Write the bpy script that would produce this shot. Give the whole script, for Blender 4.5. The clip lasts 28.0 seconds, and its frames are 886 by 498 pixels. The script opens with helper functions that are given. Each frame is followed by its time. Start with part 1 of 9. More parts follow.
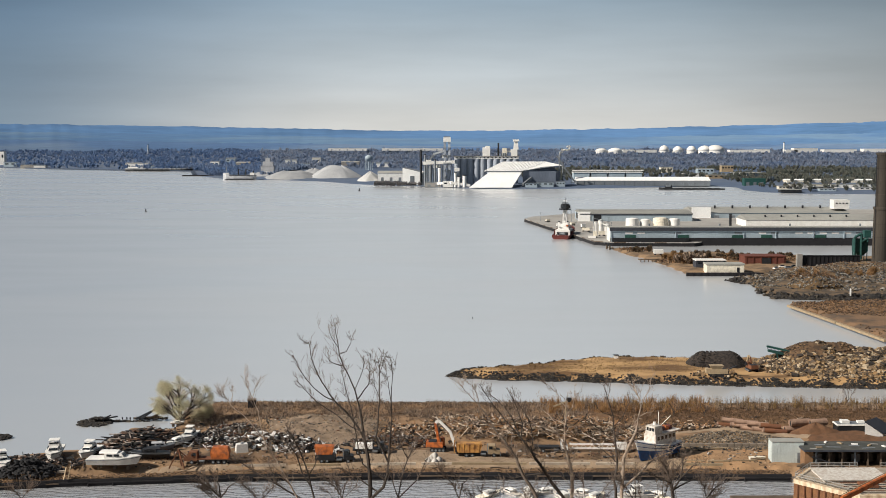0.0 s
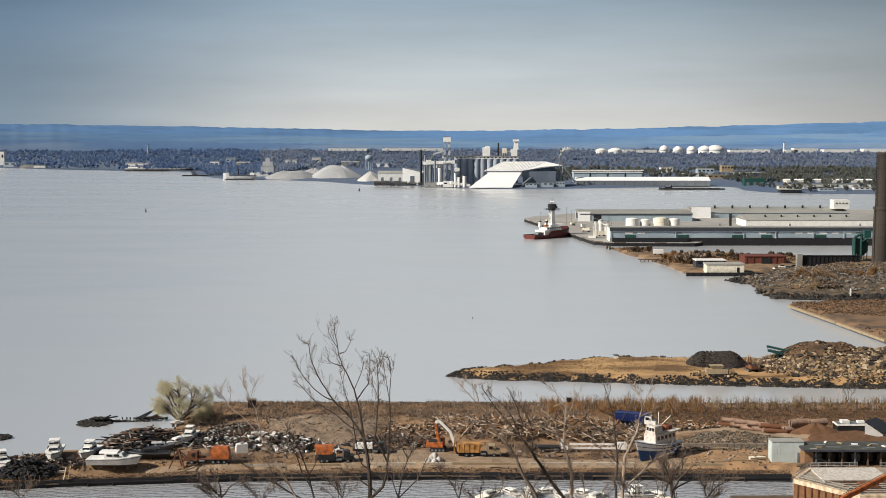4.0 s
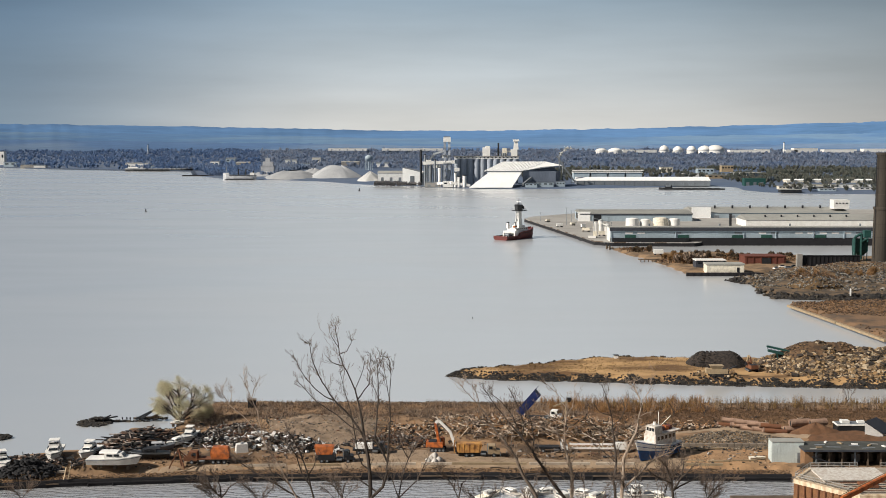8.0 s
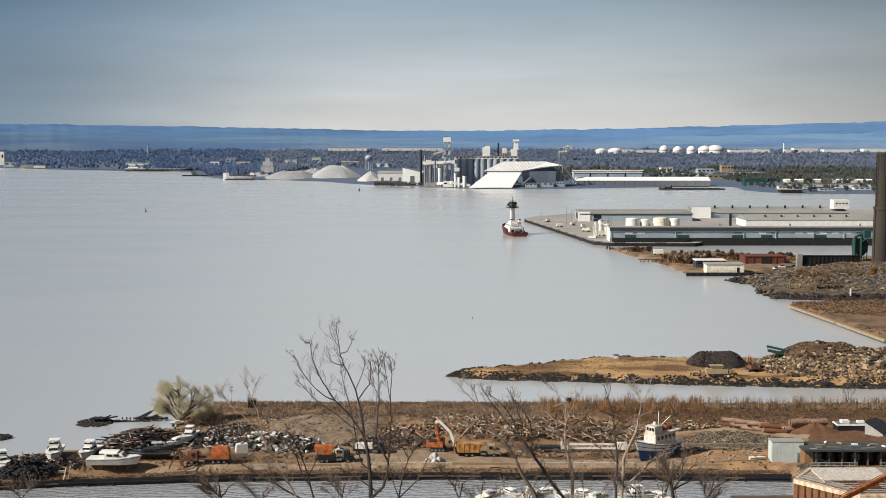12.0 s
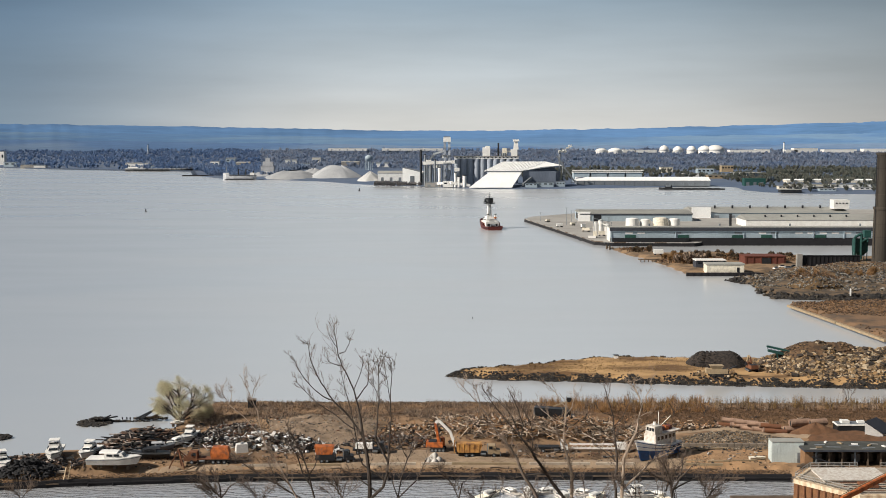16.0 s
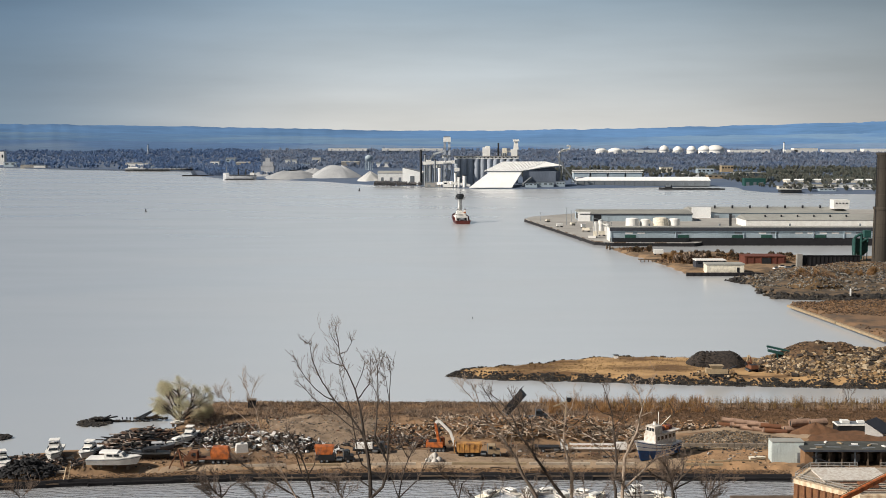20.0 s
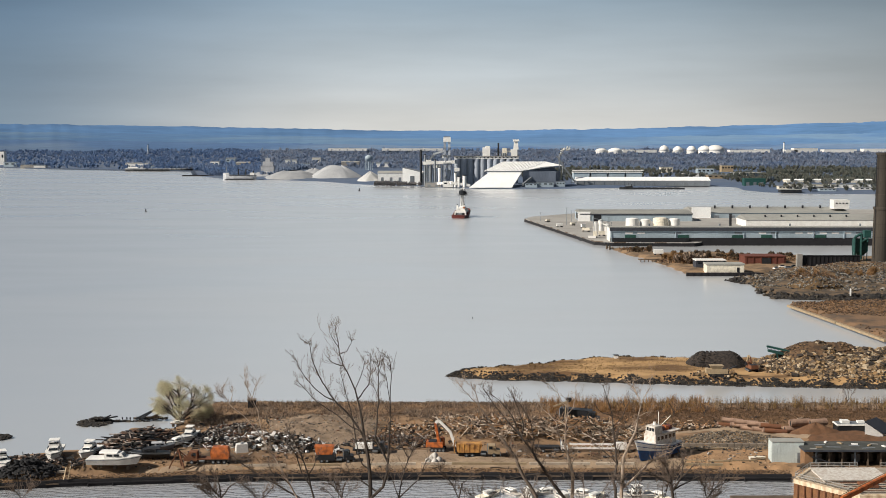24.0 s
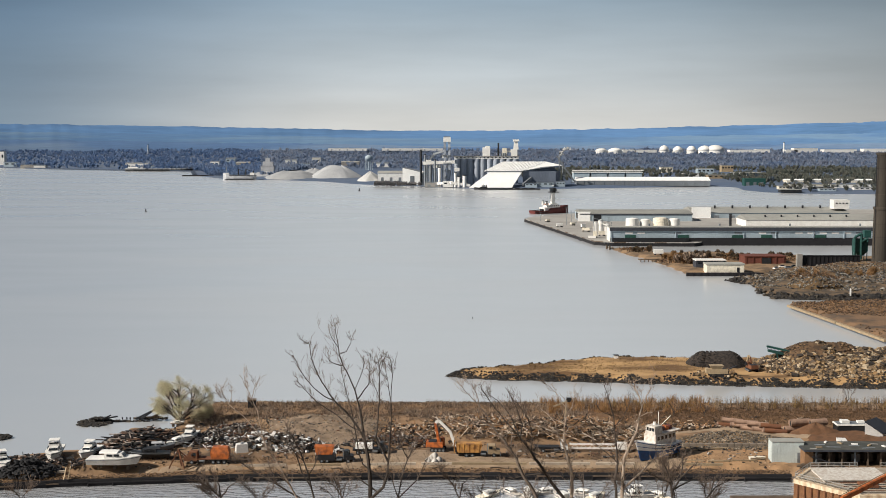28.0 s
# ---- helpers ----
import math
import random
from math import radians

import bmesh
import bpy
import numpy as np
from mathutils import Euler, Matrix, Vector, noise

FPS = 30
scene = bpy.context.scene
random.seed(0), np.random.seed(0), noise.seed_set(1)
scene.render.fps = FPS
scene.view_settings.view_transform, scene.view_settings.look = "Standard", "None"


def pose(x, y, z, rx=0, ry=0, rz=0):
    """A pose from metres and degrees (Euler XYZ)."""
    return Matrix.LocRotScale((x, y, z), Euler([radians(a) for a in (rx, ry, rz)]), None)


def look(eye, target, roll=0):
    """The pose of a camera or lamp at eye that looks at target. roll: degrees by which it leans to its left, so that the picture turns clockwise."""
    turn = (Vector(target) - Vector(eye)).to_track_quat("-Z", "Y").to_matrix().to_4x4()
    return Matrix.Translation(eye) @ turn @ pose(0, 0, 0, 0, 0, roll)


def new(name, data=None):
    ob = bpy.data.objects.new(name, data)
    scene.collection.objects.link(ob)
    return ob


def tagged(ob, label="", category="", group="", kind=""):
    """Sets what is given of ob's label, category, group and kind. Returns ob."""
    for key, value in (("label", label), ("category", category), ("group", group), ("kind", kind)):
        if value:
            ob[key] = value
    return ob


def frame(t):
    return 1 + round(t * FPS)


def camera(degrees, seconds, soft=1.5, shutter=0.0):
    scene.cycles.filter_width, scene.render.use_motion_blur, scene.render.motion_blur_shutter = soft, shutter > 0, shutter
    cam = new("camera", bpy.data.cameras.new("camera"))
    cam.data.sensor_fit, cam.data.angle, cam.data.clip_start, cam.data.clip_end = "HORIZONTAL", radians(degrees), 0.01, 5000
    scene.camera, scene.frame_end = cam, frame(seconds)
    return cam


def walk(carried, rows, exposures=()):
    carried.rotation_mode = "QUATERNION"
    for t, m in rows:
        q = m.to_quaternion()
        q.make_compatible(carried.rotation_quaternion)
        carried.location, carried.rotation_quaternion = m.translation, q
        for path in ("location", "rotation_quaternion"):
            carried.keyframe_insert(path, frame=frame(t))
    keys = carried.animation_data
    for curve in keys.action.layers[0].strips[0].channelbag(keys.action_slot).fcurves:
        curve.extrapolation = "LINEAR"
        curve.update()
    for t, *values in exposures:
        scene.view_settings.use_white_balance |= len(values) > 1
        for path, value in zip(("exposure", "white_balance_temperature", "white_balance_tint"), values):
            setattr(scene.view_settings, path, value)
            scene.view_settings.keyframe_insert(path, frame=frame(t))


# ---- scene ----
cam = camera(40.0, 28.0, soft=0.75)
EYE = pose(0, 0, 78.0, 90 - 5.2, 0, 0)
walk(cam, [(0.0, EYE), (28.0, EYE)])
scene.view_settings.exposure = 0.31

# ---- sky and sun ----
SUN_AZ, SUN_EL = radians(248), radians(36)      # azimuth from +y, clockwise


def make_world():
    w = bpy.data.worlds.new("sky")
    scene.world = w
    w.use_nodes = True
    nt = w.node_tree
    nt.nodes.clear()
    N = nt.nodes.new
    L = nt.links.new
    out, bg = N("ShaderNodeOutputWorld"), N("ShaderNodeBackground")
    sky = N("ShaderNodeTexSky")
    sky.sky_type, sky.sun_disc = "NISHITA", False
    sky.sun_elevation, sky.sun_rotation = SUN_EL, SUN_AZ
    sky.air_density, sky.dust_density = 1.2, 2.0
    dim = N("ShaderNodeVectorMath")
    dim.operation = "SCALE"
    dim.inputs["Scale"].default_value = 0.1
    L(sky.outputs[0], dim.inputs[0])
    co, sep = N("ShaderNodeTexCoord"), N("ShaderNodeSeparateXYZ")
    L(co.outputs["Generated"], sep.inputs[0])
    ramp = N("ShaderNodeValToRGB")
    cr = ramp.color_ramp
    stops = [(0.0, (0.585, 0.585, 0.561)), (0.016, (0.566, 0.570, 0.556)), (0.045, (0.440, 0.478, 0.505)), (0.11, (0.250, 0.322, 0.392)), (0.17, (0.390, 0.432, 0.468)), (0.30, (0.31, 0.35, 0.39)), (0.46, (0.125, 0.15, 0.185)), (1.0, (0.05, 0.065, 0.09))]
    while len(cr.elements) < len(stops):
        cr.elements.new(0.5)
    for e, (p, c) in zip(cr.elements, stops):
        e.position, e.color = p, (*c, 1)
    L(sep.outputs["Z"], ramp.inputs[0])
    mapn = N("ShaderNodeMapping")
    mapn.inputs["Scale"].default_value = (2.2, 2.2, 16.0)
    L(co.outputs["Generated"], mapn.inputs[0])
    no = N("ShaderNodeTexNoise")
    no.inputs["Scale"].default_value, no.inputs["Detail"].default_value = 1.6, 5
    L(mapn.outputs[0], no.inputs["Vector"])
    mr = N("ShaderNodeMapRange")
    mr.inputs["From Min"].default_value, mr.inputs["From Max"].default_value = 0.3, 0.7
    mr.inputs["To Min"].default_value, mr.inputs["To Max"].default_value = 0.88, 1.12
    L(no.outputs["Fac"], mr.inputs["Value"])
    cl = N("ShaderNodeVectorMath")
    cl.operation = "SCALE"
    L(ramp.outputs[0], cl.inputs[0])
    L(mr.outputs[0], cl.inputs["Scale"])
    # sky darkened and blued to the left, dimmed to the right, like lens vignetting
    tints = []
    for x0, x1, tint in ((-0.37, -0.04, (0.31, 0.42, 0.55)), (0.47, 0.10, (0.44, 0.44, 0.45))):
        side = N("ShaderNodeMapRange")
        side.interpolation_type = "SMOOTHSTEP"
        side.inputs["From Min"].default_value, side.inputs["From Max"].default_value = x0, x1
        L(sep.outputs["X"], side.inputs["Value"])
        t = N("ShaderNodeMix")
        t.data_type = "RGBA"
        t.inputs[6].default_value, t.inputs[7].default_value = (*tint, 1), (1, 1, 1, 1)
        L(side.outputs[0], t.inputs["Factor"])
        tints.append(t)
    for t in tints:
        mul = N("ShaderNodeVectorMath")
        mul.operation = "MULTIPLY"
        L(cl.outputs[0], mul.inputs[0])
        L(t.outputs[2], mul.inputs[1])
        cl = mul
    mix = N("ShaderNodeMix")
    mix.data_type = "RGBA"
    mix.inputs["Factor"].default_value = 0.9
    L(dim.outputs[0], mix.inputs[6])
    L(cl.outputs[0], mix.inputs[7])
    L(mix.outputs[2], bg.inputs["Color"])
    bg.inputs["Strength"].default_value = 1.0
    L(bg.outputs[0], out.inputs[0])


make_world()
sun_data = bpy.data.lights.new("sun", "SUN")
sun_data.energy, sun_data.angle, sun_data.color = 5.0, radians(1.0), (1.0, 0.925, 0.82)
sun = new("sun", sun_data)
sun_from = Vector((math.sin(SUN_AZ) * math.cos(SUN_EL), math.cos(SUN_AZ) * math.cos(SUN_EL), math.sin(SUN_EL)))
sun.matrix_basis = look(sun_from * 400, (0, 0, 0))


# ---- materials ----
def mat(name, col, rough=0.7, metal=0.0, col2=None, scale=0.6, fine=6.0, bump=0.25, amount=0.5, spread=0.12, spec=0.4, stretch=(1, 1, 1)):
    """Colour broken by coarse patches towards col2, fine grain, small relief, and a little change from piece to piece."""
    m = bpy.data.materials.new(name)
    m.use_nodes = True
    nt = m.node_tree
    N, L = nt.nodes.new, nt.links.new
    b = nt.nodes["Principled BSDF"]
    b.inputs["Roughness"].default_value, b.inputs["Metallic"].default_value = rough, metal
    b.inputs["Specular IOR Level"].default_value = spec
    co, mp = N("ShaderNodeTexCoord"), N("ShaderNodeMapping")
    mp.inputs["Scale"].default_value = stretch
    L(co.outputs["Object"], mp.inputs[0])
    n1, n2 = N("ShaderNodeTexNoise"), N("ShaderNodeTexNoise")
    n1.inputs["Scale"].default_value, n1.inputs["Detail"].default_value = scale, 4
    n2.inputs["Scale"].default_value, n2.inputs["Detail"].default_value = fine, 3
    for n in (n1, n2):
        L(mp.outputs[0], n.inputs["Vector"])
    r1 = N("ShaderNodeMapRange")
    r1.inputs["From Min"].default_value, r1.inputs["From Max"].default_value = 0.42, 0.62
    r1.inputs["To Max"].default_value = amount
    L(n1.outputs["Fac"], r1.inputs["Value"])
    mx = N("ShaderNodeMix")
    mx.data_type = "RGBA"
    c2 = col2 or tuple(v * 0.55 for v in col)
    mx.inputs[6].default_value, mx.inputs[7].default_value = (*col, 1), (*c2, 1)
    L(r1.outputs[0], mx.inputs["Factor"])
    hs = N("ShaderNodeHueSaturation")
    L(mx.outputs[2], hs.inputs["Color"])
    info = N("ShaderNodeObjectInfo")
    a = N("ShaderNodeMath")
    a.operation = "MULTIPLY_ADD"
    a.inputs[1].default_value, a.inputs[2].default_value = 2 * spread, 1 - spread - 0.2
    L(info.outputs["Random"], a.inputs[0])
    g = N("ShaderNodeMath")
    g.operation = "MULTIPLY_ADD"
    g.inputs[1].default_value = 0.4
    L(n2.outputs["Fac"], g.inputs[0])
    L(a.outputs[0], g.inputs[2])
    L(g.outputs[0], hs.inputs["Value"])
    L(hs.outputs[0], b.inputs["Base Color"])
    bp = N("ShaderNodeBump")
    bp.inputs["Strength"].default_value, bp.inputs["Distance"].default_value = bump, 0.1
    L(n2.outputs["Fac"], bp.inputs["Height"])
    L(bp.outputs[0], b.inputs["Normal"])
    return m


def island_mat(name, cols, rough=0.8, metal=0.0):
    """Loose pieces joined in one mesh: each takes its own colour."""
    m = bpy.data.materials.new(name)
    m.use_nodes = True
    nt = m.node_tree
    N, L = nt.nodes.new, nt.links.new
    b = nt.nodes["Principled BSDF"]
    b.inputs["Roughness"].default_value, b.inputs["Metallic"].default_value = rough, metal
    geo, ramp = N("ShaderNodeNewGeometry"), N("ShaderNodeValToRGB")
    cr = ramp.color_ramp
    cr.interpolation = "CONSTANT"
    while len(cr.elements) < len(cols):
        cr.elements.new(0.5)
    for i, (e, c) in enumerate(zip(cr.elements, cols)):
        e.position, e.color = i / len(cols), (*c, 1)
    L(geo.outputs["Random Per Island"], ramp.inputs[0])
    no, hs, mr = N("ShaderNodeTexNoise"), N("ShaderNodeHueSaturation"), N("ShaderNodeMapRange")
    co = N("ShaderNodeTexCoord")
    L(co.outputs["Object"], no.inputs["Vector"])
    no.inputs["Scale"].default_value, no.inputs["Detail"].default_value = 2.0, 4
    mr.inputs["From Min"].default_value, mr.inputs["From Max"].default_value = 0.3, 0.7
    mr.inputs["To Min"].default_value, mr.inputs["To Max"].default_value = 0.65, 1.2
    L(no.outputs["Fac"], mr.inputs["Value"])
    L(mr.outputs[0], hs.inputs["Value"])
    L(ramp.outputs[0], hs.inputs["Color"])
    L(hs.outputs[0], b.inputs["Base Color"])
    return m


def water_mat(name, body, shine, ripple, depth=0.08, gloss=(0.21, 0.27)):
    m = bpy.data.materials.new(name)
    m.use_nodes = True
    nt = m.node_tree
    N, L = nt.nodes.new, nt.links.new
    b = nt.nodes["Principled BSDF"]
    b.inputs["Base Color"].default_value = (*body, 1)
    b.inputs["Metallic"].default_value = shine
    b.inputs["IOR"].default_value = 1.36
    b.inputs["Specular IOR Level"].default_value = 0.5
    co = N("ShaderNodeTexCoord")
    mp = N("ShaderNodeMapping")
    mp.inputs["Scale"].default_value = (0.35, 1.0, 1.0)
    L(co.outputs["Object"], mp.inputs[0])
    n1, n2 = N("ShaderNodeTexNoise"), N("ShaderNodeTexNoise")
    n1.inputs["Scale"].default_value, n1.inputs["Detail"].default_value = 0.9, 3
    n2.inputs["Scale"].default_value, n2.inputs["Detail"].default_value = 0.012, 4
    L(mp.outputs[0], n1.inputs["Vector"])
    L(mp.outputs[0], n2.inputs["Vector"])
    bp = N("ShaderNodeBump")
    bp.inputs["Strength"].default_value, bp.inputs["Distance"].default_value = ripple, depth
    L(n1.outputs["Fac"], bp.inputs["Height"])
    L(bp.outputs[0], b.inputs["Normal"])
    mr = N("ShaderNodeMapRange")
    mr.inputs["From Min"].default_value, mr.inputs["From Max"].default_value = 0.35, 0.65
    mr.inputs["To Min"].default_value, mr.inputs["To Max"].default_value = gloss
    L(n2.outputs["Fac"], mr.inputs["Value"])
    L(mr.outputs[0], b.inputs["Roughness"])
    return m


WATER = water_mat("water", (0.60, 0.618, 0.632), 0.42, 0.09)
CHANNEL = water_mat("channel_water", (0.62, 0.635, 0.66), 0.6, 1.0, 0.6, (0.06, 0.12))
YARD = mat("yard_dirt", (0.25, 0.155, 0.086), 0.95, col2=(0.061, 0.0385, 0.0232), scale=0.13, fine=1.6, bump=0.8, amount=0.9, spread=0.0)
SPIT = mat("ochre_grass_earth", (0.40, 0.25, 0.115), 0.95, col2=(0.115, 0.062, 0.027), scale=0.16, fine=1.4, bump=0.8, amount=0.95, spread=0.0, stretch=(0.3, 1, 1))
# far land tinted blue so that its colour holds the haze
FARLAND = mat("hazed_far_ground", (0.070, 0.102, 0.165), 0.95, col2=(0.105, 0.128, 0.165), scale=0.004, fine=0.06, bump=0.1, spread=0.0)
RUBBLE = mat("rubble_ground", (0.13, 0.088, 0.052), 0.95, col2=(0.04, 0.034, 0.028), scale=0.2, fine=1.6, bump=0.9, amount=0.9, spread=0.0)
CONCRETE = mat("weathered_concrete", (0.286, 0.272, 0.252), 0.85, col2=(0.163, 0.15, 0.136), scale=0.15, fine=2.5)
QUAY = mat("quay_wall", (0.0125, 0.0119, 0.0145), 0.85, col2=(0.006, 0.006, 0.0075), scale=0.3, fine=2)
PAVING = mat("dock_paving", (0.35, 0.335, 0.31), 0.9, col2=(0.23, 0.215, 0.20), scale=0.03, fine=0.7, bump=0.1)
WHITE = mat("white_paint", (0.72, 0.71, 0.68), 0.55, col2=(0.60, 0.58, 0.545), scale=0.25, fine=3, bump=0.05)
# concrete lightened towards pale blue-grey to include distance haze
SILO = mat("hazed_silo_concrete", (0.35, 0.385, 0.44), 0.85, col2=(0.25, 0.28, 0.33), scale=0.06, fine=0.8, bump=0.1, stretch=(1, 1, 0.2))
BLUEWALL = mat("pale_blue_cladding", (0.34, 0.41, 0.46), 0.6, col2=(0.24, 0.295, 0.33), scale=0.1, fine=1.5, bump=0.1, stretch=(1, 1, 0.3))
ROOFWHITE = mat("pale_roof_membrane", (0.28, 0.278, 0.255), 0.8, col2=(0.17, 0.17, 0.16), scale=0.03, fine=0.6, bump=0.1)
ROOFDARK = mat("dark_roof_edge", (0.0425, 0.0467, 0.0595), 0.7, fine=2)
GREENDOOR = mat("green_door_paint", (0.0276, 0.0884, 0.0722), 0.6, fine=2)
GREEN = mat("green_machine_paint", (0.018, 0.070, 0.062), 0.5, fine=3)
SALT = mat("white_salt", (0.49, 0.49, 0.478), 0.9, col2=(0.365, 0.358, 0.345), scale=0.02, fine=0.4, bump=0.3)
# dark blue-grey puts the shade of the gable end into its colour
GABLE = mat("shaded_gable_sheet", (0.13, 0.155, 0.20), 0.7, col2=(0.08, 0.10, 0.135), scale=0.08, fine=0.6, stretch=(1, 1, 0.3))
# lighter copy of the white paint, strong sunlight added through the colour
BRIGHT = mat("sunlit_white_sheeting", (0.86, 0.86, 0.84), 0.5, col2=(0.78, 0.77, 0.74), scale=0.1, fine=1.5, bump=0.03)
STEEL = mat("grey_steel", (0.204, 0.224, 0.245), 0.6, 0.3, fine=2)
DARK = mat("black_steel", (0.0213, 0.0229, 0.0272), 0.6, 0.2, fine=3)
GLASS = mat("dark_glass", (0.017, 0.0213, 0.0255), 0.12, fine=1, bump=0.0, spec=0.6)
REDHULL = mat("red_brown_hull_paint", (0.105, 0.0187, 0.0145), 0.55, col2=(0.0688, 0.0161, 0.0127), scale=0.3, fine=2)
ORANGE = mat("orange_machine_paint", (0.50, 0.135, 0.03), 0.6, col2=(0.10, 0.036, 0.018), scale=0.9, fine=5, amount=0.7)
RUST = mat("rusty_steel", (0.16, 0.0672, 0.0323), 0.85, 0.1, col2=(0.0833, 0.0348, 0.0221), scale=0.6, fine=4)
TAN = mat("tan_paint", (0.327, 0.25, 0.155), 0.7, col2=(0.208, 0.149, 0.0952), scale=0.5, fine=3)
CREAM = mat("cream_siding", (0.74, 0.68, 0.56), 0.7, fine=3)
BRICK = mat("red_brick_wall", (0.136, 0.0425, 0.0289), 0.85, col2=(0.085, 0.0289, 0.0221), scale=0.3, fine=3)
BLUE = mat("deep_blue_paint", (0.014, 0.028, 0.115), 0.45, fine=3)
BLUEHULL = mat("mid_blue_hull_paint", (0.028, 0.095, 0.27), 0.5, col2=(0.02, 0.04, 0.09), scale=0.5, fine=3)
BLACK = mat("black_paint", (0.017, 0.0187, 0.0221), 0.45, fine=3)
TYRE = mat("black_rubber", (0.017, 0.017, 0.0187), 0.9, fine=6)
WOOD = mat("old_timber", (0.119, 0.0859, 0.0595), 0.85, col2=(0.0654, 0.0476, 0.0357), scale=0.8, fine=5)
BARK = mat("bark", (0.066, 0.053, 0.045), 0.9, col2=(0.03, 0.025, 0.022), scale=1.2, fine=8)
TWIG = mat("twigs", (0.12, 0.09, 0.072), 0.9, col2=(0.09, 0.063, 0.0495), scale=0.8, fine=6)
STACK = mat("stack_concrete", (0.048, 0.040, 0.031), 0.9, col2=(0.0194, 0.0188, 0.0188), scale=0.12, fine=1.5, stretch=(1, 1, 0.25))


def woods_mat(name, cols, size, vary=0.16):
    """Leafless woods: the tone drifts from stand to stand, each clump a little off its neighbours."""
    m = bpy.data.materials.new(name)
    m.use_nodes = True
    nt = m.node_tree
    N, L = nt.nodes.new, nt.links.new
    b = nt.nodes["Principled BSDF"]
    b.inputs["Roughness"].default_value, b.inputs["Specular IOR Level"].default_value = 0.95, 0.1
    co, mp, no, ramp = N("ShaderNodeTexCoord"), N("ShaderNodeMapping"), N("ShaderNodeTexNoise"), N("ShaderNodeValToRGB")
    mp.inputs["Scale"].default_value = (1.0, 0.35, 0.4)
    L(co.outputs["Object"], mp.inputs[0])
    L(mp.outputs[0], no.inputs["Vector"])
    no.inputs["Scale"].default_value, no.inputs["Detail"].default_value, no.inputs["Roughness"].default_value = 1.0 / size, 3, 0.65
    cr = ramp.color_ramp
    while len(cr.elements) < len(cols):
        cr.elements.new(0.5)
    for i, (e, c) in enumerate(zip(cr.elements, cols)):
        e.position, e.color = 0.30 + 0.40 * i / (len(cols) - 1), (*c, 1)
    L(no.outputs["Fac"], ramp.inputs[0])
    geo, mr, hs = N("ShaderNodeNewGeometry"), N("ShaderNodeMapRange"), N("ShaderNodeHueSaturation")
    mr.inputs["To Min"].default_value, mr.inputs["To Max"].default_value = 1 - vary, 1 + vary
    L(geo.outputs["Random Per Island"], mr.inputs["Value"])
    L(mr.outputs[0], hs.inputs["Value"])
    L(ramp.outputs[0], hs.inputs["Color"])
    L(hs.outputs[0], b.inputs["Base Color"])
    tr, mx, out = N("ShaderNodeBsdfTranslucent"), N("ShaderNodeMixShader"), nt.nodes["Material Output"]
    L(hs.outputs[0], tr.inputs["Color"])
    mx.inputs[0].default_value = 0.5
    L(b.outputs[0], mx.inputs[1])
    L(tr.outputs[0], mx.inputs[2])
    L(mx.outputs[0], out.inputs["Surface"])
    return m


# leafless trees coloured blue-grey: haze over the distance is in the tones
BLUETREE = woods_mat("hazed_blue_trees", [(0.128, 0.212, 0.378), (0.148, 0.232, 0.395), (0.170, 0.248, 0.396), (0.200, 0.264, 0.392), (0.156, 0.236, 0.390)], 70.0, 0.08)
FARTREE = woods_mat("hazed_far_trees", [(0.205, 0.275, 0.405), (0.232, 0.298, 0.418), (0.265, 0.315, 0.410), (0.305, 0.332, 0.402), (0.240, 0.300, 0.412)], 70.0, 0.08)
# blue of these three hill colours is distance haze painted into the base
HILL = mat("hazed_far_hill", (0.088, 0.188, 0.362), 0.95, col2=(0.068, 0.146, 0.280), scale=0.0075, fine=0.05, bump=0.0, amount=1.0, spread=0.0, stretch=(0.22, 1, 5))
HILLMID = mat("hazed_lower_hill", (0.085, 0.172, 0.318), 0.95, col2=(0.125, 0.212, 0.325), scale=0.008, fine=0.06, bump=0.0, amount=1.0, spread=0.0, stretch=(0.16, 1, 7))
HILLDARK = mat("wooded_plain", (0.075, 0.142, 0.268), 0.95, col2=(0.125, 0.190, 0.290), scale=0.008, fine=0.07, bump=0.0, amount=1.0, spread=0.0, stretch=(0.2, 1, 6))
ROCKS = island_mat("armour_rocks", [(0.0187, 0.0161, 0.0145), (0.0314, 0.0263, 0.0221), (0.0119, 0.0102, 0.0102), (0.0527, 0.0425, 0.0314), (0.0187, 0.017, 0.0161)], 0.9)
BROKEN = island_mat("broken_concrete", [(0.30, 0.205, 0.11), (0.17, 0.11, 0.06), (0.05, 0.036, 0.025), (0.40, 0.32, 0.22), (0.24, 0.155, 0.075), (0.085, 0.062, 0.045), (0.13, 0.088, 0.05), (0.028, 0.022, 0.018)], 0.95)
JUNK = island_mat("scrap_metal", [(0.0973, 0.0536, 0.0338), (0.0381, 0.0282, 0.0227), (0.015, 0.015, 0.0165), (0.208, 0.181, 0.153), (0.12, 0.0497, 0.0248), (0.0664, 0.0565, 0.052), (0.329, 0.304, 0.279), (0.0276, 0.0204, 0.0171)], 0.75, 0.1)
BRUSH = island_mat("dry_brush", [(0.122, 0.0701, 0.0387), (0.186, 0.107, 0.055), (0.0777, 0.0457, 0.0285), (0.284, 0.164, 0.0763), (0.0406, 0.0249, 0.0162)], 0.95)
SHRUB = island_mat("grey_brown_shrubs", [(0.201, 0.146, 0.106), (0.297, 0.222, 0.162), (0.119, 0.0873, 0.0644), (0.402, 0.297, 0.215), (0.0706, 0.0516, 0.0399)], 0.95)
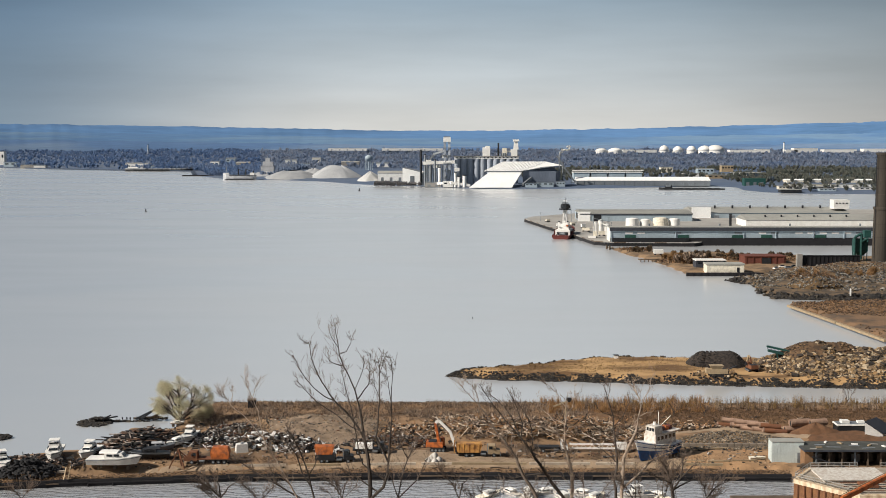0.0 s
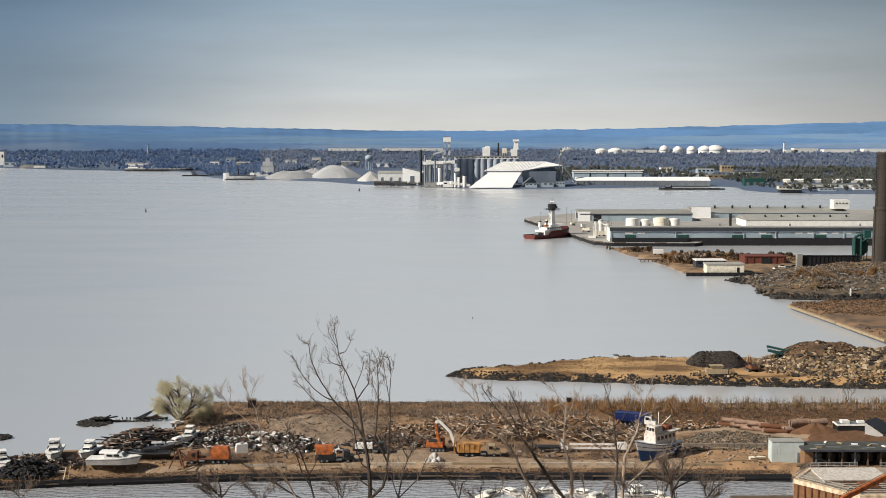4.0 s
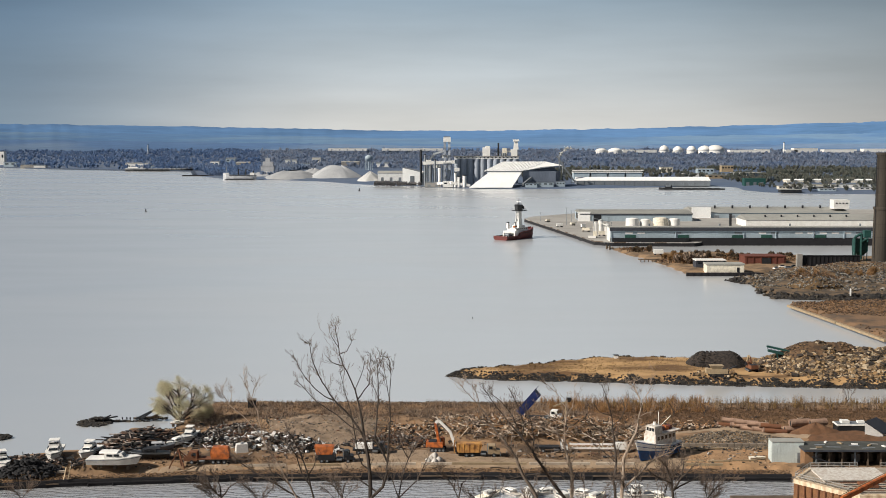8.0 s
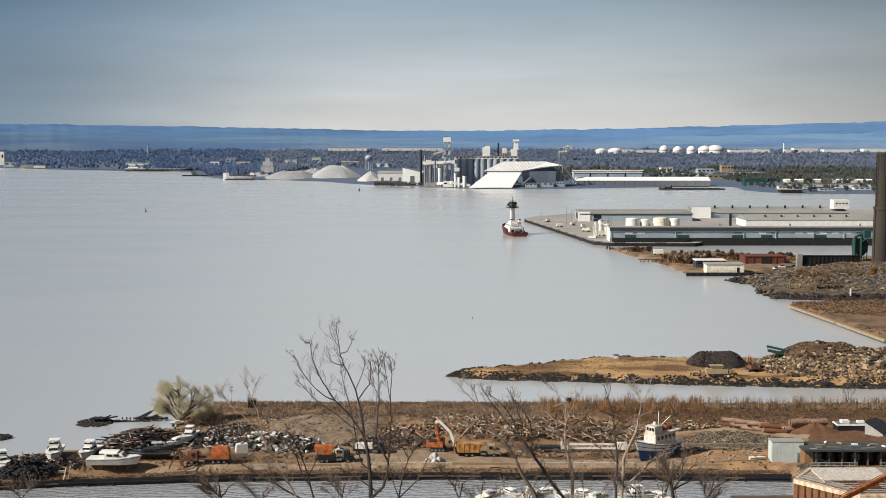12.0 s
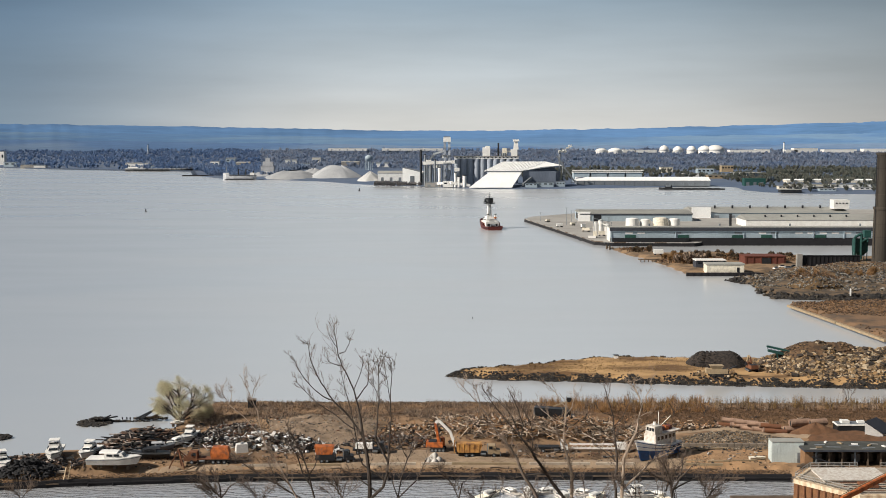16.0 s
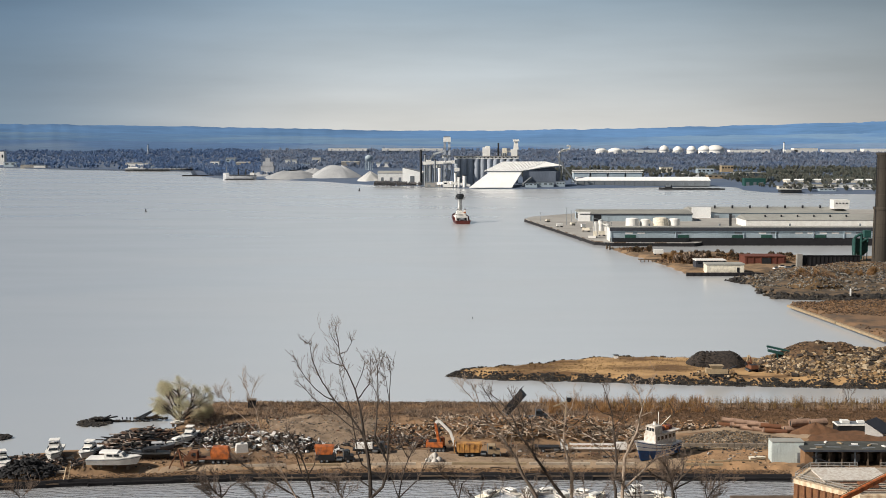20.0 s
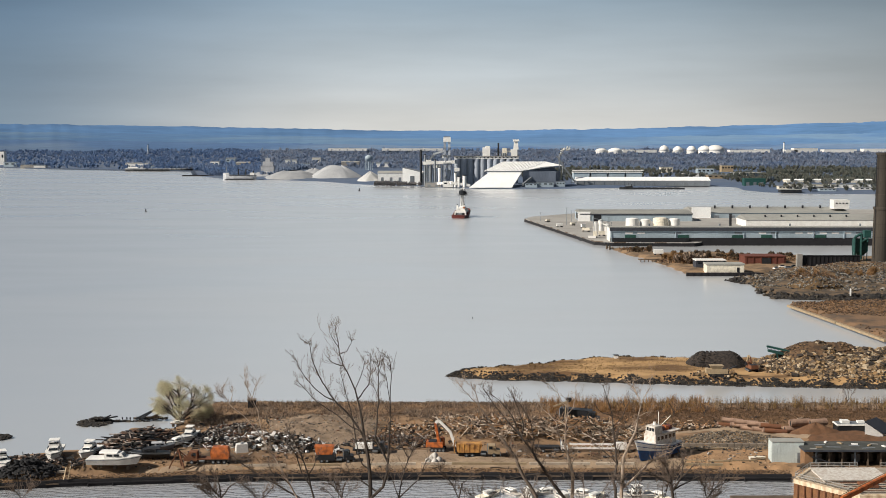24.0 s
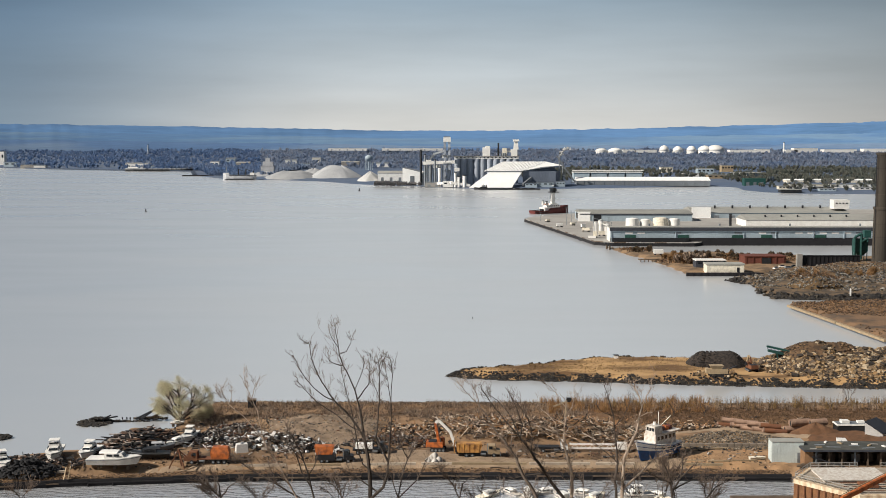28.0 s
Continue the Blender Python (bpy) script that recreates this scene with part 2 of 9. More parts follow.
SOD = island_mat("clods_and_leaf_litter", [(0.175, 0.098, 0.044), (0.125, 0.071, 0.034), (0.058, 0.035, 0.021), (0.215, 0.128, 0.062), (0.03, 0.019, 0.0135)], 0.95)
REED = island_mat("dry_reeds", [(0.238, 0.15, 0.061), (0.295, 0.195, 0.0779), (0.166, 0.105, 0.0447), (0.113, 0.0739, 0.0368)], 0.95)
WILLOW = island_mat("budding_leaves", [(0.58, 0.55, 0.35), (0.50, 0.47, 0.30), (0.66, 0.61, 0.41), (0.42, 0.39, 0.25)], 0.9)


# ---- mesh tools ----
class Mesh:
    """Gathers vertices and faces for one mesh."""

    def __init__(self):
        self.v, self.f = [], []

    def add(self, vs, fs):
        o = len(self.v)
        self.v += [tuple(p) for p in vs]
        self.f += [tuple(o + i for i in f) for f in fs]
        return self

    def box(self, x0, x1, y0, y1, z0, z1, inset=0.0):
        i = inset
        return self.add([(x0, y0, z0), (x1, y0, z0), (x1, y1, z0), (x0, y1, z0), (x0 + i, y0 + i, z1), (x1 - i, y0 + i, z1), (x1 - i, y1 - i, z1), (x0 + i, y1 - i, z1)],
                        [(3, 2, 1, 0), (4, 5, 6, 7), (0, 1, 5, 4), (1, 2, 6, 5), (2, 3, 7, 6), (3, 0, 4, 7)])

    def obox(self, c, size, rot):
        hx, hy, hz = (s / 2 for s in size)
        r = rot.to_matrix() if isinstance(rot, Euler) else rot
        c = Vector(c)
        pts = [c + r @ Vector((sx * hx, sy * hy, sz * hz)) for sz in (-1, 1) for sx, sy in ((-1, -1), (1, -1), (1, 1), (-1, 1))]
        return self.add(pts, [(3, 2, 1, 0), (4, 5, 6, 7), (0, 1, 5, 4), (1, 2, 6, 5), (2, 3, 7, 6), (3, 0, 4, 7)])

    def prism(self, poly, z0, z1):
        n = len(poly)
        return self.add([(x, y, z0) for x, y in poly] + [(x, y, z1) for x, y in poly],
                        [tuple(range(n))[::-1], tuple(range(n, 2 * n))] + [(i, (i + 1) % n, n + (i + 1) % n, n + i) for i in range(n)])

    def tube(self, p, q, r0, r1=None, n=8, caps=True):
        p, q = Vector(p), Vector(q)
        r1 = r0 if r1 is None else r1
        d = (q - p).normalized()
        a = d.cross(Vector((0, 0, 1)) if abs(d.z) < 0.95 else Vector((1, 0, 0))).normalized()
        b = d.cross(a)
        ring = [a * math.cos(2 * math.pi * i / n) + b * math.sin(2 * math.pi * i / n) for i in range(n)]
        fs = [(i, n + i, n + (i + 1) % n, (i + 1) % n) for i in range(n)]
        if caps:
            fs += [tuple(range(n)), tuple(range(n, 2 * n))[::-1]]
        return self.add([p + r0 * v for v in ring] + [q + r1 * v for v in ring], fs)

    def bar(self, p, q, w, h=None):
        """A square bar from p to q."""
        p, q = Vector(p), Vector(q)
        d = q - p
        rot = d.to_track_quat("X", "Z").to_matrix()
        return self.obox((p + q) / 2, (d.length, w, h or w), rot)

    def gable(self, x0, x1, y0, y1, z0, z1, over=0.0):
        """A roof of two slopes with its ridge along x."""
        o, ym = over, (y0 + y1) / 2
        return self.add([(x0 - o, y0 - o, z0), (x1 + o, y0 - o, z0), (x1 + o, y1 + o, z0), (x0 - o, y1 + o, z0), (x0 - o, ym, z1), (x1 + o, ym, z1)],
                        [(0, 1, 5, 4), (2, 3, 4, 5), (0, 4, 3), (1, 2, 5), (3, 2, 1, 0)])

    def loft(self, rings, caps=True):
        n = len(rings[0])
        vs = [p for r in rings for p in r]
        fs = [(k * n + i, k * n + (i + 1) % n, (k + 1) * n + (i + 1) % n, (k + 1) * n + i) for k in range(len(rings) - 1) for i in range(n)]
        if caps:
            fs += [tuple(range(n))[::-1], tuple(range((len(rings) - 1) * n, len(rings) * n))]
        return self.add(vs, fs)

    def lump(self, c, r, rng, squash=0.8):
        """A small angular stone of eight corners."""
        p = [Vector((x, y, z)) for x in (-1, 1) for y in (-1, 1) for z in (-1, 1)]
        rot = Euler([rng.uniform(0, 6.28) for _ in range(3)]).to_matrix()
        vs = []
        for q in p:
            q = rot @ (q * rng.uniform(0.45, 0.75))
            vs.append((c[0] + q.x * r, c[1] + q.y * r, c[2] + q.z * r * squash))
        return self.add(vs, [(0, 1, 3, 2), (4, 6, 7, 5), (0, 4, 5, 1), (2, 3, 7, 6), (0, 2, 6, 4), (1, 5, 7, 3)])

    def make(self, name, smooth=False):
        me = bpy.data.meshes.new(name)
        me.from_pydata(self.v, [], self.f)
        bm = bmesh.new()
        bm.from_mesh(me)
        bmesh.ops.recalc_face_normals(bm, faces=bm.faces)
        bm.to_mesh(me)
        bm.free()
        if smooth:
            me.polygons.foreach_set("use_smooth", [True] * len(me.polygons))
        return me


def part(name, m, material, parent, label="", smooth=False):
    """One mesh object under a thing or part."""
    me = m.make(name, smooth) if isinstance(m, Mesh) else m
    if not me.materials:
        me.materials.append(material)
    ob = new(name, me)
    ob.parent = parent
    return tagged(ob, label)


def thing(name, x, y, z, rz, label, category, group="", kind=""):
    e = new(name)
    e.empty_display_size = 0.5
    e.matrix_basis = pose(x, y, z, 0, 0, rz)
    return tagged(e, label, category, group, kind)


def solid(name, m, material, label, category, kind="", group="", smooth=False, at=None):
    """A thing of one mesh."""
    me = m.make(name, smooth) if isinstance(m, Mesh) else m
    me.materials.append(material)
    ob = new(name, me)
    if at is not None:
        ob.matrix_basis = at
    return tagged(ob, label, category, group, kind)


WAVES = [(random.uniform(-1, 1), random.uniform(-1, 1), random.uniform(0, 6.28)) for _ in range(14)]


def rough(x, y, size):
    """Smooth uneven field, about -1 to 1, of the given wavelength."""
    s = 0.0
    for i, (a, b, p) in enumerate(WAVES):
        k = (1.0 + 0.35 * i) * 2 * math.pi / size
        s = s + np.sin(k * (a * x + b * y) + p) / (1 + 0.35 * i)
    return s / 2.6


def inside(poly, X, Y):
    """Signed distance to a polygon's edge, positive inside."""
    d = np.full(X.shape, 1e9)
    odd = np.zeros(X.shape, bool)
    for (ax, ay), (bx, by) in zip(poly, poly[1:] + poly[:1]):
        ex, ey = bx - ax, by - ay
        t = np.clip(((X - ax) * ex + (Y - ay) * ey) / (ex * ex + ey * ey), 0, 1)
        d = np.minimum(d, np.hypot(X - ax - t * ex, Y - ay - t * ey))
        hit = ((ay > Y) != (by > Y)) & (X < (bx - ax) * (Y - ay) / (by - ay + 1e-9) + ax)
        odd ^= hit
    return np.where(odd, d, -d)


def sheet(name, xs, ys, height, material, label, keep=None):
    X, Y = np.meshgrid(xs, ys)
    Z = height(X, Y)
    nx, ny = len(xs), len(ys)
    i, j = np.meshgrid(np.arange(nx - 1), np.arange(ny - 1))
    a = (j * nx + i).ravel()
    F = np.stack([a, a + 1, a + nx + 1, a + nx], 1)
    if keep is not None:
        F = F[Z.ravel()[F].max(1) > keep]
    me = bpy.data.meshes.new(name)
    me.from_pydata(np.stack([X.ravel(), Y.ravel(), Z.ravel()], 1).tolist(), [], F.tolist())
    me.polygons.foreach_set("use_smooth", [True] * len(me.polygons))
    me.materials.append(material)
    return tagged(new(name, me), label, "ground", kind="structure")


def land(name, poly, cell, top, slope, mounds, material, label, wobble=0.8, edge=1.5):
    """A low island or peninsula with an uneven shore; returns its height function."""
    px, py = [p[0] for p in poly], [p[1] for p in poly]

    def height(X, Y):
        sd = inside(poly, X, Y) + edge * rough(X, Y, 9.0)
        z = np.clip(sd * slope, -2.5, top)
        land_part = np.clip(sd / 4, 0, 1)
        up = np.zeros(X.shape)
        for cx, cy, rx, ry, h, k in mounds:
            r = np.hypot((X - cx) / rx, (Y - cy) / ry)
            up = np.maximum(up, h * np.clip(1 - r, 0, 1) ** k * (1 + 0.18 * rough(X, Y, 7.0)))
        return z + land_part * up + land_part * wobble * (0.35 * rough(X, Y, 11.0) + 0.2 * rough(X + 50, Y, 3.3))

    xs = np.arange(min(px) - 6, max(px) + 6, cell)
    ys = np.arange(min(py) - 6, max(py) + 6, cell)
    sheet(name, xs, ys, height, material, label, keep=-1.2)

    def at(x, y):
        return float(height(np.array([x]), np.array([y]))[0])

    at.field = height
    return at

# ---- ground, water, shores ----
FAR_SHORE = [(-2700.0, 3420.0), (-1180.9, 3250.7), (-974.0, 3073.0), (-768.2, 2939.1), (-589.4, 2864.2), (-521.0, 2559.6), (-423.2, 2345.7), (-311.2, 2282.2), (-212.6, 2193.0), (-137.5, 2058.8), (-21.9, 1962.7), (40.3, 1885.7), (126.4, 1864.8), (189.0, 1885.7), (329.5, 1940.1), (440.4, 1985.9), (464.5, 1940.1),
             (452.1, 1834.3), (469.9, 1757.5), (513.7, 1712.7), (602.1, 1704.1), (787.9, 1670.2), (2700.0, 1700.0), (2700.0, 5200.0), (-2700.0, 5200.0)]


def ground_height(X, Y):
    sd = inside(FAR_SHORE, X, Y)
    far = np.clip(sd * 0.06, -6, 3.5) + np.clip((Y - 2900) / 1700, 0, 1.3) * 30 * np.clip(sd / 300, 0, 1)
    far = far + np.clip(sd / 60, 0, 1) * 1.2 * rough(X, Y, 300)
    hill = np.interp(Y, [-400, 20, 60, 110, 200, 225, 234, 242], [74, 70, 55, 37, 7, 2.5, 2.0, -6])
    return np.where(Y < 300, np.maximum(hill + np.where(hill > 3, 1.0, 0.0) * rough(X, Y, 40), -6), far)


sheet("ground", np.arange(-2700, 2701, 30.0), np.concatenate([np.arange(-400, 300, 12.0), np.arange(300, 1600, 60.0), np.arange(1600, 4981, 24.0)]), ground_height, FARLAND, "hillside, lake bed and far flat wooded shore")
GROUND = bpy.data.objects["ground"].data
GROUND.materials.append(mat("dry_grass_slope", (0.21, 0.15, 0.085), 0.95, col2=(0.10, 0.075, 0.045), scale=0.08, fine=0.9, bump=0.6, amount=0.9, spread=0.0))
for f in GROUND.polygons:
    f.material_index = 1 if f.center.y < 300 else 0
solid("water", Mesh().add([(-2700, 150, 0), (2700, 150, 0), (2700, 4300, 0), (-2700, 4300, 0)], [(0, 1, 2, 3)]), WATER, "calm pale grey harbour water", "water", "structure")


solid("channel_water", Mesh().add([(-220, 150, 0.02), (220, 150, 0.02), (220, 279.5, 0.02), (-96, 277.5, 0.02), (-102, 271.5, 0.02), (-220, 268, 0.02)], [(0, 1, 2, 3, 4, 5)]), CHANNEL, "darker rippled water of the near channel", "water", "structure")


def ridge(name, radius, crest, base, material, label, deep=120.0):
    """A long wooded rise along the horizon; crest: height over bearing."""
    m = Mesh()
    n = 360
    rows = []
    for k, (f, back) in enumerate(((0.0, 0.0), (0.45, 0.35), (0.8, 0.7), (1.0, 1.0))):
        row = []
        for i in range(n + 1):
            b = radians(-27 + 54 * i / n)
            h = crest(math.degrees(b)) + 2.2 * float(rough(i * 12.0, k * 70.0, 160.0)) * f + 1.2 * float(rough(i * 12.0, 9.0, 40.0)) * f
            r = radius + deep * back
            row.append((r * math.sin(b), r * math.cos(b), base + (h - base) * f))
        rows.append(row)
    vs = [p for row in rows for p in row]
    fs = [(k * (n + 1) + i, k * (n + 1) + i + 1, (k + 1) * (n + 1) + i + 1, (k + 1) * (n + 1) + i) for k in range(3) for i in range(n)]
    m.add(vs, fs)
    return solid(name, m, material, label, "hills", "structure", smooth=True)


def crest_far(b):
    return float(np.interp(b, [-27, -20, -10, -3, 2, 8, 14, 20, 27], [142, 133, 122, 109, 108, 116, 128, 142, 150]))


def crest_mid(b):
    return float(np.interp(b, [-27, -20, -8, 0, 8, 20, 27], [80, 74, 60, 48, 52, 60, 66]))


# the ridges carry their haze as painted blue tones
ridge("backdrop_hills", 4800, crest_far, 10, HILL, "long wooded ridge on the horizon, coloured blue for haze")
ridge("lower_hills", 4690, lambda b: 0.56 * crest_mid(b) + 0.44 * crest_far(b) + 2.0, 8, HILLMID, "wooded rise below the ridge, coloured paler blue for haze", 70)
ridge("wooded_plain", 4560, crest_mid, 8, HILLDARK, "line of distant forest, coloured dark blue for haze", 60)

# peninsulas, from far to near
RUBBLE_H = land("rubble_point", [(157.3, 665.1), (164.5, 644.5), (161.8, 608.9), (162.2, 589.4), (182.4, 585.2), (233.6, 583.2), (318.9, 745.8), (246.7, 759.4), (205.3, 713.8), (181.7, 687.2)], 2.5, 1.6, 0.6,
                [(231.7, 692.9, 34, 42, 4.0, 0.8), (203.2, 673.2, 26, 26, 3.0, 0.8), (253.2, 698.8, 26, 40, 4.5, 0.8), (242.8, 644.5, 40, 30, 3.0, 0.8), (196.9, 642.0, 20, 16, 4.5, 0.7)], RUBBLE, "point of land heaped with rubble", 1.6)
land("brush_point", [(117.3, 870.6), (123.9, 815.3), (134.4, 770.0), (137.8, 735.9), (140.5, 692.9), (179.2, 690.0), (212.0, 713.8), (318.9, 745.8), (336.8, 788.2), (263.3, 788.2), (205.4, 792.0), (167.1, 803.5), (146.3, 823.3), (127.0, 848.5)], 3.0, 1.8, 0.7,
     [(172.4, 784.5, 26, 26, 3.0, 0.8), (217.1, 780.8, 20, 20, 2.0, 0.8)], mat("ochre_point_earth", (0.23, 0.15, 0.085), 0.95, col2=(0.09, 0.062, 0.04), scale=0.12, fine=1.4, bump=0.6, amount=0.9, spread=0.0), "brown brushy point with sheds", 1.0, 2.0)
EARTH_H = land("earth_point", [(161.7, 567.2), (165.6, 530.7), (168.2, 494.1), (172.0, 467.4), (177.7, 421.8), (241.9, 552.0), (207.4, 565.2), (179.5, 567.2)], 2.0, 1.8, 0.8,
     [(200.6, 552.0, 30, 20, 2.0, 0.8)], mat("rusty_gravel_earth", (0.18, 0.108, 0.06), 0.95, col2=(0.075, 0.055, 0.04), scale=0.12, fine=1.2, bump=0.7, amount=0.9, spread=0.0), "low brown point with a straight edge", 0.8, 0.7)
JETTY_H = land("jetty", [(2.0, 395.3), (12.1, 390.6), (32.1, 387.8), (53.7, 385.0), (83.7, 381.4), (109.7, 377.9), (138.6, 375.3), (164.0, 371.9), (190.4, 432.9), (122.1, 421.8), (82.5, 421.8), (60.7, 421.8), (48.4, 418.5), (34.0, 411.2), (16.3, 404.1), (5.8, 400.1)], 1.5, 2.0, 0.7,
               [(125.7, 401.1, 20, 20, 7.4, 0.75), (139.4, 397.2, 24, 20, 6.2, 0.7), (153.3, 399.1, 26, 22, 6.6, 0.7), (61.4, 413.3, 30, 8, 0.6, 0.8)], SPIT, "ochre gravel jetty with dark stone edges", 0.7, 1.2)
YARD_POLY = [(-115.5, 269.3), (-100.3, 269.7), (-87.8, 272.4), (-87.2, 274.8), (-50.4, 276.7), (2.1, 278.3), (54.8, 277.6), (80.8, 276.7), (83.6, 272.9), (118.6, 272.9), (160.0, 351.1), (128.7, 348.0), (84.7, 348.0), (35.5, 348.8), (-13.9, 349.5), (-50.1, 349.5),
             (-65.7, 349.2), (-71.5, 341.2), (-75.5, 333.0), (-73.5, 328.0), (-68.0, 326.4), (-72.5, 316.8), (-83.0, 316.8), (-85.9, 308.4), (-86.0, 297.0), (-99.0, 291.0), (-108.5, 286.5), (-123.0, 284.0)]
YARD_H = land("scrapyard_ground", YARD_POLY, 1.3, 2.0, 0.9,
              [(-33.2, 313.6, 26, 16, 3.2, 0.8), (-0.6, 319.9, 70, 14, 1.2, 0.7), (47.8, 319.9, 60, 13, 1.3, 0.7), (93.5, 321.2, 60, 12, 1.1, 0.7), (-51.5, 326.5, 22, 10, 0.8, 0.8), (24.4, 310.5, 34, 12, 2.4, 0.8), (72.9, 304.5, 16, 7, 2.2, 0.8), (99.0, 303.0, 24, 9, 1.7, 0.7)],
              YARD, "dirt scrapyard on a long peninsula", 0.5, 0.8)

# ---- far woods ----
def woods(name, spots, material, label, tall=(7, 13), shoots=26, wide=0.10):
    """Many small leafless trees: each a fan of thin shoots from a short trunk."""
    rng = np.random.RandomState(5)
    P = np.array(spots)
    n = len(P)
    h = rng.uniform(tall[0], tall[1], n) * (1 + 0.3 * rough(P[:, 0], P[:, 1], 160.0))
    w = h * rng.uniform(0.32, 0.5, n)
    c = rng.normal(size=(n, shoots, 3))
    c /= np.linalg.norm(c, axis=2)[:, :, None]
    tip = c * rng.uniform(0.55, 1.0, (n, shoots, 1)) * np.stack([w, w, h * 0.42], 1)[:, None, :] + P[:, None, :] + np.stack([0 * h, 0 * h, h * 0.58], 1)[:, None, :]
    root = P[:, None, :] + (tip - P[:, None, :]) * rng.uniform(0.05, 0.5, (n, shoots, 1))
    a = rng.uniform(0, 3.14, (n, shoots))
    side = np.stack([np.cos(a), np.sin(a), 0 * a], 2) * (h[:, None] * wide * rng.uniform(0.5, 1.3, (n, shoots)))[:, :, None]
    V = np.stack([root - side * 0.4, root + (tip - root) * 0.6 - side, tip, root + (tip - root) * 0.6 + side], 2).reshape(-1, 3)
    F = np.arange(4 * n * shoots).reshape(-1, 4)
    T = np.stack([P + [-0.35, 0, -1], P + [0.35, 0, -1], P + np.stack([0 * h, 0 * h, h * 0.7], 1)], 1).reshape(-1, 3)
    G = (len(V) + np.arange(3 * n)).reshape(-1, 3)
    me = bpy.data.meshes.new(name)
    me.from_pydata(np.r_[V, T].tolist(), [], F.tolist() + G.tolist())
    me.materials.append(material)
    return tagged(new(name, me), label, "trees", kind="stuff")


def scatter(n, x0, x1, y0, y1, seed, thin=0.0):
    rng = np.random.RandomState(seed)
    out = []
    while len(out) < n:
        X = rng.uniform(x0, x1, 4 * n)
        Y = rng.uniform(y0, y1, 4 * n)
        Z = ground_height(X, Y)
        ok = (Z > 1.2) & (np.abs(X) < Y * 0.40 + 60) & (rough(X, Y, 420.0) > thin)
        out += list(zip(X[ok], Y[ok], Z[ok]))
    return out[:n]


shore = scatter(1500, -1250, -330, 2420, 3000, 13, -0.8) + scatter(8000, -1700, 1800, 2950, 4520, 3, -0.7)
woods("far_woods", [p for p in shore if p[0] / p[1] > -0.15], FARTREE, "leafless far-shore woods, blue-grey from painted haze", (6, 15), 26, 0.15)
woods("far_woods", [p for p in shore if p[0] / p[1] <= -0.15], BLUETREE, "leafless far-shore woods, deep blue from painted haze", (6, 15), 27, 0.15)
# dark strip along the far shoreline, tinted with the hills' haze blue
shore = Mesh()
for (ax, ay), (bx, by) in zip(FAR_SHORE[1:5], FAR_SHORE[2:6]):
    shore.bar((ax, ay - 3, 0.8), (bx, by - 3, 0.8), 8, 3.2)
solid("shore_bank", shore, mat("dark_hazed_shore", (0.03, 0.045, 0.075), 0.95, col2=(0.05, 0.065, 0.09), scale=0.02, fine=0.2), "dark blue-tinted bank under the far woods", "shore", "structure")

# ---- the tug ----
def hull_rings(xs, beam, keel, deck, rake=0.0):
    """Sections of a hull from stern to bow: half beam, keel and deck height by x; rake: how far the stem leans forward."""
    rings = []
    for x in xs:
        b, k, d = beam(x), keel(x), deck(x)
        f = rake * max(0.0, x / max(xs)) ** 2
        rings.append([(x, -b, d), (x - 0.5 * f, -b * 0.95, d * 0.4), (x - f, -b * 0.72, k * 0.6), (x - 1.3 * f, 0, k), (x - f, b * 0.72, k * 0.6), (x - 0.5 * f, b * 0.95, d * 0.4), (x, b, d)])
    return rings


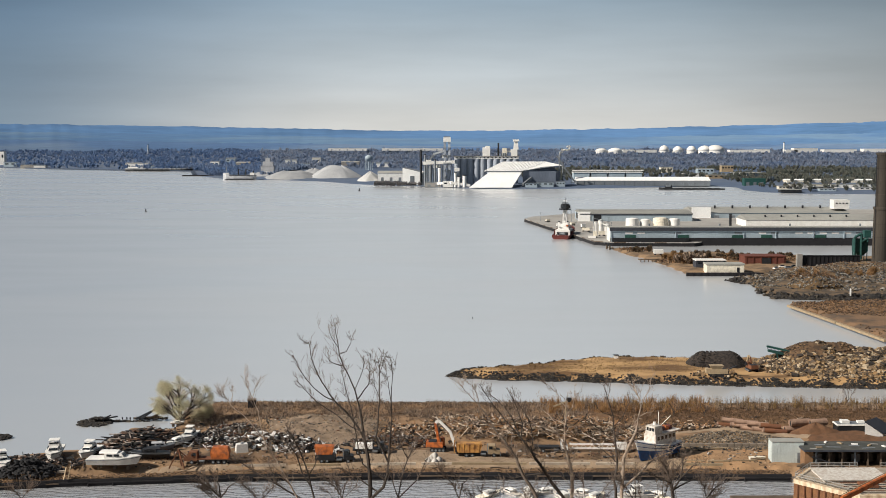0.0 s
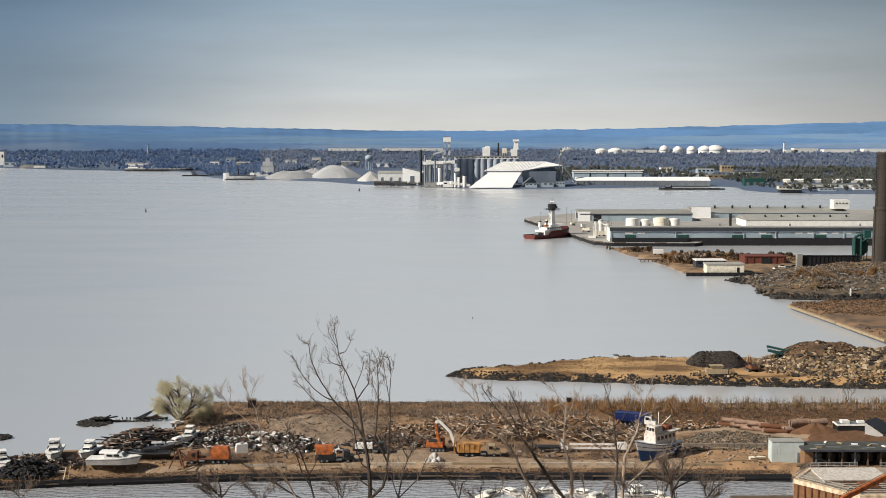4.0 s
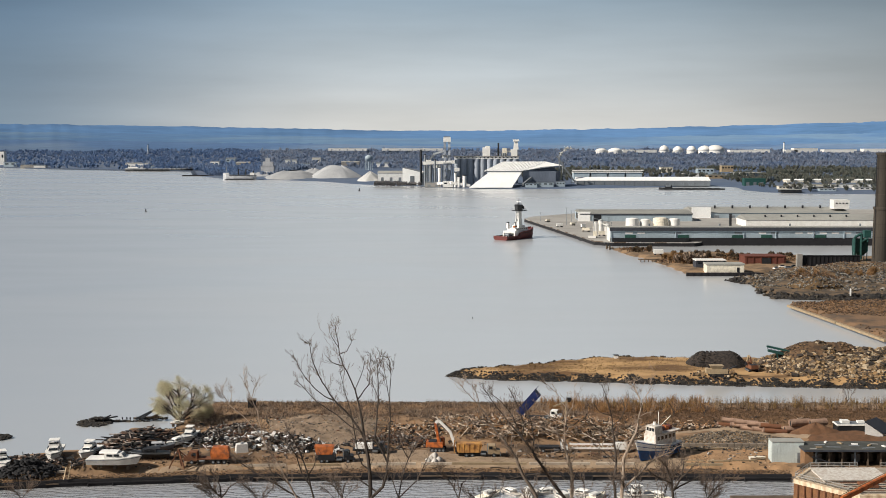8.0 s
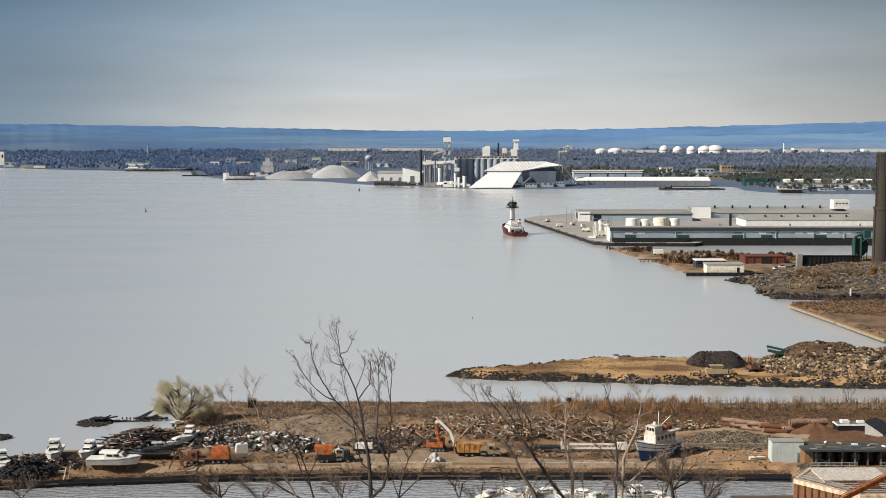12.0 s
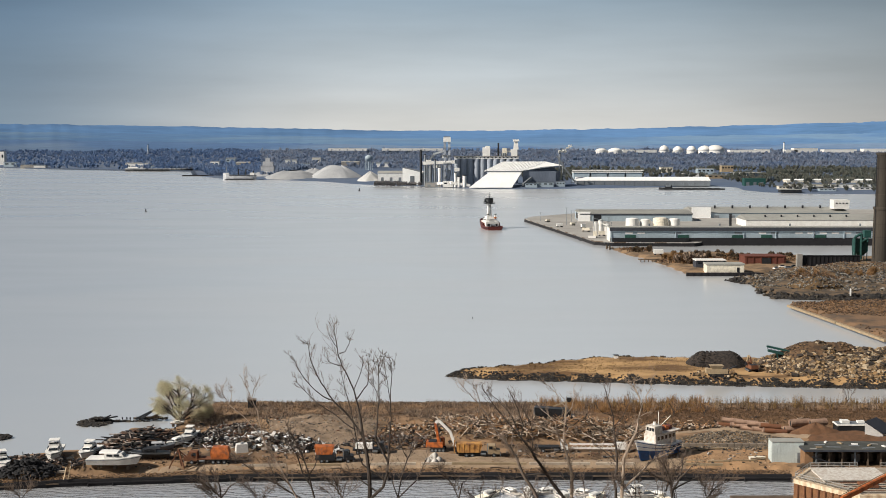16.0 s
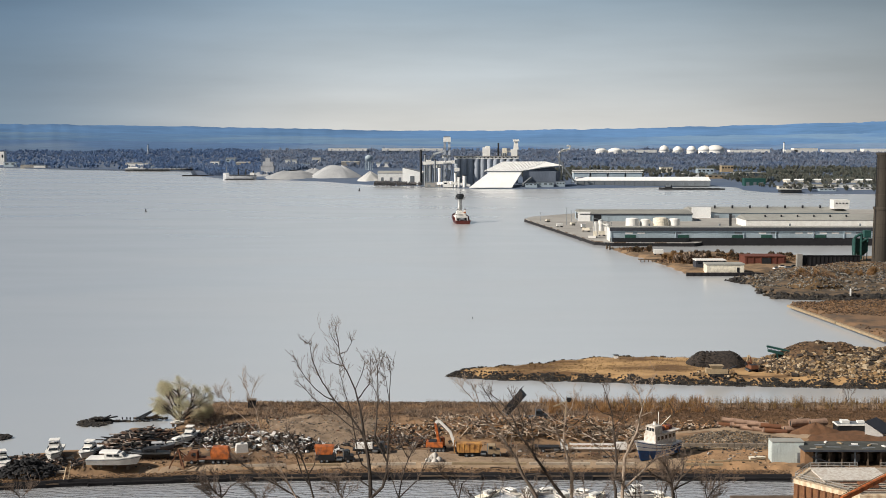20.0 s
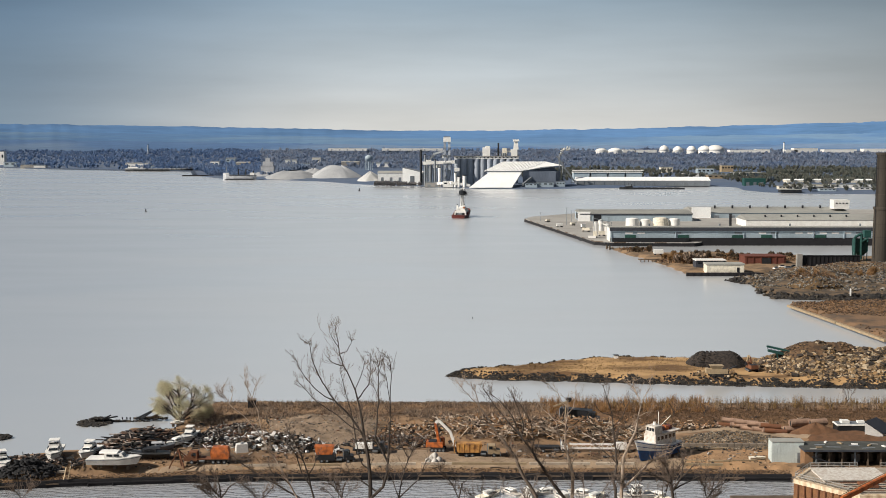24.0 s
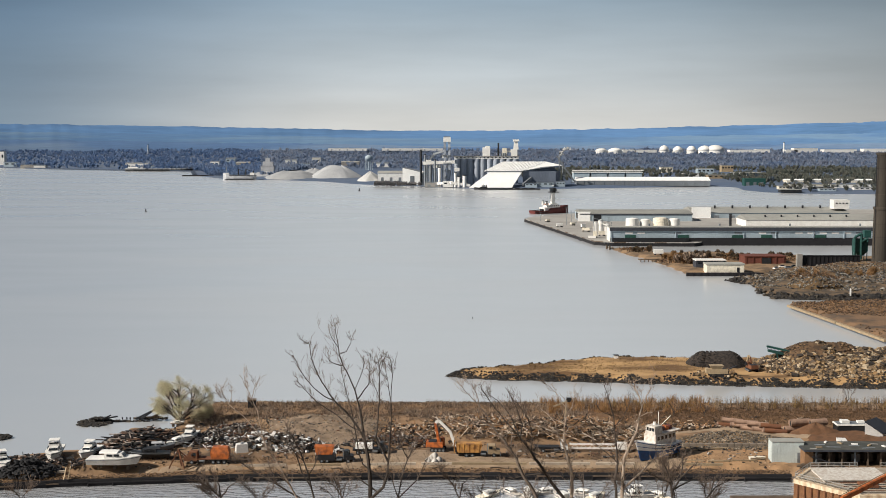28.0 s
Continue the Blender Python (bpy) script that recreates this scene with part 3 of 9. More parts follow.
def make_tug():
    t = thing("tugboat", 95.9, 958.9, 0, 76, "red-hulled harbour tug with white deckhouse and raised dark pilothouse", "tugboat")
    beam = lambda x: float(np.interp(x, [-21.5, -19, -8, 6, 14, 18.5, 21.5], [6.4, 7.1, 7.4, 7.4, 6.0, 3.4, 0.5]))
    keel = lambda x: float(np.interp(x, [-21.5, -16, 16, 21.5], [-0.6, -3, -3, -0.6]))
    deck = lambda x: float(np.interp(x, [-21.5, -9, -6.5, -4, 8, 21.5], [2.3, 2.0, 2.4, 5.0, 5.6, 7.4]))
    xs = [-21.5, -20.5, -17, -13, -9, -7.5, -6.5, -5, -4, 0, 5, 9, 13, 16, 18.5, 20.5, 21.5]
    hull = part("hull", Mesh().loft(hull_rings(xs, beam, keel, deck)), REDHULL, t, "red-brown painted steel hull")
    rim = Mesh()
    for a, b in zip(xs, xs[1:]):
        for s in (-1, 1):
            rim.bar((a, s * beam(a), deck(a) + 0.45), (b, s * beam(b), deck(b) + 0.45), 0.18, 0.9)
    rim.bar((-21.5, -6.4, 2.75), (-21.5, 6.4, 2.75), 0.18, 0.9)
    part("bulwark", rim, REDHULL, t)
    for s in (-1, 1):
        fend = Mesh()
        for a, b in zip(xs, xs[1:]):
            fend.bar((a, s * (beam(a) + 0.12), deck(a) - 0.5), (b, s * (beam(b) + 0.12), deck(b) - 0.5), 0.3, 0.35)
        part("fender", fend, DARK, t, "black rubbing strake")
    part("lower_deckhouse", Mesh().box(-10, 12, -5.8, 5.8, 2.0, 6.4, 0.15), WHITE, t)
    part("middle_deckhouse", Mesh().box(-6.5, 9.5, -4.5, 4.5, 6.4, 8.5, 0.2), WHITE, t)
    part("upper_deckhouse", Mesh().box(-1.5, 7.5, -3.2, 3.2, 8.5, 10.3, 0.2), WHITE, t)
    for s in (-1, 1):
        for i in range(6):
            part("window", Mesh().box(-6 + 2.6 * i, -4.7 + 2.6 * i, s * 4.42 - 0.06, s * 4.42 + 0.06, 7.3, 8.3), GLASS, t)
    part("aft_doorway", Mesh().box(-10.1, -9.9, -4.4, 4.4, 2.6, 4.8), DARK, t, "dark openings at the after end")
    for s in (-1, 1):
        f = part("funnel", Mesh().loft([[(-6.5 + dx * k, s * 3.4 + dy * k, z) for dx, dy in ((-1.2, -0.8), (1.2, -0.8), (1.2, 0.8), (-1.2, 0.8))] for z, k in ((8.8, 1), (12.4, 0.8))]), WHITE, t)
        part("funnel_cap", Mesh().box(-7.5, -5.5, s * 3.4 - 0.7, s * 3.4 + 0.7, 12.4, 13.1), DARK, f)
    part("tower", Mesh().loft([[(3.2 + dx * k, dy * k, z) for dx, dy in ((-2.1, -1.8), (2.1, -1.8), (2.1, 1.8), (-2.1, 1.8))] for z, k in ((10.2, 1.0), (15, 0.9), (21.6, 0.82))]), WHITE, t, "tall white pilothouse tower")
    lad = Mesh()
    for i in range(9):
        lad.box(0.95, 1.17, -0.8, 0.8, 12 + i, 12.15 + i)
    lad.box(0.95, 1.17, -0.9, -0.75, 11, 21.5).box(0.95, 1.17, 0.75, 0.9, 11, 21.5)
    part("ladder", lad, STEEL, t)
    plat = part("platform", Mesh().box(-0.6, 8.2, -4.2, 4.2, 21.5, 21.9), DARK, t)
    rail = Mesh()
    ring = [(-0.6, -4.2), (8.2, -4.2), (8.2, 4.2), (-0.6, 4.2)]
    for (ax, ay), (bx, by) in zip(ring, ring[1:] + ring[:1]):
        rail.bar((ax, ay, 23.0), (bx, by, 23.0), 0.12)
        for k in range(5):
            x, y = ax + (bx - ax) * k / 5, ay + (by - ay) * k / 5
            rail.bar((x, y, 21.8), (x, y, 23.0), 0.1)
    part("rail", rail, DARK, plat)
    oct8 = [(math.cos(radians(22.5 + 45 * i)), math.sin(radians(22.5 + 45 * i))) for i in range(8)]
    ph = part("pilothouse", Mesh().loft([[(3.2 + 3.2 * k * c, 3.0 * k * s, z) for c, s in oct8] for z, k in ((21.9, 1.0), (23.2, 1.05), (25.2, 1.15), (25.8, 1.15))]), BLACK, t, "black octagonal pilothouse")
    for i, (c, s) in enumerate(oct8):
        c2, s2 = oct8[(i + 1) % 8]
        g = Mesh().add([(3.2 + 3.24 * k * ((1 - f) * c + f * c2), 3.04 * k * ((1 - f) * s + f * s2), z) for f, k, z in ((0.1, 1.06, 23.3), (0.9, 1.06, 23.3), (0.9, 1.15, 25.0), (0.1, 1.15, 25.0))], [(0, 1, 2, 3)])
        part("pane", g, GLASS, ph)
    part("pilothouse_roof", Mesh().loft([[(3.2 + 3.3 * k * c, 3.1 * k * s, z) for c, s in oct8] for z, k in ((25.8, 1.2), (26.5, 0.9))]), DARK, ph)
    mast = part("mast", Mesh().tube((3.2, 0, 26.4), (3.2, 0, 31.2), 0.3, 0.15), DARK, t)
    part("radar", Mesh().box(2.9, 3.5, -1.9, 1.9, 28.4, 28.75), WHITE, mast)
    part("yardarm", Mesh().bar((3.2, -2.6, 27.3), (3.2, 2.6, 27.3), 0.25), DARK, mast)
    for s in (-1, 1):
        part("searchlight", Mesh().tube((5.0, s * 3.4, 23.0), (5.0, s * 3.4, 25.2), 0.55, 0.55, 8), DARK, t)
    win2 = part("winch", Mesh().tube((-12.5, -1.8, 3.6), (-12.5, 1.8, 3.6), 1.2, 1.2, 10), STEEL, t)
    for s in (-1, 1):
        part("winch_cheek", Mesh().box(-13.8, -11.2, s * 2.1 - 0.2, s * 2.1 + 0.2, 2.3, 4.4), STEEL, win2)
    for x in (-17.5, -15.5):
        for s in (-1, 1):
            part("bitt", Mesh().tube((x, s * 3.8, 2.3), (x, s * 3.8, 3.4), 0.3), DARK, t)
    boat = part("workboat", Mesh().loft(hull_rings([-8.2, -7, -5, -3.6], lambda x: float(np.interp(x, [-8.2, -7, -5, -3.6], [0.9, 1.1, 1.0, 0.15])), lambda x: -0.3, lambda x: 1.0)), ORANGE, t, "orange workboat on deck")
    boat.matrix_basis = pose(0, -3.2, 9.4)
    return t


TUG = make_tug()
TUG_ROWS = [(0, 96.0, 959.9, 76), (1, 94.6, 959.9, 73), (2, 91.7, 959.5, 65), (3, 87.4, 958.5, 55), (3.5, 85.5, 957.3, 47), (5.5, 73.4, 952.0, 24), (6, 68.7, 951.4, 22), (6.5, 65.2, 954.1, 32), (7, 60.9, 950.3, 38), (7.5, 59.1, 949.1, 45), (8, 57.2, 947.7, 52), (8.5, 56.6, 948.7, 60), (9, 58.3, 954.5, 70), (9.5, 61.0, 954.5, 82), (10, 63.1, 959.5, 88), (10.5, 62.9, 959.7, 95), (11, 62.1, 976.0, 100), (12, 57.3, 987.1, 101), (12.5, 55.5, 992.7, 101), (14.5, 48.2, 1018.8, 100), (15, 46.4, 1030.9, 100), (16, 40.7, 1052.8, 100), (17, 33.2, 1072.2, 100), (18, 25.5, 1092.5, 100), (19, 19.7, 1113.4, 98), (20, 16.3, 1127.8, 96), (21, 12.6, 1150.1, 94), (21.5, 12.1, 1157.7, 92), (23.5, 15.8, 1189.7, 84), (24, 18.8, 1206.5, 79), (24.5, 22.7, 1214.9, 73), (25, 29.1, 1223.4, 68), (25.5, 37.6, 1231.6, 62), (26, 47.1, 1240.0, 57), (26.3, 54.7, 1248.4, 53), (26.6, 62.2, 1248.0, 50), (26.9, 71.2, 1256.4, 46), (27.2, 80.5, 1255.2, 40), (27.5, 92.4, 1263.1, 34), (27.8, 103.2, 1261.6, 28), (28, 111.9, 1270.1, 25)]


# ---- the far shore ----
def building(name, x, y, w, d, h, wall, roofm, label, category="building", rz=0, rise=0.0, base=2.0, windows=0, doors=0, group="", fascia=0.0, thick=0.6):
    """A plain industrial building: walls, roof, openings. Origin at the middle of its front, ground level."""
    t = thing(name, x, y, base, rz, label, category, group)
    wl = part("wall_shell", Mesh().box(-w / 2, w / 2, 0, d, -1, h), wall, t)
    if rise:
        part("roof", Mesh().gable(-w / 2, w / 2, 0, d, h, h + rise, 0.5), roofm, t)
    else:
        part("roof", Mesh().box(-w / 2 - thick * 0.6, w / 2 + thick * 0.6, -thick * 0.6, d + thick * 0.6, h, h + thick), roofm, t)
    if fascia:
        part("eaves_band", Mesh().box(-w / 2 - 0.3, w / 2 + 0.3, -0.6, 0, h - fascia, h - 0.05), ROOFDARK, t, "dark band under the eaves")
    for i in range(windows):
        cx = -w / 2 + w * (i + 0.5) / windows
        part("window", Mesh().box(cx - w / windows * 0.28, cx + w / windows * 0.28, -0.12, 0.05, h * 0.55, h * 0.78), GLASS, wl)
    for i in range(doors):
        cx = -w / 2 + w * (i + 0.5) / doors
        part("door", Mesh().box(cx - min(2.4, w / doors * 0.3), cx + min(2.4, w / doors * 0.3), -0.12, 0.05, -0.2, h * 0.5), STEEL, wl)
    return t


def heap(name, x, y, rx, ry, h, material, label, base=1.5, k=1.15, seed=1, ridge_len=0.0, category="heap"):
    """A loose pile with an uneven cone shape."""
    m = Mesh()
    n, rings = 40, 9
    rng = random.Random(seed)
    ph = [rng.uniform(0, 6.28) for _ in range(4)]
    vs, fs = [], []
    for j in range(rings + 1):
        f = j / rings
        for i in range(n):
            a = 2 * math.pi * i / n
            wob = 1 + 0.07 * math.sin(3 * a + ph[0]) + 0.05 * math.sin(7 * a + ph[1]) + 0.03 * math.sin(13 * a + ph[2] + 4 * f)
            px = rx * f * wob * math.cos(a) + ridge_len * math.copysign(1, math.cos(a)) * min(1, abs(math.cos(a)) * 3)
            vs.append((px, ry * f * wob * math.sin(a), h * (1 - f ** k) * (1 + 0.05 * math.sin(5 * a + ph[3])) - (0.8 if j == rings else 0)))
    for j in range(rings):
        for i in range(n):
            fs.append((j * n + i, j * n + (i + 1) % n, (j + 1) * n + (i + 1) % n, (j + 1) * n + i))
    m.add(vs, fs)
    return solid(name, m, material, label, category, smooth=True, at=pose(x, y, base))


def stack(name, x, y, r0, r1, h, material, label, base=2.0, bands=0):
    t = thing(name, x, y, base, 0, label, "chimney")
    part("shaft", Mesh().tube((0, 0, -1), (0, 0, h), r0, r1, 20), material, t, smooth=False)
    part("rim", Mesh().tube((0, 0, h - 0.8), (0, 0, h + 0.3), r1 * 1.08, r1 * 1.08, 20), DARK, t)
    for i in range(bands):
        z = h * (i + 1) / (bands + 1)
        r = r0 + (r1 - r0) * z / h
        part("band", Mesh().tube((0, 0, z), (0, 0, z + 0.5), r * 1.03, r * 1.03, 20), material, t)
    return t


def trestle(name, pts, w, legs, material, label, base=2.0):
    """A raised conveyor gallery on legs, from point to point (x, y, z)."""
    x0, y0 = pts[0][0], pts[0][1]
    t = thing(name, x0, y0, 0, 0, label, "conveyor")
    loc = [(x - x0, y - y0, z) for x, y, z in pts]
    for a, b in zip(loc, loc[1:]):
        part("gallery", Mesh().bar(a, b, w), material, t)
    for i in range(legs):
        f = (i + 0.5) / legs * (len(loc) - 1)
        k = min(int(f), len(loc) - 2)
        p = Vector(loc[k]).lerp(Vector(loc[k + 1]), f - k)
        leg = Mesh()
        for s in (-1, 1):
            leg.bar((p.x - s * w * 0.7, p.y, base - 1), (p.x, p.y, p.z), w * 0.16)
        leg.bar((p.x - w * 0.4, p.y, p.z * 0.5), (p.x + w * 0.4, p.y, p.z * 0.5), w * 0.12)
        part("trestle_leg", leg, STEEL, t)
    return t


# grain terminal
def make_elevator():
    x, y = 70.5, 1974.2
    t = thing("grain_elevator", x, y, 2, 0, "grey-blue concrete grain elevator with a row of silos", "grain elevator")
    r = 5.2
    silo = Mesh().tube((0, 0, -1), (0, 0, 43), r, r, 20).make("silo", False)
    silo.materials.append(SILO)
    for row in range(2):
        for i in range(10):
            o = new("silo", silo)
            o.parent = t
            o.matrix_basis = pose(-47 + 10.4 * i, 6 + 10.6 * row, 0)
    part("gallery", Mesh().box(-52, 52, 1.5, 21, 43, 46.5), WHITE, t, "pale gallery along the silo tops")
    part("gallery_roof", Mesh().box(-53, 53, 0.5, 22, 46.5, 47.3), CONCRETE, t)
    for i in range(16):
        part("gallery_window", Mesh().box(-49 + 6.3 * i, -46.5 + 6.3 * i, 1.3, 1.6, 44.2, 45.6), GLASS, t)
    head = part("headhouse", Mesh().box(-6, 6, 4, 18, 46.5, 61), WHITE, t)
    part("penthouse", Mesh().box(-1.5, 5, 6, 15, 61, 63.5), WHITE, head)
    part("exhaust_stack", Mesh().tube((19.5, 10, 46), (19.5, 10, 68.5), 1.5, 1.4, 12), DARK, t, "dark steel stack")
    leg = part("loading_leg", Mesh().box(40, 50, 5, 16, 46.5, 58).box(44, 52, 6, 14, 58, 71, 1.0), WHITE, t)
    part("leg_head", Mesh().box(43, 53, 5, 15, 71, 74), WHITE, leg)
    part("spout_tower", Mesh().box(26, 33, 5, 15, 46.5, 60), CREAM, t)
    part("link_bridge", Mesh().box(31, 44, 8, 12, 53, 56), WHITE, t)
    for i in range(3):
        part("dust_cyclone", Mesh().tube((24 + 3.0 * i, 3.5, 46), (24 + 3.0 * i, 3.5, 52), 1.2, 1.2, 10), STEEL, t)
    return t


make_elevator()


def make_tower():
    x, y = 6.4, 1962.7
    t = thing("marine_tower", x, y, 2, 0, "tall pale elevator tower with twin legs", "tower")
    for s in (-1, 1):
        part("leg_casing", Mesh().box(s * 3.6 - 1.9, s * 3.6 + 1.9, -2, 3, -1, 70), SILO, t)
    part("tower_head", Mesh().box(-6, 6, -3.5, 4.5, 70, 77.5), WHITE, t, "pale green-white head")
    part("tower_cap", Mesh().box(-5, 5, -2.5, 3.5, 77.5, 79), STEEL, t)
    for z in (12, 24, 36, 48, 60):
        part("landing", Mesh().box(-6.2, 6.2, -3.2, 4.2, z, z + 0.9), STEEL, t)
    for i in range(5):
        z = 12 + 12 * i
        part("brace", Mesh().bar((-3.6, -2.2, z - 11), (3.6, -2.2, z), 0.7), STEEL, t)
    return t


make_tower()
trestle("conveyor", [(-32.8, 1962.7, 38), (-8.2, 1962.7, 39), (19.1, 1962.7, 40)], 5.0, 5, WHITE, "pale conveyor gallery on steel legs")
trestle("conveyor", [(-29.5, 1985.9, 33), (-14.7, 1985.9, 52), (2.7, 1962.7, 58)], 3.2, 3, STEEL, "sloping steel conveyor gallery")
trestle("conveyor", [(-26.1, 1940.1, 6), (14.2, 1918.0, 8), (42.7, 1918.0, 4)], 4.0, 4, WHITE, "low dockside conveyor gallery")
for xx, yy, rr, hh in ((-29.1, 1962.7, 1.6, 50), (-20.0, 1962.7, 2.2, 34), (-12.7, 1951.3, 1.4, 42), (-5.4, 1940.1, 2.4, 30), (24.9, 1918.0, 2.2, 16), (33.8, 1918.0, 3.0, 18), (19.6, 1918.0, 2.0, 22)):
    stack("vent_stack", xx, yy, rr, rr, hh, STEEL if hh > 30 else WHITE, "slim steel pipe leg at the grain dock")
for xx, yy, ww, hh in ((-24.0, 1972.0, 9, 36), (-10.0, 1975.0, 11, 28), (3.0, 1978.0, 8, 44), (22.0, 1935.0, 7, 24)):
    lt = thing("transfer_tower", xx, yy, 2, 0, "grey steel lattice transfer tower at the grain dock", "tower", "transfer towers")
    for sx in (-1, 1):
        for sy in (-1, 1):
            part("leg", Mesh().bar((sx * ww / 2, sy * 2.5, -1), (sx * ww / 2, sy * 2.5, hh), 0.8), STEEL, lt)
    for k in range(int(hh / 8)):
        part("landing", Mesh().box(-ww / 2 - 0.6, ww / 2 + 0.6, -3.1, 3.1, 8 * k + 6, 8 * k + 6.7), STEEL, lt)
        part("brace", Mesh().bar((-ww / 2, -2.6, 8 * k - 1), (ww / 2, -2.6, 8 * k + 6), 0.6), STEEL, lt)
    part("head", Mesh().box(-ww / 2 - 0.5, ww / 2 + 0.5, -3, 3, hh, hh + 5), WHITE, lt)
building("dock_shed", 8.0, 1918.0, 16, 9, 8, WHITE, WHITE, "small white shed on the grain dock", windows=2)
building("dock_shed", -16.1, 1929.0, 24, 10, 6, CONCRETE, STEEL, "low grey shed on the grain dock", doors=2)
t_silo = thing("white_plant_block", -52.2, 2009.6, 2, 0, "tall white plant block with a sloping top", "building")
blk = part("block", Mesh().loft([[(-14.5, 0, z0), (15, 0, z1), (15, 14, z1), (-14.5, 14, z0)] for z0, z1 in ((-1, -1), (27, 20))]), BRIGHT, t_silo)
part("loading_arch", Mesh().box(-2, 5, -0.3, 0.1, 0, 12).prism([(-2, -0.3), (5, -0.3), (5, 0.1), (-2, 0.1)], 12, 14), STEEL, blk)
part("side_bin", Mesh().tube((19, 6, -1), (19, 6, 20), 3.2, 3.2, 16).tube((19, 6, 20), (19, 6, 22), 3.2, 0.5, 16), WHITE, t_silo)
part("top_bridge", Mesh().bar((-12, 6, 27.5), (14, 6, 22), 2.0), STEEL, t_silo)
stack("steel_stack", -36.4, 2009.6, 1.9, 1.7, 57, DARK, "slim dark steel stack")
stack("steel_stack", -26.4, 2033.9, 1.3, 1.2, 42, STEEL, "slim grey steel stack")


def make_salt_shed():
    x, y = 73.5, 1885.7
    t = thing("storage_shed", x, y, 2, 0, "huge white A-frame bulk storage shed", "storage shed")
    # local x along the front; the hipped left end leans back towards the ridge
    a0, a1 = (-33, -2, 0), (33, -2, 0)
    e0, e1 = (-1, 26, 23), (50, 26, 23)
    k0, k1 = (-9, 26, 25), (50, 26, 25)
    r0, r1 = (22, 62, 39), (92, 62, 39)
    part("lower_slope", Mesh().add([a0, a1, e1, e0, (-33, -1, -1), (33, -1, -1), (50, 30, 20), (-1, 30, 20)], [(0, 1, 2, 3), (4, 7, 6, 5), (0, 4, 5, 1), (1, 5, 6, 2), (2, 6, 7, 3), (3, 7, 4, 0)]), BRIGHT, t, "smooth white lower slope")
    part("upper_roof", Mesh().add([k0, k1, r1, r0, (-9, 27, 24), (50, 27, 24), (92, 62, 37.5), (22, 62, 37.5)], [(0, 1, 2, 3), (4, 7, 6, 5), (0, 4, 5, 1), (1, 5, 6, 2), (2, 6, 7, 3), (3, 7, 4, 0)]), BRIGHT, t, "pale ribbed roof")
    part("eaves_strip", Mesh().bar((-6, 25.5, 23.9), (50, 25.5, 23.9), 0.8, 1.2), STEEL, t)
    for i in range(12):
        f = (i + 0.5) / 12
        p, q = Vector(k0).lerp(Vector(k1), f), Vector(r0).lerp(Vector(r1), f)
        part("roof_rib", Mesh().bar(p + Vector((0, 0, 0.2)), q + Vector((0, 0, 0.2)), 0.5), BRIGHT, t)
    # gable end coloured darker than the slopes, as turned from the sun
    part("gable_wall", Mesh().prism([(52, 31), (92, 62), (114, 60), (104, 34)], -1, 24), GABLE, t, "gable wall coloured blue-grey as in shade")
    part("gable_top", Mesh().add([(51, 27, 22), (112, 60, 22), (92, 62, 38), (58, 30, 25)], [(0, 1, 2, 3)]), GABLE, t)
    part("rear_roof", Mesh().add([(50, 27, 25), (92, 62, 38.6), (118, 58, 33), (84, 40, 31)], [(0, 1, 2), (0, 2, 3)]), BRIGHT, t)
    return t


make_salt_shed()
trestle("conveyor", [(124.1, 1896.3, 6), (153.9, 1940.1, 26), (183.1, 1962.7, 36)], 3.0, 4, STEEL, "sloping steel conveyor beside the storage shed")
trestle("loader", [(181.0, 1940.1, 50), (194.5, 1940.1, 30), (210.7, 1940.1, 8)], 2.4, 3, STEEL, "steel loading tower by the water")
stack("vent_stack", 187.6, 1962.7, 1.8, 1.6, 52, STEEL, "tall steel vent stack")
stack("vent_stack", 193.1, 1962.7, 1.2, 1.0, 38, STEEL, "slim steel pipe leg")
for xx, yy, ww, hh in ((137.3, 1896.3, 18, 6), (160.2, 1907.1, 26, 7), (185.1, 1918.0, 14, 8)):
    building("dock_shed", xx, yy, ww, 10, hh, BLUEWALL, STEEL, "low blue-grey dock shed", windows=3)

# pale piles and the ship alongside them
STONEDUST = mat("pale_limestone", (0.34, 0.348, 0.357), 0.95, col2=(0.246, 0.255, 0.272), scale=0.03, fine=0.3, bump=0.4)
HULLPALE = mat("chalky_hull_paint", (0.391, 0.399, 0.416), 0.8, col2=(0.281, 0.289, 0.306), scale=0.1, fine=0.8)
heap("limestone_mound", -289.4, 2345.7, 42, 60, 14.5, STONEDUST, "pile of grey-white limestone at the dock", seed=2, k=1.35, ridge_len=14)
heap("limestone_mound", -206.7, 2345.7, 44, 60, 24, STONEDUST, "tall pile of grey-white limestone", seed=3, k=1.2, ridge_len=11)
heap("salt_mound", -131.2, 2193.0, 26, 50, 17, SALT, "pile of white road salt", seed=4)
heap("limestone_mound", -266.5, 2521.3, 40, 60, 15, STONEDUST, "pile of grey-white limestone at the dock", seed=5)
building("long_shed", -83.3, 2137.3, 62, 24, 15, WHITE, ROOFWHITE, "long white shed behind the salt pile", rise=4, doors=4)


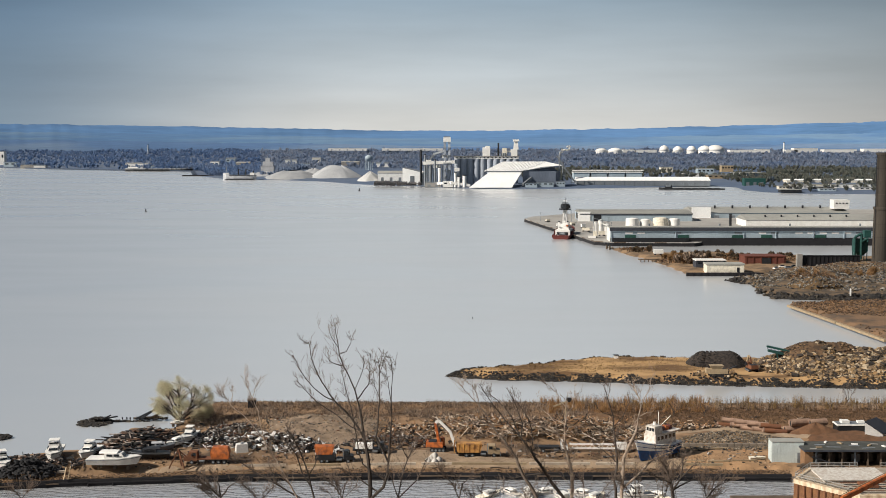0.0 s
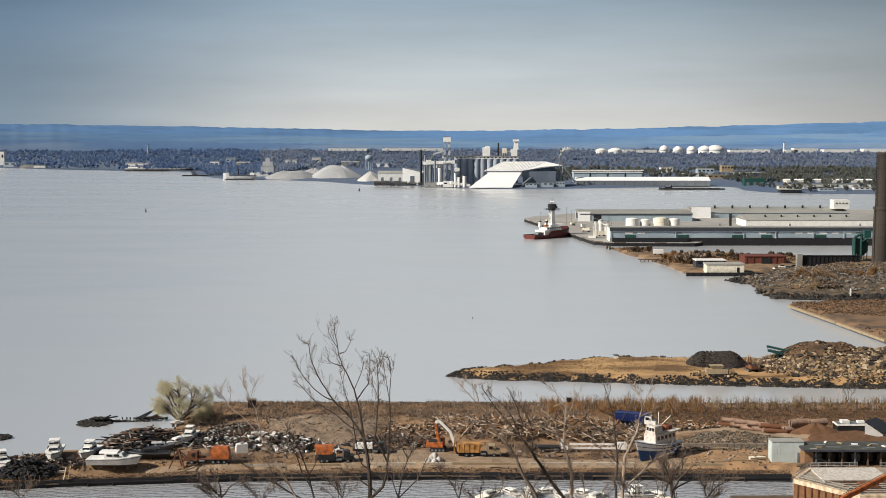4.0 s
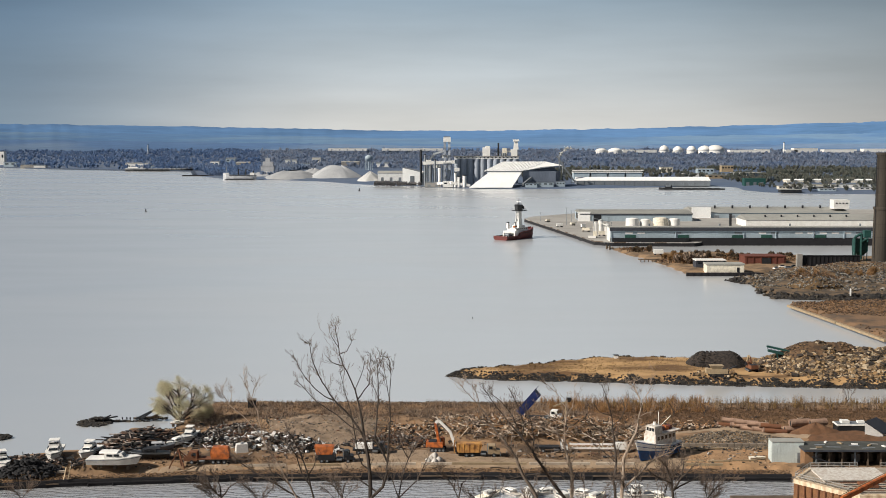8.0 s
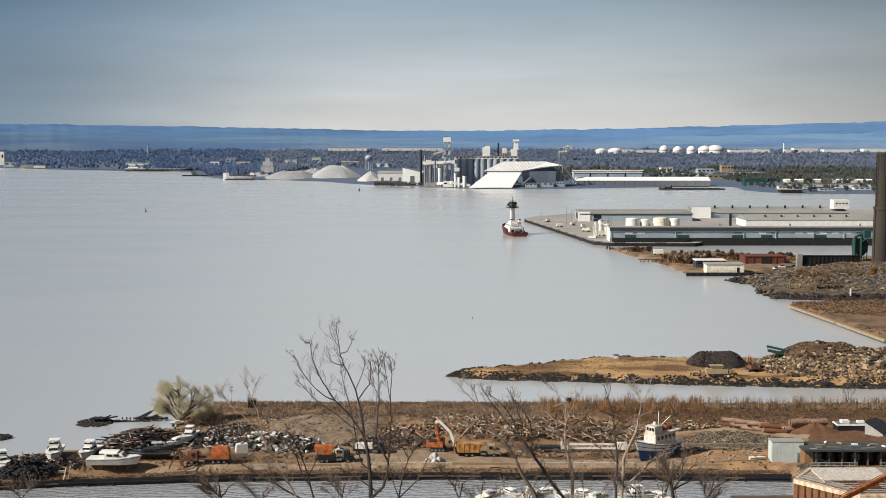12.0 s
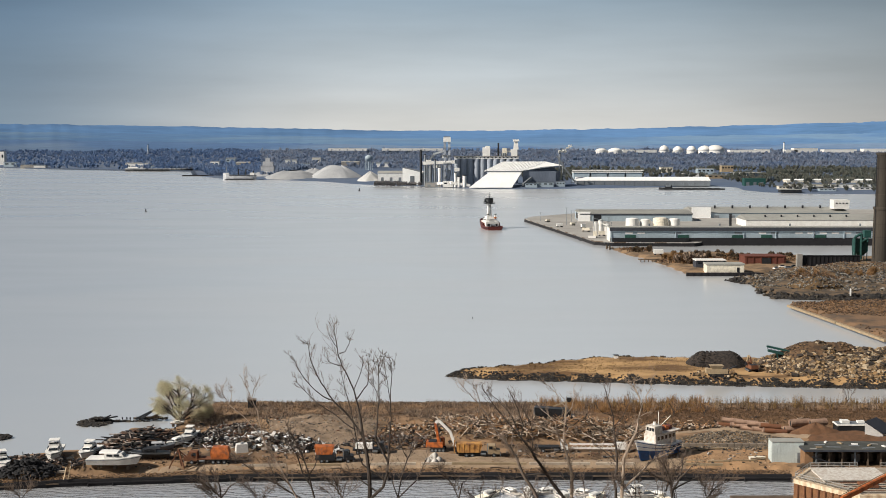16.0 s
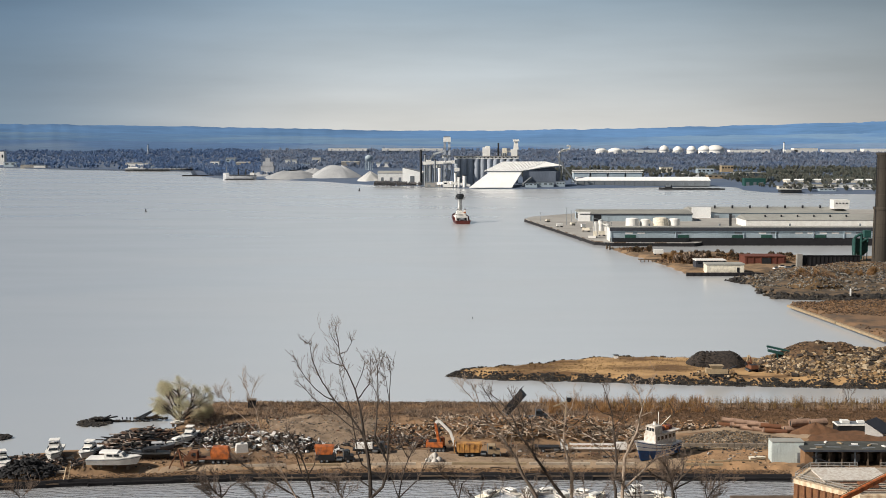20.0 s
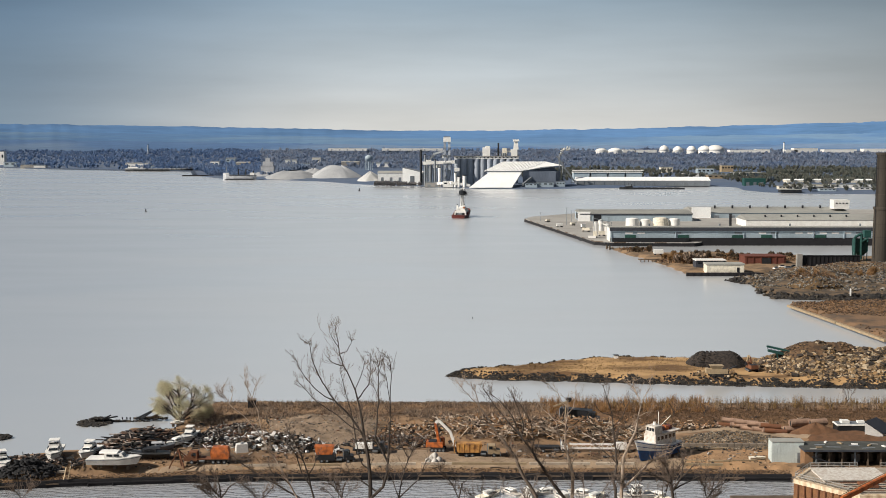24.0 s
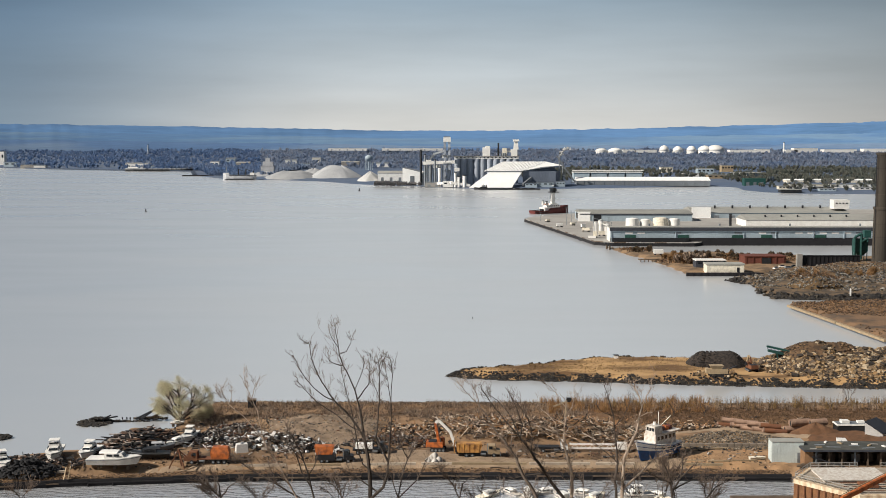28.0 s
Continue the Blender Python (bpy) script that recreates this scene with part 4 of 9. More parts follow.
def make_ship():
    t = thing("bulk_carrier", -383.6, 2297.7, 0, 0, "pale bulk carrier moored at the stone dock", "ship")
    xs = [-31, -29, -24, -10, 10, 24, 31]
    bm = lambda x: float(np.interp(x, [-31, -26, -18, 20, 31], [0.6, 6, 9, 9, 6]))
    part("hull", Mesh().loft(hull_rings(xs, bm, lambda x: -3, lambda x: float(np.interp(x, [-31, -20, -12, 31], [13, 10.5, 7.5, 7.5])))), HULLPALE, t)
    for s in (-1, 1):
        part("waterline_band", Mesh().box(-26, 30, s * 9.05 - 0.1, s * 9.05 + 0.1, -0.5, 1.6), DARK, t, "dark boot-topping")
        part("deck_rail", Mesh().bar((-18, s * 8.6, 8.2), (31, s * 8.6, 8.2), 0.5, 1.2), ROOFDARK, t)
    part("after_cabin", Mesh().box(20, 29, -6, 6, 7.4, 13.5, 0.3), WHITE, t)
    part("funnel", Mesh().tube((26, 0, 13), (26, 0, 17), 1.6, 1.3, 12), DARK, t)
    for i in range(4):
        part("hatch", Mesh().box(-16 + 9 * i, -9 + 9 * i, -5, 5, 7.4, 9.4), STEEL, t)
    part("forecastle", Mesh().box(-28, -20, -4, 4, 9, 13), WHITE, t)
    part("bow_mast", Mesh().tube((-24, 0, 15), (-24, 0, 25), 0.5), STEEL, t)
    for i in range(2):
        part("deck_crane", Mesh().tube((-2 + 14 * i, 0, 9), (-2 + 14 * i, 0, 21), 1.0).bar((-2 + 14 * i, 0, 20), (8 + 14 * i, 0, 16), 0.9), DARK, t)
    return t


make_ship()
house = building("stone_plant", -353.0, 2448.0, 26, 20, 20, HULLPALE, HULLPALE, "pale stepped plant building behind the ship")
part("upper_block", Mesh().box(-9, 11, 2, 16, 20, 29), HULLPALE, house)
part("top_block", Mesh().box(-4, 5, 4, 14, 29, 36), HULLPALE, house)
part("vent", Mesh().tube((0, 8, 36), (0, 8, 39), 1.0), STEEL, house)
heap("limestone_mound", -356.4, 2448.0, 36, 40, 10, STONEDUST, "low pile of grey limestone beside the ship", seed=6, k=1.4, ridge_len=6)
dock_far = thing("stone_dock", -495.7, 2521.3, 0, 0, "long thin dark stone dock", "dock", kind="structure")
part("deck", Mesh().box(-42, 45, -8, 8, -3, 2.2), QUAY, dock_far)


def make_water_tower(x, y):
    t = thing("water_tower", x, y, 4, 0, "pale blue water tower on legs", "water tower")
    part("tank", Mesh().loft([[(r * math.cos(a * 0.3927), r * math.sin(a * 0.3927), z) for a in range(16)] for r, z in ((2, 20), (8, 24), (9.5, 28), (8, 32), (2, 35))]), BLUEWALL, t, smooth=True)
    for a in range(6):
        c, s = math.cos(a * 1.047), math.sin(a * 1.047)
        part("leg", Mesh().tube((8.5 * c, 8.5 * s, -2), (7.5 * c, 7.5 * s, 26), 0.7), BLUEWALL, t)
    part("riser", Mesh().tube((0, 0, -2), (0, 0, 22), 1.4), BLUEWALL, t)


make_water_tower(-173.9, 2864.2)


def make_freighter():
    """The long dark lake freighter laid up under the far wooded shore."""
    t = thing("lake_freighter", -673.4, 2888.7, 0, 0, "long black lake freighter with white cabins", "ship")
    xs = [-80, -76, -60, 60, 76, 80]
    bm = lambda x: float(np.interp(x, [-80, -70, 70, 80], [2, 9, 9, 1]))
    part("hull", Mesh().loft(hull_rings(xs, bm, lambda x: -3, lambda x: float(np.interp(x, [-80, -60, 60, 80], [5.5, 4.8, 4.8, 6.5])))), BLACK, t)
    aft = part("after_cabins", Mesh().box(-78, -30, -7, 7, 4.6, 7.6), HULLPALE, t)
    part("upper_cabins", Mesh().box(-72, -48, -6, 6, 7.6, 10.6), WHITE, aft)
    part("funnel", Mesh().tube((-70, 0, 10), (-70, 0, 14), 2.2, 1.9, 12), STEEL, aft)
    part("bridge", Mesh().box(-42, -36, -6, 6, 7.5, 11), HULLPALE, t)
    for i in range(8):
        part("hatch_cover", Mesh().box(-24 + 11.5 * i, -15 + 11.5 * i, -6, 6, 4.7, 6.4), HULLPALE, t)
    part("deck_boom", Mesh().bar((-28, 0, 7.5), (60, 0, 6.5), 0.8), STEEL, t)


make_freighter()
stack("steel_stack", -870, 3600, 2.2, 2.0, 26, SILO, "grey stack far behind the wooded shore", base=33)

# scattered far buildings, left to right
for i, (xx, yy, ww, hh, ry) in enumerate(((-1200.9, 3314.6, 18, 36, 0), (-1153.7, 3250.7, 34, 13, 0), (-1071.6, 3159.3, 46, 9, 0), (-1035.6, 3130.0, 30, 8, 2), (-770.4, 3073.0, 60, 11, 2), (-665.1, 2964.9, 90, 7, 0), (-606.3, 2913.7, 36, 6, 0), (-575.3, 3073.0, 22, 14, 2), (-575.7, 2964.9, 14, 12, 0), (-577.4, 3314.6, 26, 12, 3), (-513.4, 3130.0, 34, 9, 3),
                                        (-405.2, 3250.7, 30, 10, 3), (-344.0, 3314.6, 22, 12, 3), (-354.6, 3073.0, 40, 8, 0), (-237.9, 3130.0, 46, 9, 3), (-152.4, 3018.0, 44, 10, 2))):
    building("shore_building", xx, yy, ww, 18, hh, (WHITE, BLUEWALL, CONCRETE, WHITE)[i % 4], (ROOFWHITE, STEEL)[i % 2], "small pale building among the far shore trees", rise=ry, windows=0 if hh < 12 else 2, base=float(ground_height(np.array([xx]), np.array([yy]))[0]) - 0.5)
for xx, ww in ((-325.0, 132.0), (-104.0, 208.0)):
    building("distant_warehouse", xx, 4150, ww, 40, 6, WHITE, WHITE, "very long white warehouse beyond the woods", doors=5, base=37)
# port sheds on the far right shore
sh = building("long_shed", 323.3, 1962.7, 214.93, 34, 8, STEEL, BRIGHT, "very long low shed with a pale roof", rise=5.5, doors=14)
for i in range(13):
    part("pilaster", Mesh().box(-97 + 16.2 * i, -96 + 16.2 * i, -0.5, 0, -0.5, 8), STEEL, sh)
bins = thing("bin_row", 281.4, 2084.3, 2, 0, "row of pale blue box bins behind the long shed", "building")
for i in range(4):
    part("bin_block", Mesh().box(-58 + 30 * i, -31 + 30 * i, 0, 22, -1, 17), BLUEWALL, bins)
    part("bin_lid", Mesh().box(-59 + 30 * i, -30 + 30 * i, -1, 23, 17, 18.5), WHITE, bins)
part("catwalk", Mesh().box(-60, 62, 4, 8, 20.5, 22), WHITE, bins)
for i in range(8):
    part("catwalk_post", Mesh().box(-56 + 16 * i, -55 + 16 * i, 5, 6, 18, 20.6), STEEL, bins)

# white storage tanks far behind
def tank(x, y, r, h, label, base, dome=3.0, material=None, group="storage tanks"):
    t = thing("storage_tank", x, y, base, 0, label, "storage tank", group)
    part("shell", Mesh().tube((0, 0, -2), (0, 0, h), r, r, 24), material or WHITE, t)
    part("dome", Mesh().loft([[(rr * math.cos(a * 0.2618), rr * math.sin(a * 0.2618), z) for a in range(24)] for rr, z in ((r, h), (r * 0.8, h + dome * 0.55), (r * 0.4, h + dome * 0.9), (0.3, h + dome))]), material or WHITE, t, smooth=True)
    return t


for x0, r, h, dm in ((1062, 22, 6, 10), (1086, 26, 6, 11), (1172, 18, 6, 20), (1196, 18, 5, 18), (1220, 18, 6, 18), (1243, 24, 7, 18), (1262, 34, 7, 20)):
    tank((x0 - 784) / 2154 * 4100, 4080, r * 0.98, h, "white domed fuel tank on the far plain", 29, dm)
for x0, w, h in ((1110, 40, 8), (1140, 70, 7), (1310, 90, 7), (1345, 44, 9), (1420, 80, 13), (1395, 40, 8), (1480, 110, 9), (1545, 90, 11)):
    building("distant_warehouse", (x0 - 784) / 2154 * 4150, 4120, w, 40, h, WHITE, WHITE, "white warehouse on the far plain", base=31)
stack("steel_stack", (1378 - 784) / 2154 * 4150, 4100, 2.2, 2.0, 34, WHITE, "slim white stack on the far plain", base=30)
for x0, D, w, h, mt in ((1178, 2650, 26, 12, CREAM), (1247, 2500, 34, 12, BLUEWALL), (1285, 2700, 26, 14, TAN), (1318, 2350, 50, 8, WHITE), (1340, 2330, 16, 8, DARK), (1270, 2250, 40, 6, TAN), (1225, 2420, 40, 6, WHITE)):
    xx = (x0 - 784) / 2154 * D * 1.003
    building("town_building", xx, D, w, 20, h, mt, ROOFWHITE, "small flat building among trees beyond the docks", windows=4, base=float(ground_height(np.array([xx]), np.array([float(D)]))[0]))
building("green_shed", 502.7, 1962.7, 34, 16, 11, GREEN, GREENDOOR, "dark green dock building", doors=3)
for x0, y0, w, h, mt in ((1390, 338, 20, 5, CREAM), (1420, 338, 34, 6, WHITE), (1450, 336, 90, 6, CREAM), (1505, 337, 60, 7, WHITE), (1530, 340, 30, 5, WHITE), (1465, 341, 24, 4, BLUEWALL), (1400, 342, 30, 3, DARK)):
    D = 78 * 2154 / (y0 - 245)
    building("marina_shed", (x0 - 784) / 2154 * D, D, w, 12, h, mt, ROOFWHITE, "low pale marina shed on the wooded shore", windows=4)
building("marina_shed", 650.0, 2045.0, 146, 26, 5.5, CREAM, BRIGHT, "very long low boat shed with a pale roof", rise=2.2, doors=9)
building("marina_shed", 722.0, 1900.0, 44, 14, 7.5, WHITE, BRIGHT, "white boat shed by the shore", rise=2.0, windows=4)
building("marina_shed", 560.0, 1800.0, 30, 10, 4.0, DARK, STEEL, "low dark boat shed at the water", windows=3)
FARTREE_GREEN = woods_mat("mixed_woods", [(0.105, 0.135, 0.175), (0.150, 0.168, 0.150), (0.180, 0.180, 0.150), (0.150, 0.168, 0.145), (0.205, 0.195, 0.160), (0.115, 0.140, 0.165)], 45.0, 0.10)
woods("shore_woods", [q for q in scatter(1900, 150, 1100, 1780, 2900, 7, -0.1) + scatter(420, 500, 860, 1730, 2250, 8, -0.9) if (q[0] > 480 or q[1] > 2130) and not (560 < q[0] < 830 and q[1] < 2060 and math.sin(q[0] * 12.9 + q[1]) < 0.45)], FARTREE_GREEN, "olive and brown leafless woods behind the docks", (7, 13), 44, 0.10)
woods("dock_bushes", [(x, y, 2.0) for x, y in zip(np.random.RandomState(2).uniform(-110.0, -36.0, 90), np.random.RandomState(3).uniform(1935.0, 1990.0, 90))], island_mat("grey_bushes", [(0.128, 0.128, 0.136), (0.162, 0.153, 0.153), (0.0935, 0.0978, 0.111), (0.187, 0.17, 0.162)], 0.95), "grey leafless bushes on the dock point", (5, 9), 60, 0.07)

# steam from the vent stack by the shed
def make_steam():
    t = thing("steam_plume", 193.1, 1962.7, 40, 0, "small white wisp of steam over the vent stack", "steam")
    rng = random.Random(4)
    for i in range(6):
        m = Mesh()
        for k in range(7):
            m.lump((rng.uniform(-3, 3), rng.uniform(-1, 1), rng.uniform(-1.5, 1.5)), rng.uniform(0.9, 2.2), rng)
        p = part("puff", m, SALT, t)
        p.matrix_basis = pose(-4 + 2.6 * i + rng.uniform(-0.5, 0.5), 0, 14 + 2.0 * i)
    return t


STEAM = make_steam()


def make_workboat():
    t = thing("workboat", 340.8, 1854.5, 0, 180, "long low black vessel under way along the far shore", "ship")
    xs = [-88, -84, -20, 6, 12]
    bm = lambda x: float(np.interp(x, [-88, -82, 2, 12], [3, 5.0, 5.0, 0.4]))
    part("hull", Mesh().loft(hull_rings(xs, bm, lambda x: -1.5, lambda x: float(np.interp(x, [-88, -10, 12], [1.8, 2.0, 3.6])))), BLACK, t)
    part("deckhouse", Mesh().box(-8, 3, -2.4, 2.4, 2, 4.4), DARK, t)
    part("wheelhouse", Mesh().box(-5.5, 0.5, -2.0, 2.0, 4.4, 6.6), STEEL, t)
    part("funnel", Mesh().tube((-7, 0, 4.2), (-7, 0, 7.4), 0.8), BLACK, t)
    part("mast", Mesh().tube((-2, 0, 6.5), (-2, 0, 9.5), 0.15), DARK, t)
    for i in range(6):
        part("hatch_cover", Mesh().box(-80 + 11 * i, -72 + 11 * i, -3.4, 3.4, 1.9, 2.5), DARK, t)
    return t


WORKBOAT = make_workboat()
# channel buoys
for bx, by in ((-316.9, 1296.0), (-124.0, 1804.7), (12.8, 524.0)):
    k = by / 950 if by > 600 else 0.3
    b = thing("channel_buoy", bx, by, 0, 0, "small dark channel buoy afloat", "buoy", "channel buoys")
    part("float", Mesh().tube((0, 0, -0.4), (0, 0, 0.7 * k), 0.8 * k, 0.7 * k, 12), DARK, b)
    part("cage", Mesh().tube((0, 0, 0.6 * k), (0, 0, 2.6 * k), 0.5 * k, 0.15 * k, 6), DARK, b)


# ---- the port pier ----
PIER = [(76.3, 1139.8), (111.0, 889.2), (123.3, 879.5), (181.8, 876.0), (190.0, 886.0), (376.5, 886.0), (582.6, 1284.3), (313.0, 1304.9), (141.3, 1235.4), (85.1, 1172.8)]
pier = thing("port_pier", 0, 0, 0, 0, "paved port pier with a dark quay wall", "pier", kind="structure")
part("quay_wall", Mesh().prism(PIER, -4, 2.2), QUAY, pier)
part("paving", Mesh().prism([(x * 0.9985 + 0.2, y + 0.6) for x, y in PIER], 2.2, 2.5), PAVING, pier)
part("fender_wall", Mesh().box(189.0, 376.0, 884.7, 885.9, -2, 5.0), QUAY, pier, "dark fendered quay face")
edge = [PIER[0], PIER[1], PIER[2], PIER[3]]
for (ax, ay), (bx, by) in zip(edge, edge[1:]):
    n = max(2, int(math.hypot(bx - ax, by - ay) / 9))
    for i in range(n):
        f0, f1 = (i + 0.06) / n, (i + 0.94) / n
        part("kerb_beam", Mesh().bar((ax + (bx - ax) * f0, ay + (by - ay) * f0, 2.75), (ax + (bx - ax) * f1, ay + (by - ay) * f1, 2.75), 0.7, 0.5), CONCRETE if i % 3 else WOOD, pier)


def transit_shed():
    """The long pale blue shed along the quay."""
    x, y = 122.6, 889.2
    L, h, d = 236.0, 10.2, 20.0
    t = thing("transit_shed", x, y, 2.5, 0, "very long pale blue transit shed with green doors", "warehouse")
    wall = part("front_wall", Mesh().box(0, L, 0, 0.6, 0, h), BLUEWALL, t)
    part("end_wall", Mesh().box(0, 0.6, 0.6, d, 0, h), WHITE, t)
    part("rear_wall", Mesh().box(0, L, d - 0.6, d, 0, h), BLUEWALL, t)
    part("front_roof", Mesh().add([(-0.6, -0.8, h), (L, -0.8, h), (L, d / 2, h + 0.6), (-0.6, d / 2, h + 0.6), (-0.6, -0.8, h - 0.5), (L, -0.8, h - 0.5), (L, d / 2, h + 0.1), (-0.6, d / 2, h + 0.1)], [(0, 1, 2, 3), (4, 7, 6, 5), (0, 4, 5, 1), (1, 5, 6, 2), (2, 6, 7, 3), (3, 7, 4, 0)]), ROOFWHITE, t)
    part("rear_roof", Mesh().add([(-0.6, d / 2, h + 0.6), (L, d / 2, h + 0.6), (L, d, h), (-0.6, d, h)], [(0, 1, 2, 3)]), ROOFWHITE, t)
    part("eaves_band", Mesh().box(-0.6, L, -1.0, -0.85, h - 2.3, h + 0.3), ROOFDARK, t, "dark blue band under the eaves")
    part("canopy_shadow_board", Mesh().box(0, L, -0.5, 0, h - 3.0, h - 2.0), BLUEWALL, t)
    for px, w in ((10.7, 8.0), (49.6, 8.0), (89.0, 8.2), (110.4, 8.2), (150.0, 8.2), (196.0, 8.0)):
        d1 = part("cargo_door", Mesh().box(px, px + w, -0.25, 0.1, 0.2, 5.0), GREENDOOR, wall, "dark green sliding cargo door")
        for k in range(3):
            part("door_rib", Mesh().box(px + w * (k + 0.5) / 3 - 0.1, px + w * (k + 0.5) / 3 + 0.1, -0.35, -0.25, 0.3, 4.9), GREENDOOR, d1)
    for px in (0.4, 47.6, 97.6, 121.0, 148.5, 171.0, 196.0):
        part("downpipe", Mesh().box(px, px + 0.5, -0.6, 0, 0, h - 1.9), BLUEWALL, wall)
    rng = random.Random(8)
    for i in range(26):
        px = 2 + i * 8.9
        part("wall_panel", Mesh().box(px, px + 5.5, -0.12, 0.05, 5.6, 7.0), (BLUEWALL, WHITE, STEEL)[rng.randrange(3)], wall)
    for i in range(4):
        px = 30 + i * 52
        part("roof_vent", Mesh().tube((px, 9, h + 0.6), (px, 9, h + 2.4), 0.7, 0.7, 8), STEEL, t)
    part("plinth", Mesh().box(0, L, -0.4, 0, 0, 2.8), QUAY, wall)
    return t


transit_shed()
# second row of sheds behind
sh2 = building("rear_shed", 176.4, 1108.6, 102.11, 46, 7.0, BLUEWALL, ROOFWHITE, "long pale shed with a grey roof", "warehouse", rise=2.6, base=2.5, fascia=1.0)
# brighter white lifts this end bay, which faces out of the sun
part("end_wall", Mesh().box(-53.4, -42, -0.5, -0.1, 0, 8.8), BRIGHT, sh2, "white end bay")
for i in range(4):
    part("end_window", Mesh().box(-52.9 - 0.0, -52.6, 3 + 5 * i, 6 + 5 * i, 2, 7), GLASS, sh2)
part("dark_opening", Mesh().box(-39, -32, -0.2, 0.1, 0, 6), DARK, sh2, "dark loading opening")
sh3 = building("rear_shed", 312.4, 1156.1, 148.40, 56, 4.8, BLUEWALL, ROOFWHITE, "very long pale shed with a pale low roof", "warehouse", rise=4.4, base=2.5, doors=10)
# end block in the same sun-brightened white
part("end_wall", Mesh().box(-76.0, -58.0, -1.6, -0.2, 0, 10.2), BRIGHT, sh3, "white end block")
part("rooftop_block", Mesh().box(61, 76, 6, 18, 8, 16.8), WHITE, sh3, "white square penthouse")
for i in range(4):
    part("penthouse_window", Mesh().box(63 + 3.2 * i, 64.6 + 3.2 * i, 5.8, 6.1, 13, 14.2), GLASS, sh3)
for i in range(7):
    part("roof_vent", Mesh().box(-50 + 17 * i, -48.6 + 17 * i, 20, 22, 7.6, 10.8), DARK, sh3)
sh4 = building("rear_shed", 316.8, 1037.6, 115.89, 34, 6.0, WHITE, ROOFWHITE, "long pale shed behind the quay shed", "warehouse", rise=4.0, base=2.5)
for i in range(6):
    part("roof_vent", Mesh().box(-40 + 14 * i, -39 + 14 * i, 8, 9.4, 7.4, 9.8), DARK, sh4)
for px, r, h in ((1118, 5.6, 9.6), (1141, 4.4, 8.6), (1168, 6.4, 10.2), (1192, 4.6, 9.2)):
    tank((px - 784) / 2154 * 1025, 1020, r, h * 0.82, "white steel tank behind the quay shed", 2.5, 1.2, WHITE if px != 1168 else CREAM, "pier tanks")
stack("vent_stack", (1291 - 784) / 2154 * 1010, 1005, 1.1, 1.1, 13, DARK, "dark pipe frame above the sheds", base=2.5)

# apron clutter
def trailer(x, y, w, d, h, rz, material, label):
    t = thing("trailer", x, y, 2.5, rz, label, "trailer")
    b = part("box", Mesh().box(-w / 2, w / 2, -d / 2, d / 2, 1.0, h), material, t)
    part("door_seam", Mesh().box(-w / 2 - 0.04, -w / 2, -0.1, 0.1, 1.1, h - 0.2), STEEL, b)
    for sx in (-0.35, 0.25, 0.38):
        for sy in (-1, 1):
            part("wheel", Mesh().tube((sx * w, sy * d * 0.5 - 0.15, 0.5), (sx * w, sy * d * 0.5 + 0.15, 0.5), 0.5, 0.5, 10), TYRE, t)


for px, py, w, d, h, rz in ((991, 402, 7, 3, 4.2, 10), (1033, 404, 5, 3, 5, 20), (1038, 410, 9, 3, 4.4, -15), (1014, 399, 6, 2.6, 3.6, 40), (1058, 407, 10, 3, 4.4, 5), (1066, 418, 7, 3, 5.5, 0), (1054, 421, 4, 3, 7, 0), (970, 393, 5, 2.5, 3.5, 30)):
    D = 75.5 * 2154 / (py - 245)
    trailer((px - 784) / 2154 * D, D, w * 0.75, d * 0.8, h * 0.72, rz, WHITE if px % 2 else CREAM, "white box trailer parked on the pier apron")
ld = thing("ship_loader", 125.9, 952.0, 2.5, 0, "white silo-like loader at the quay corner", "loader")
for i, (dx, h, r) in enumerate(((-6, 9, 1.8), (-2, 11, 2.0), (3, 8, 2.4))):
    part("hopper", Mesh().tube((dx, 2, 0), (dx, 2, h), r, r, 14).tube((dx, 2, h), (dx, 2, h + 1.2), r, 0.4, 14), WHITE, ld)
part("frame", Mesh().bar((-8, 0, 0), (-8, 0, 13), 0.4).bar((6, 0, 0), (6, 0, 10), 0.4).bar((-8, 0, 13), (6, 0, 10), 0.4), STEEL, ld)
part("spout", Mesh().bar((-3, 0, 10), (7, -3, 5), 0.8), WHITE, ld)
for px, py, h in ((1003, 398, 15), (1012, 396, 12), (1020, 395, 13), (1078, 404, 9), (957, 391, 8)):
    D = 75.5 * 2154 / (py - 245)
    lp = thing("light_pole", (px - 784) / 2154 * D, D, 2.5, 0, "slim grey light pole on the pier", "light pole", "pier light poles")
    part("pole", Mesh().tube((0, 0, 0), (0, 0, h), 0.22, 0.14, 6), STEEL, lp)
    part("lamp_arm", Mesh().bar((-1.2, 0, h), (1.2, 0, h), 0.18), STEEL, lp)
bg = thing("deck_barge", 151.7, 889.2, 0, 0, "long black deck barge moored at the quay", "barge")
part("hull", Mesh().loft(hull_rings([-28, -26, 26, 28], lambda x: 4.5 if abs(x) < 27 else 3.8, lambda x: -1.5, lambda x: 5.0)), BLACK, bg)
part("deck_rim", Mesh().bar((-28, -4.4, 5.2), (28, -4.4, 5.2), 0.3, 0.5), DARK, bg)
for i in range(9):
    part("fender", Mesh().tube((-24 + 6 * i, -4.7, 1.6), (-24 + 6 * i, -4.7, 3.2), 0.35), TYRE, bg)
bt = thing("fishing_boat", 112.7, 923.7, 0, 162, "dark fishing boat moored at the quay corner", "boat")
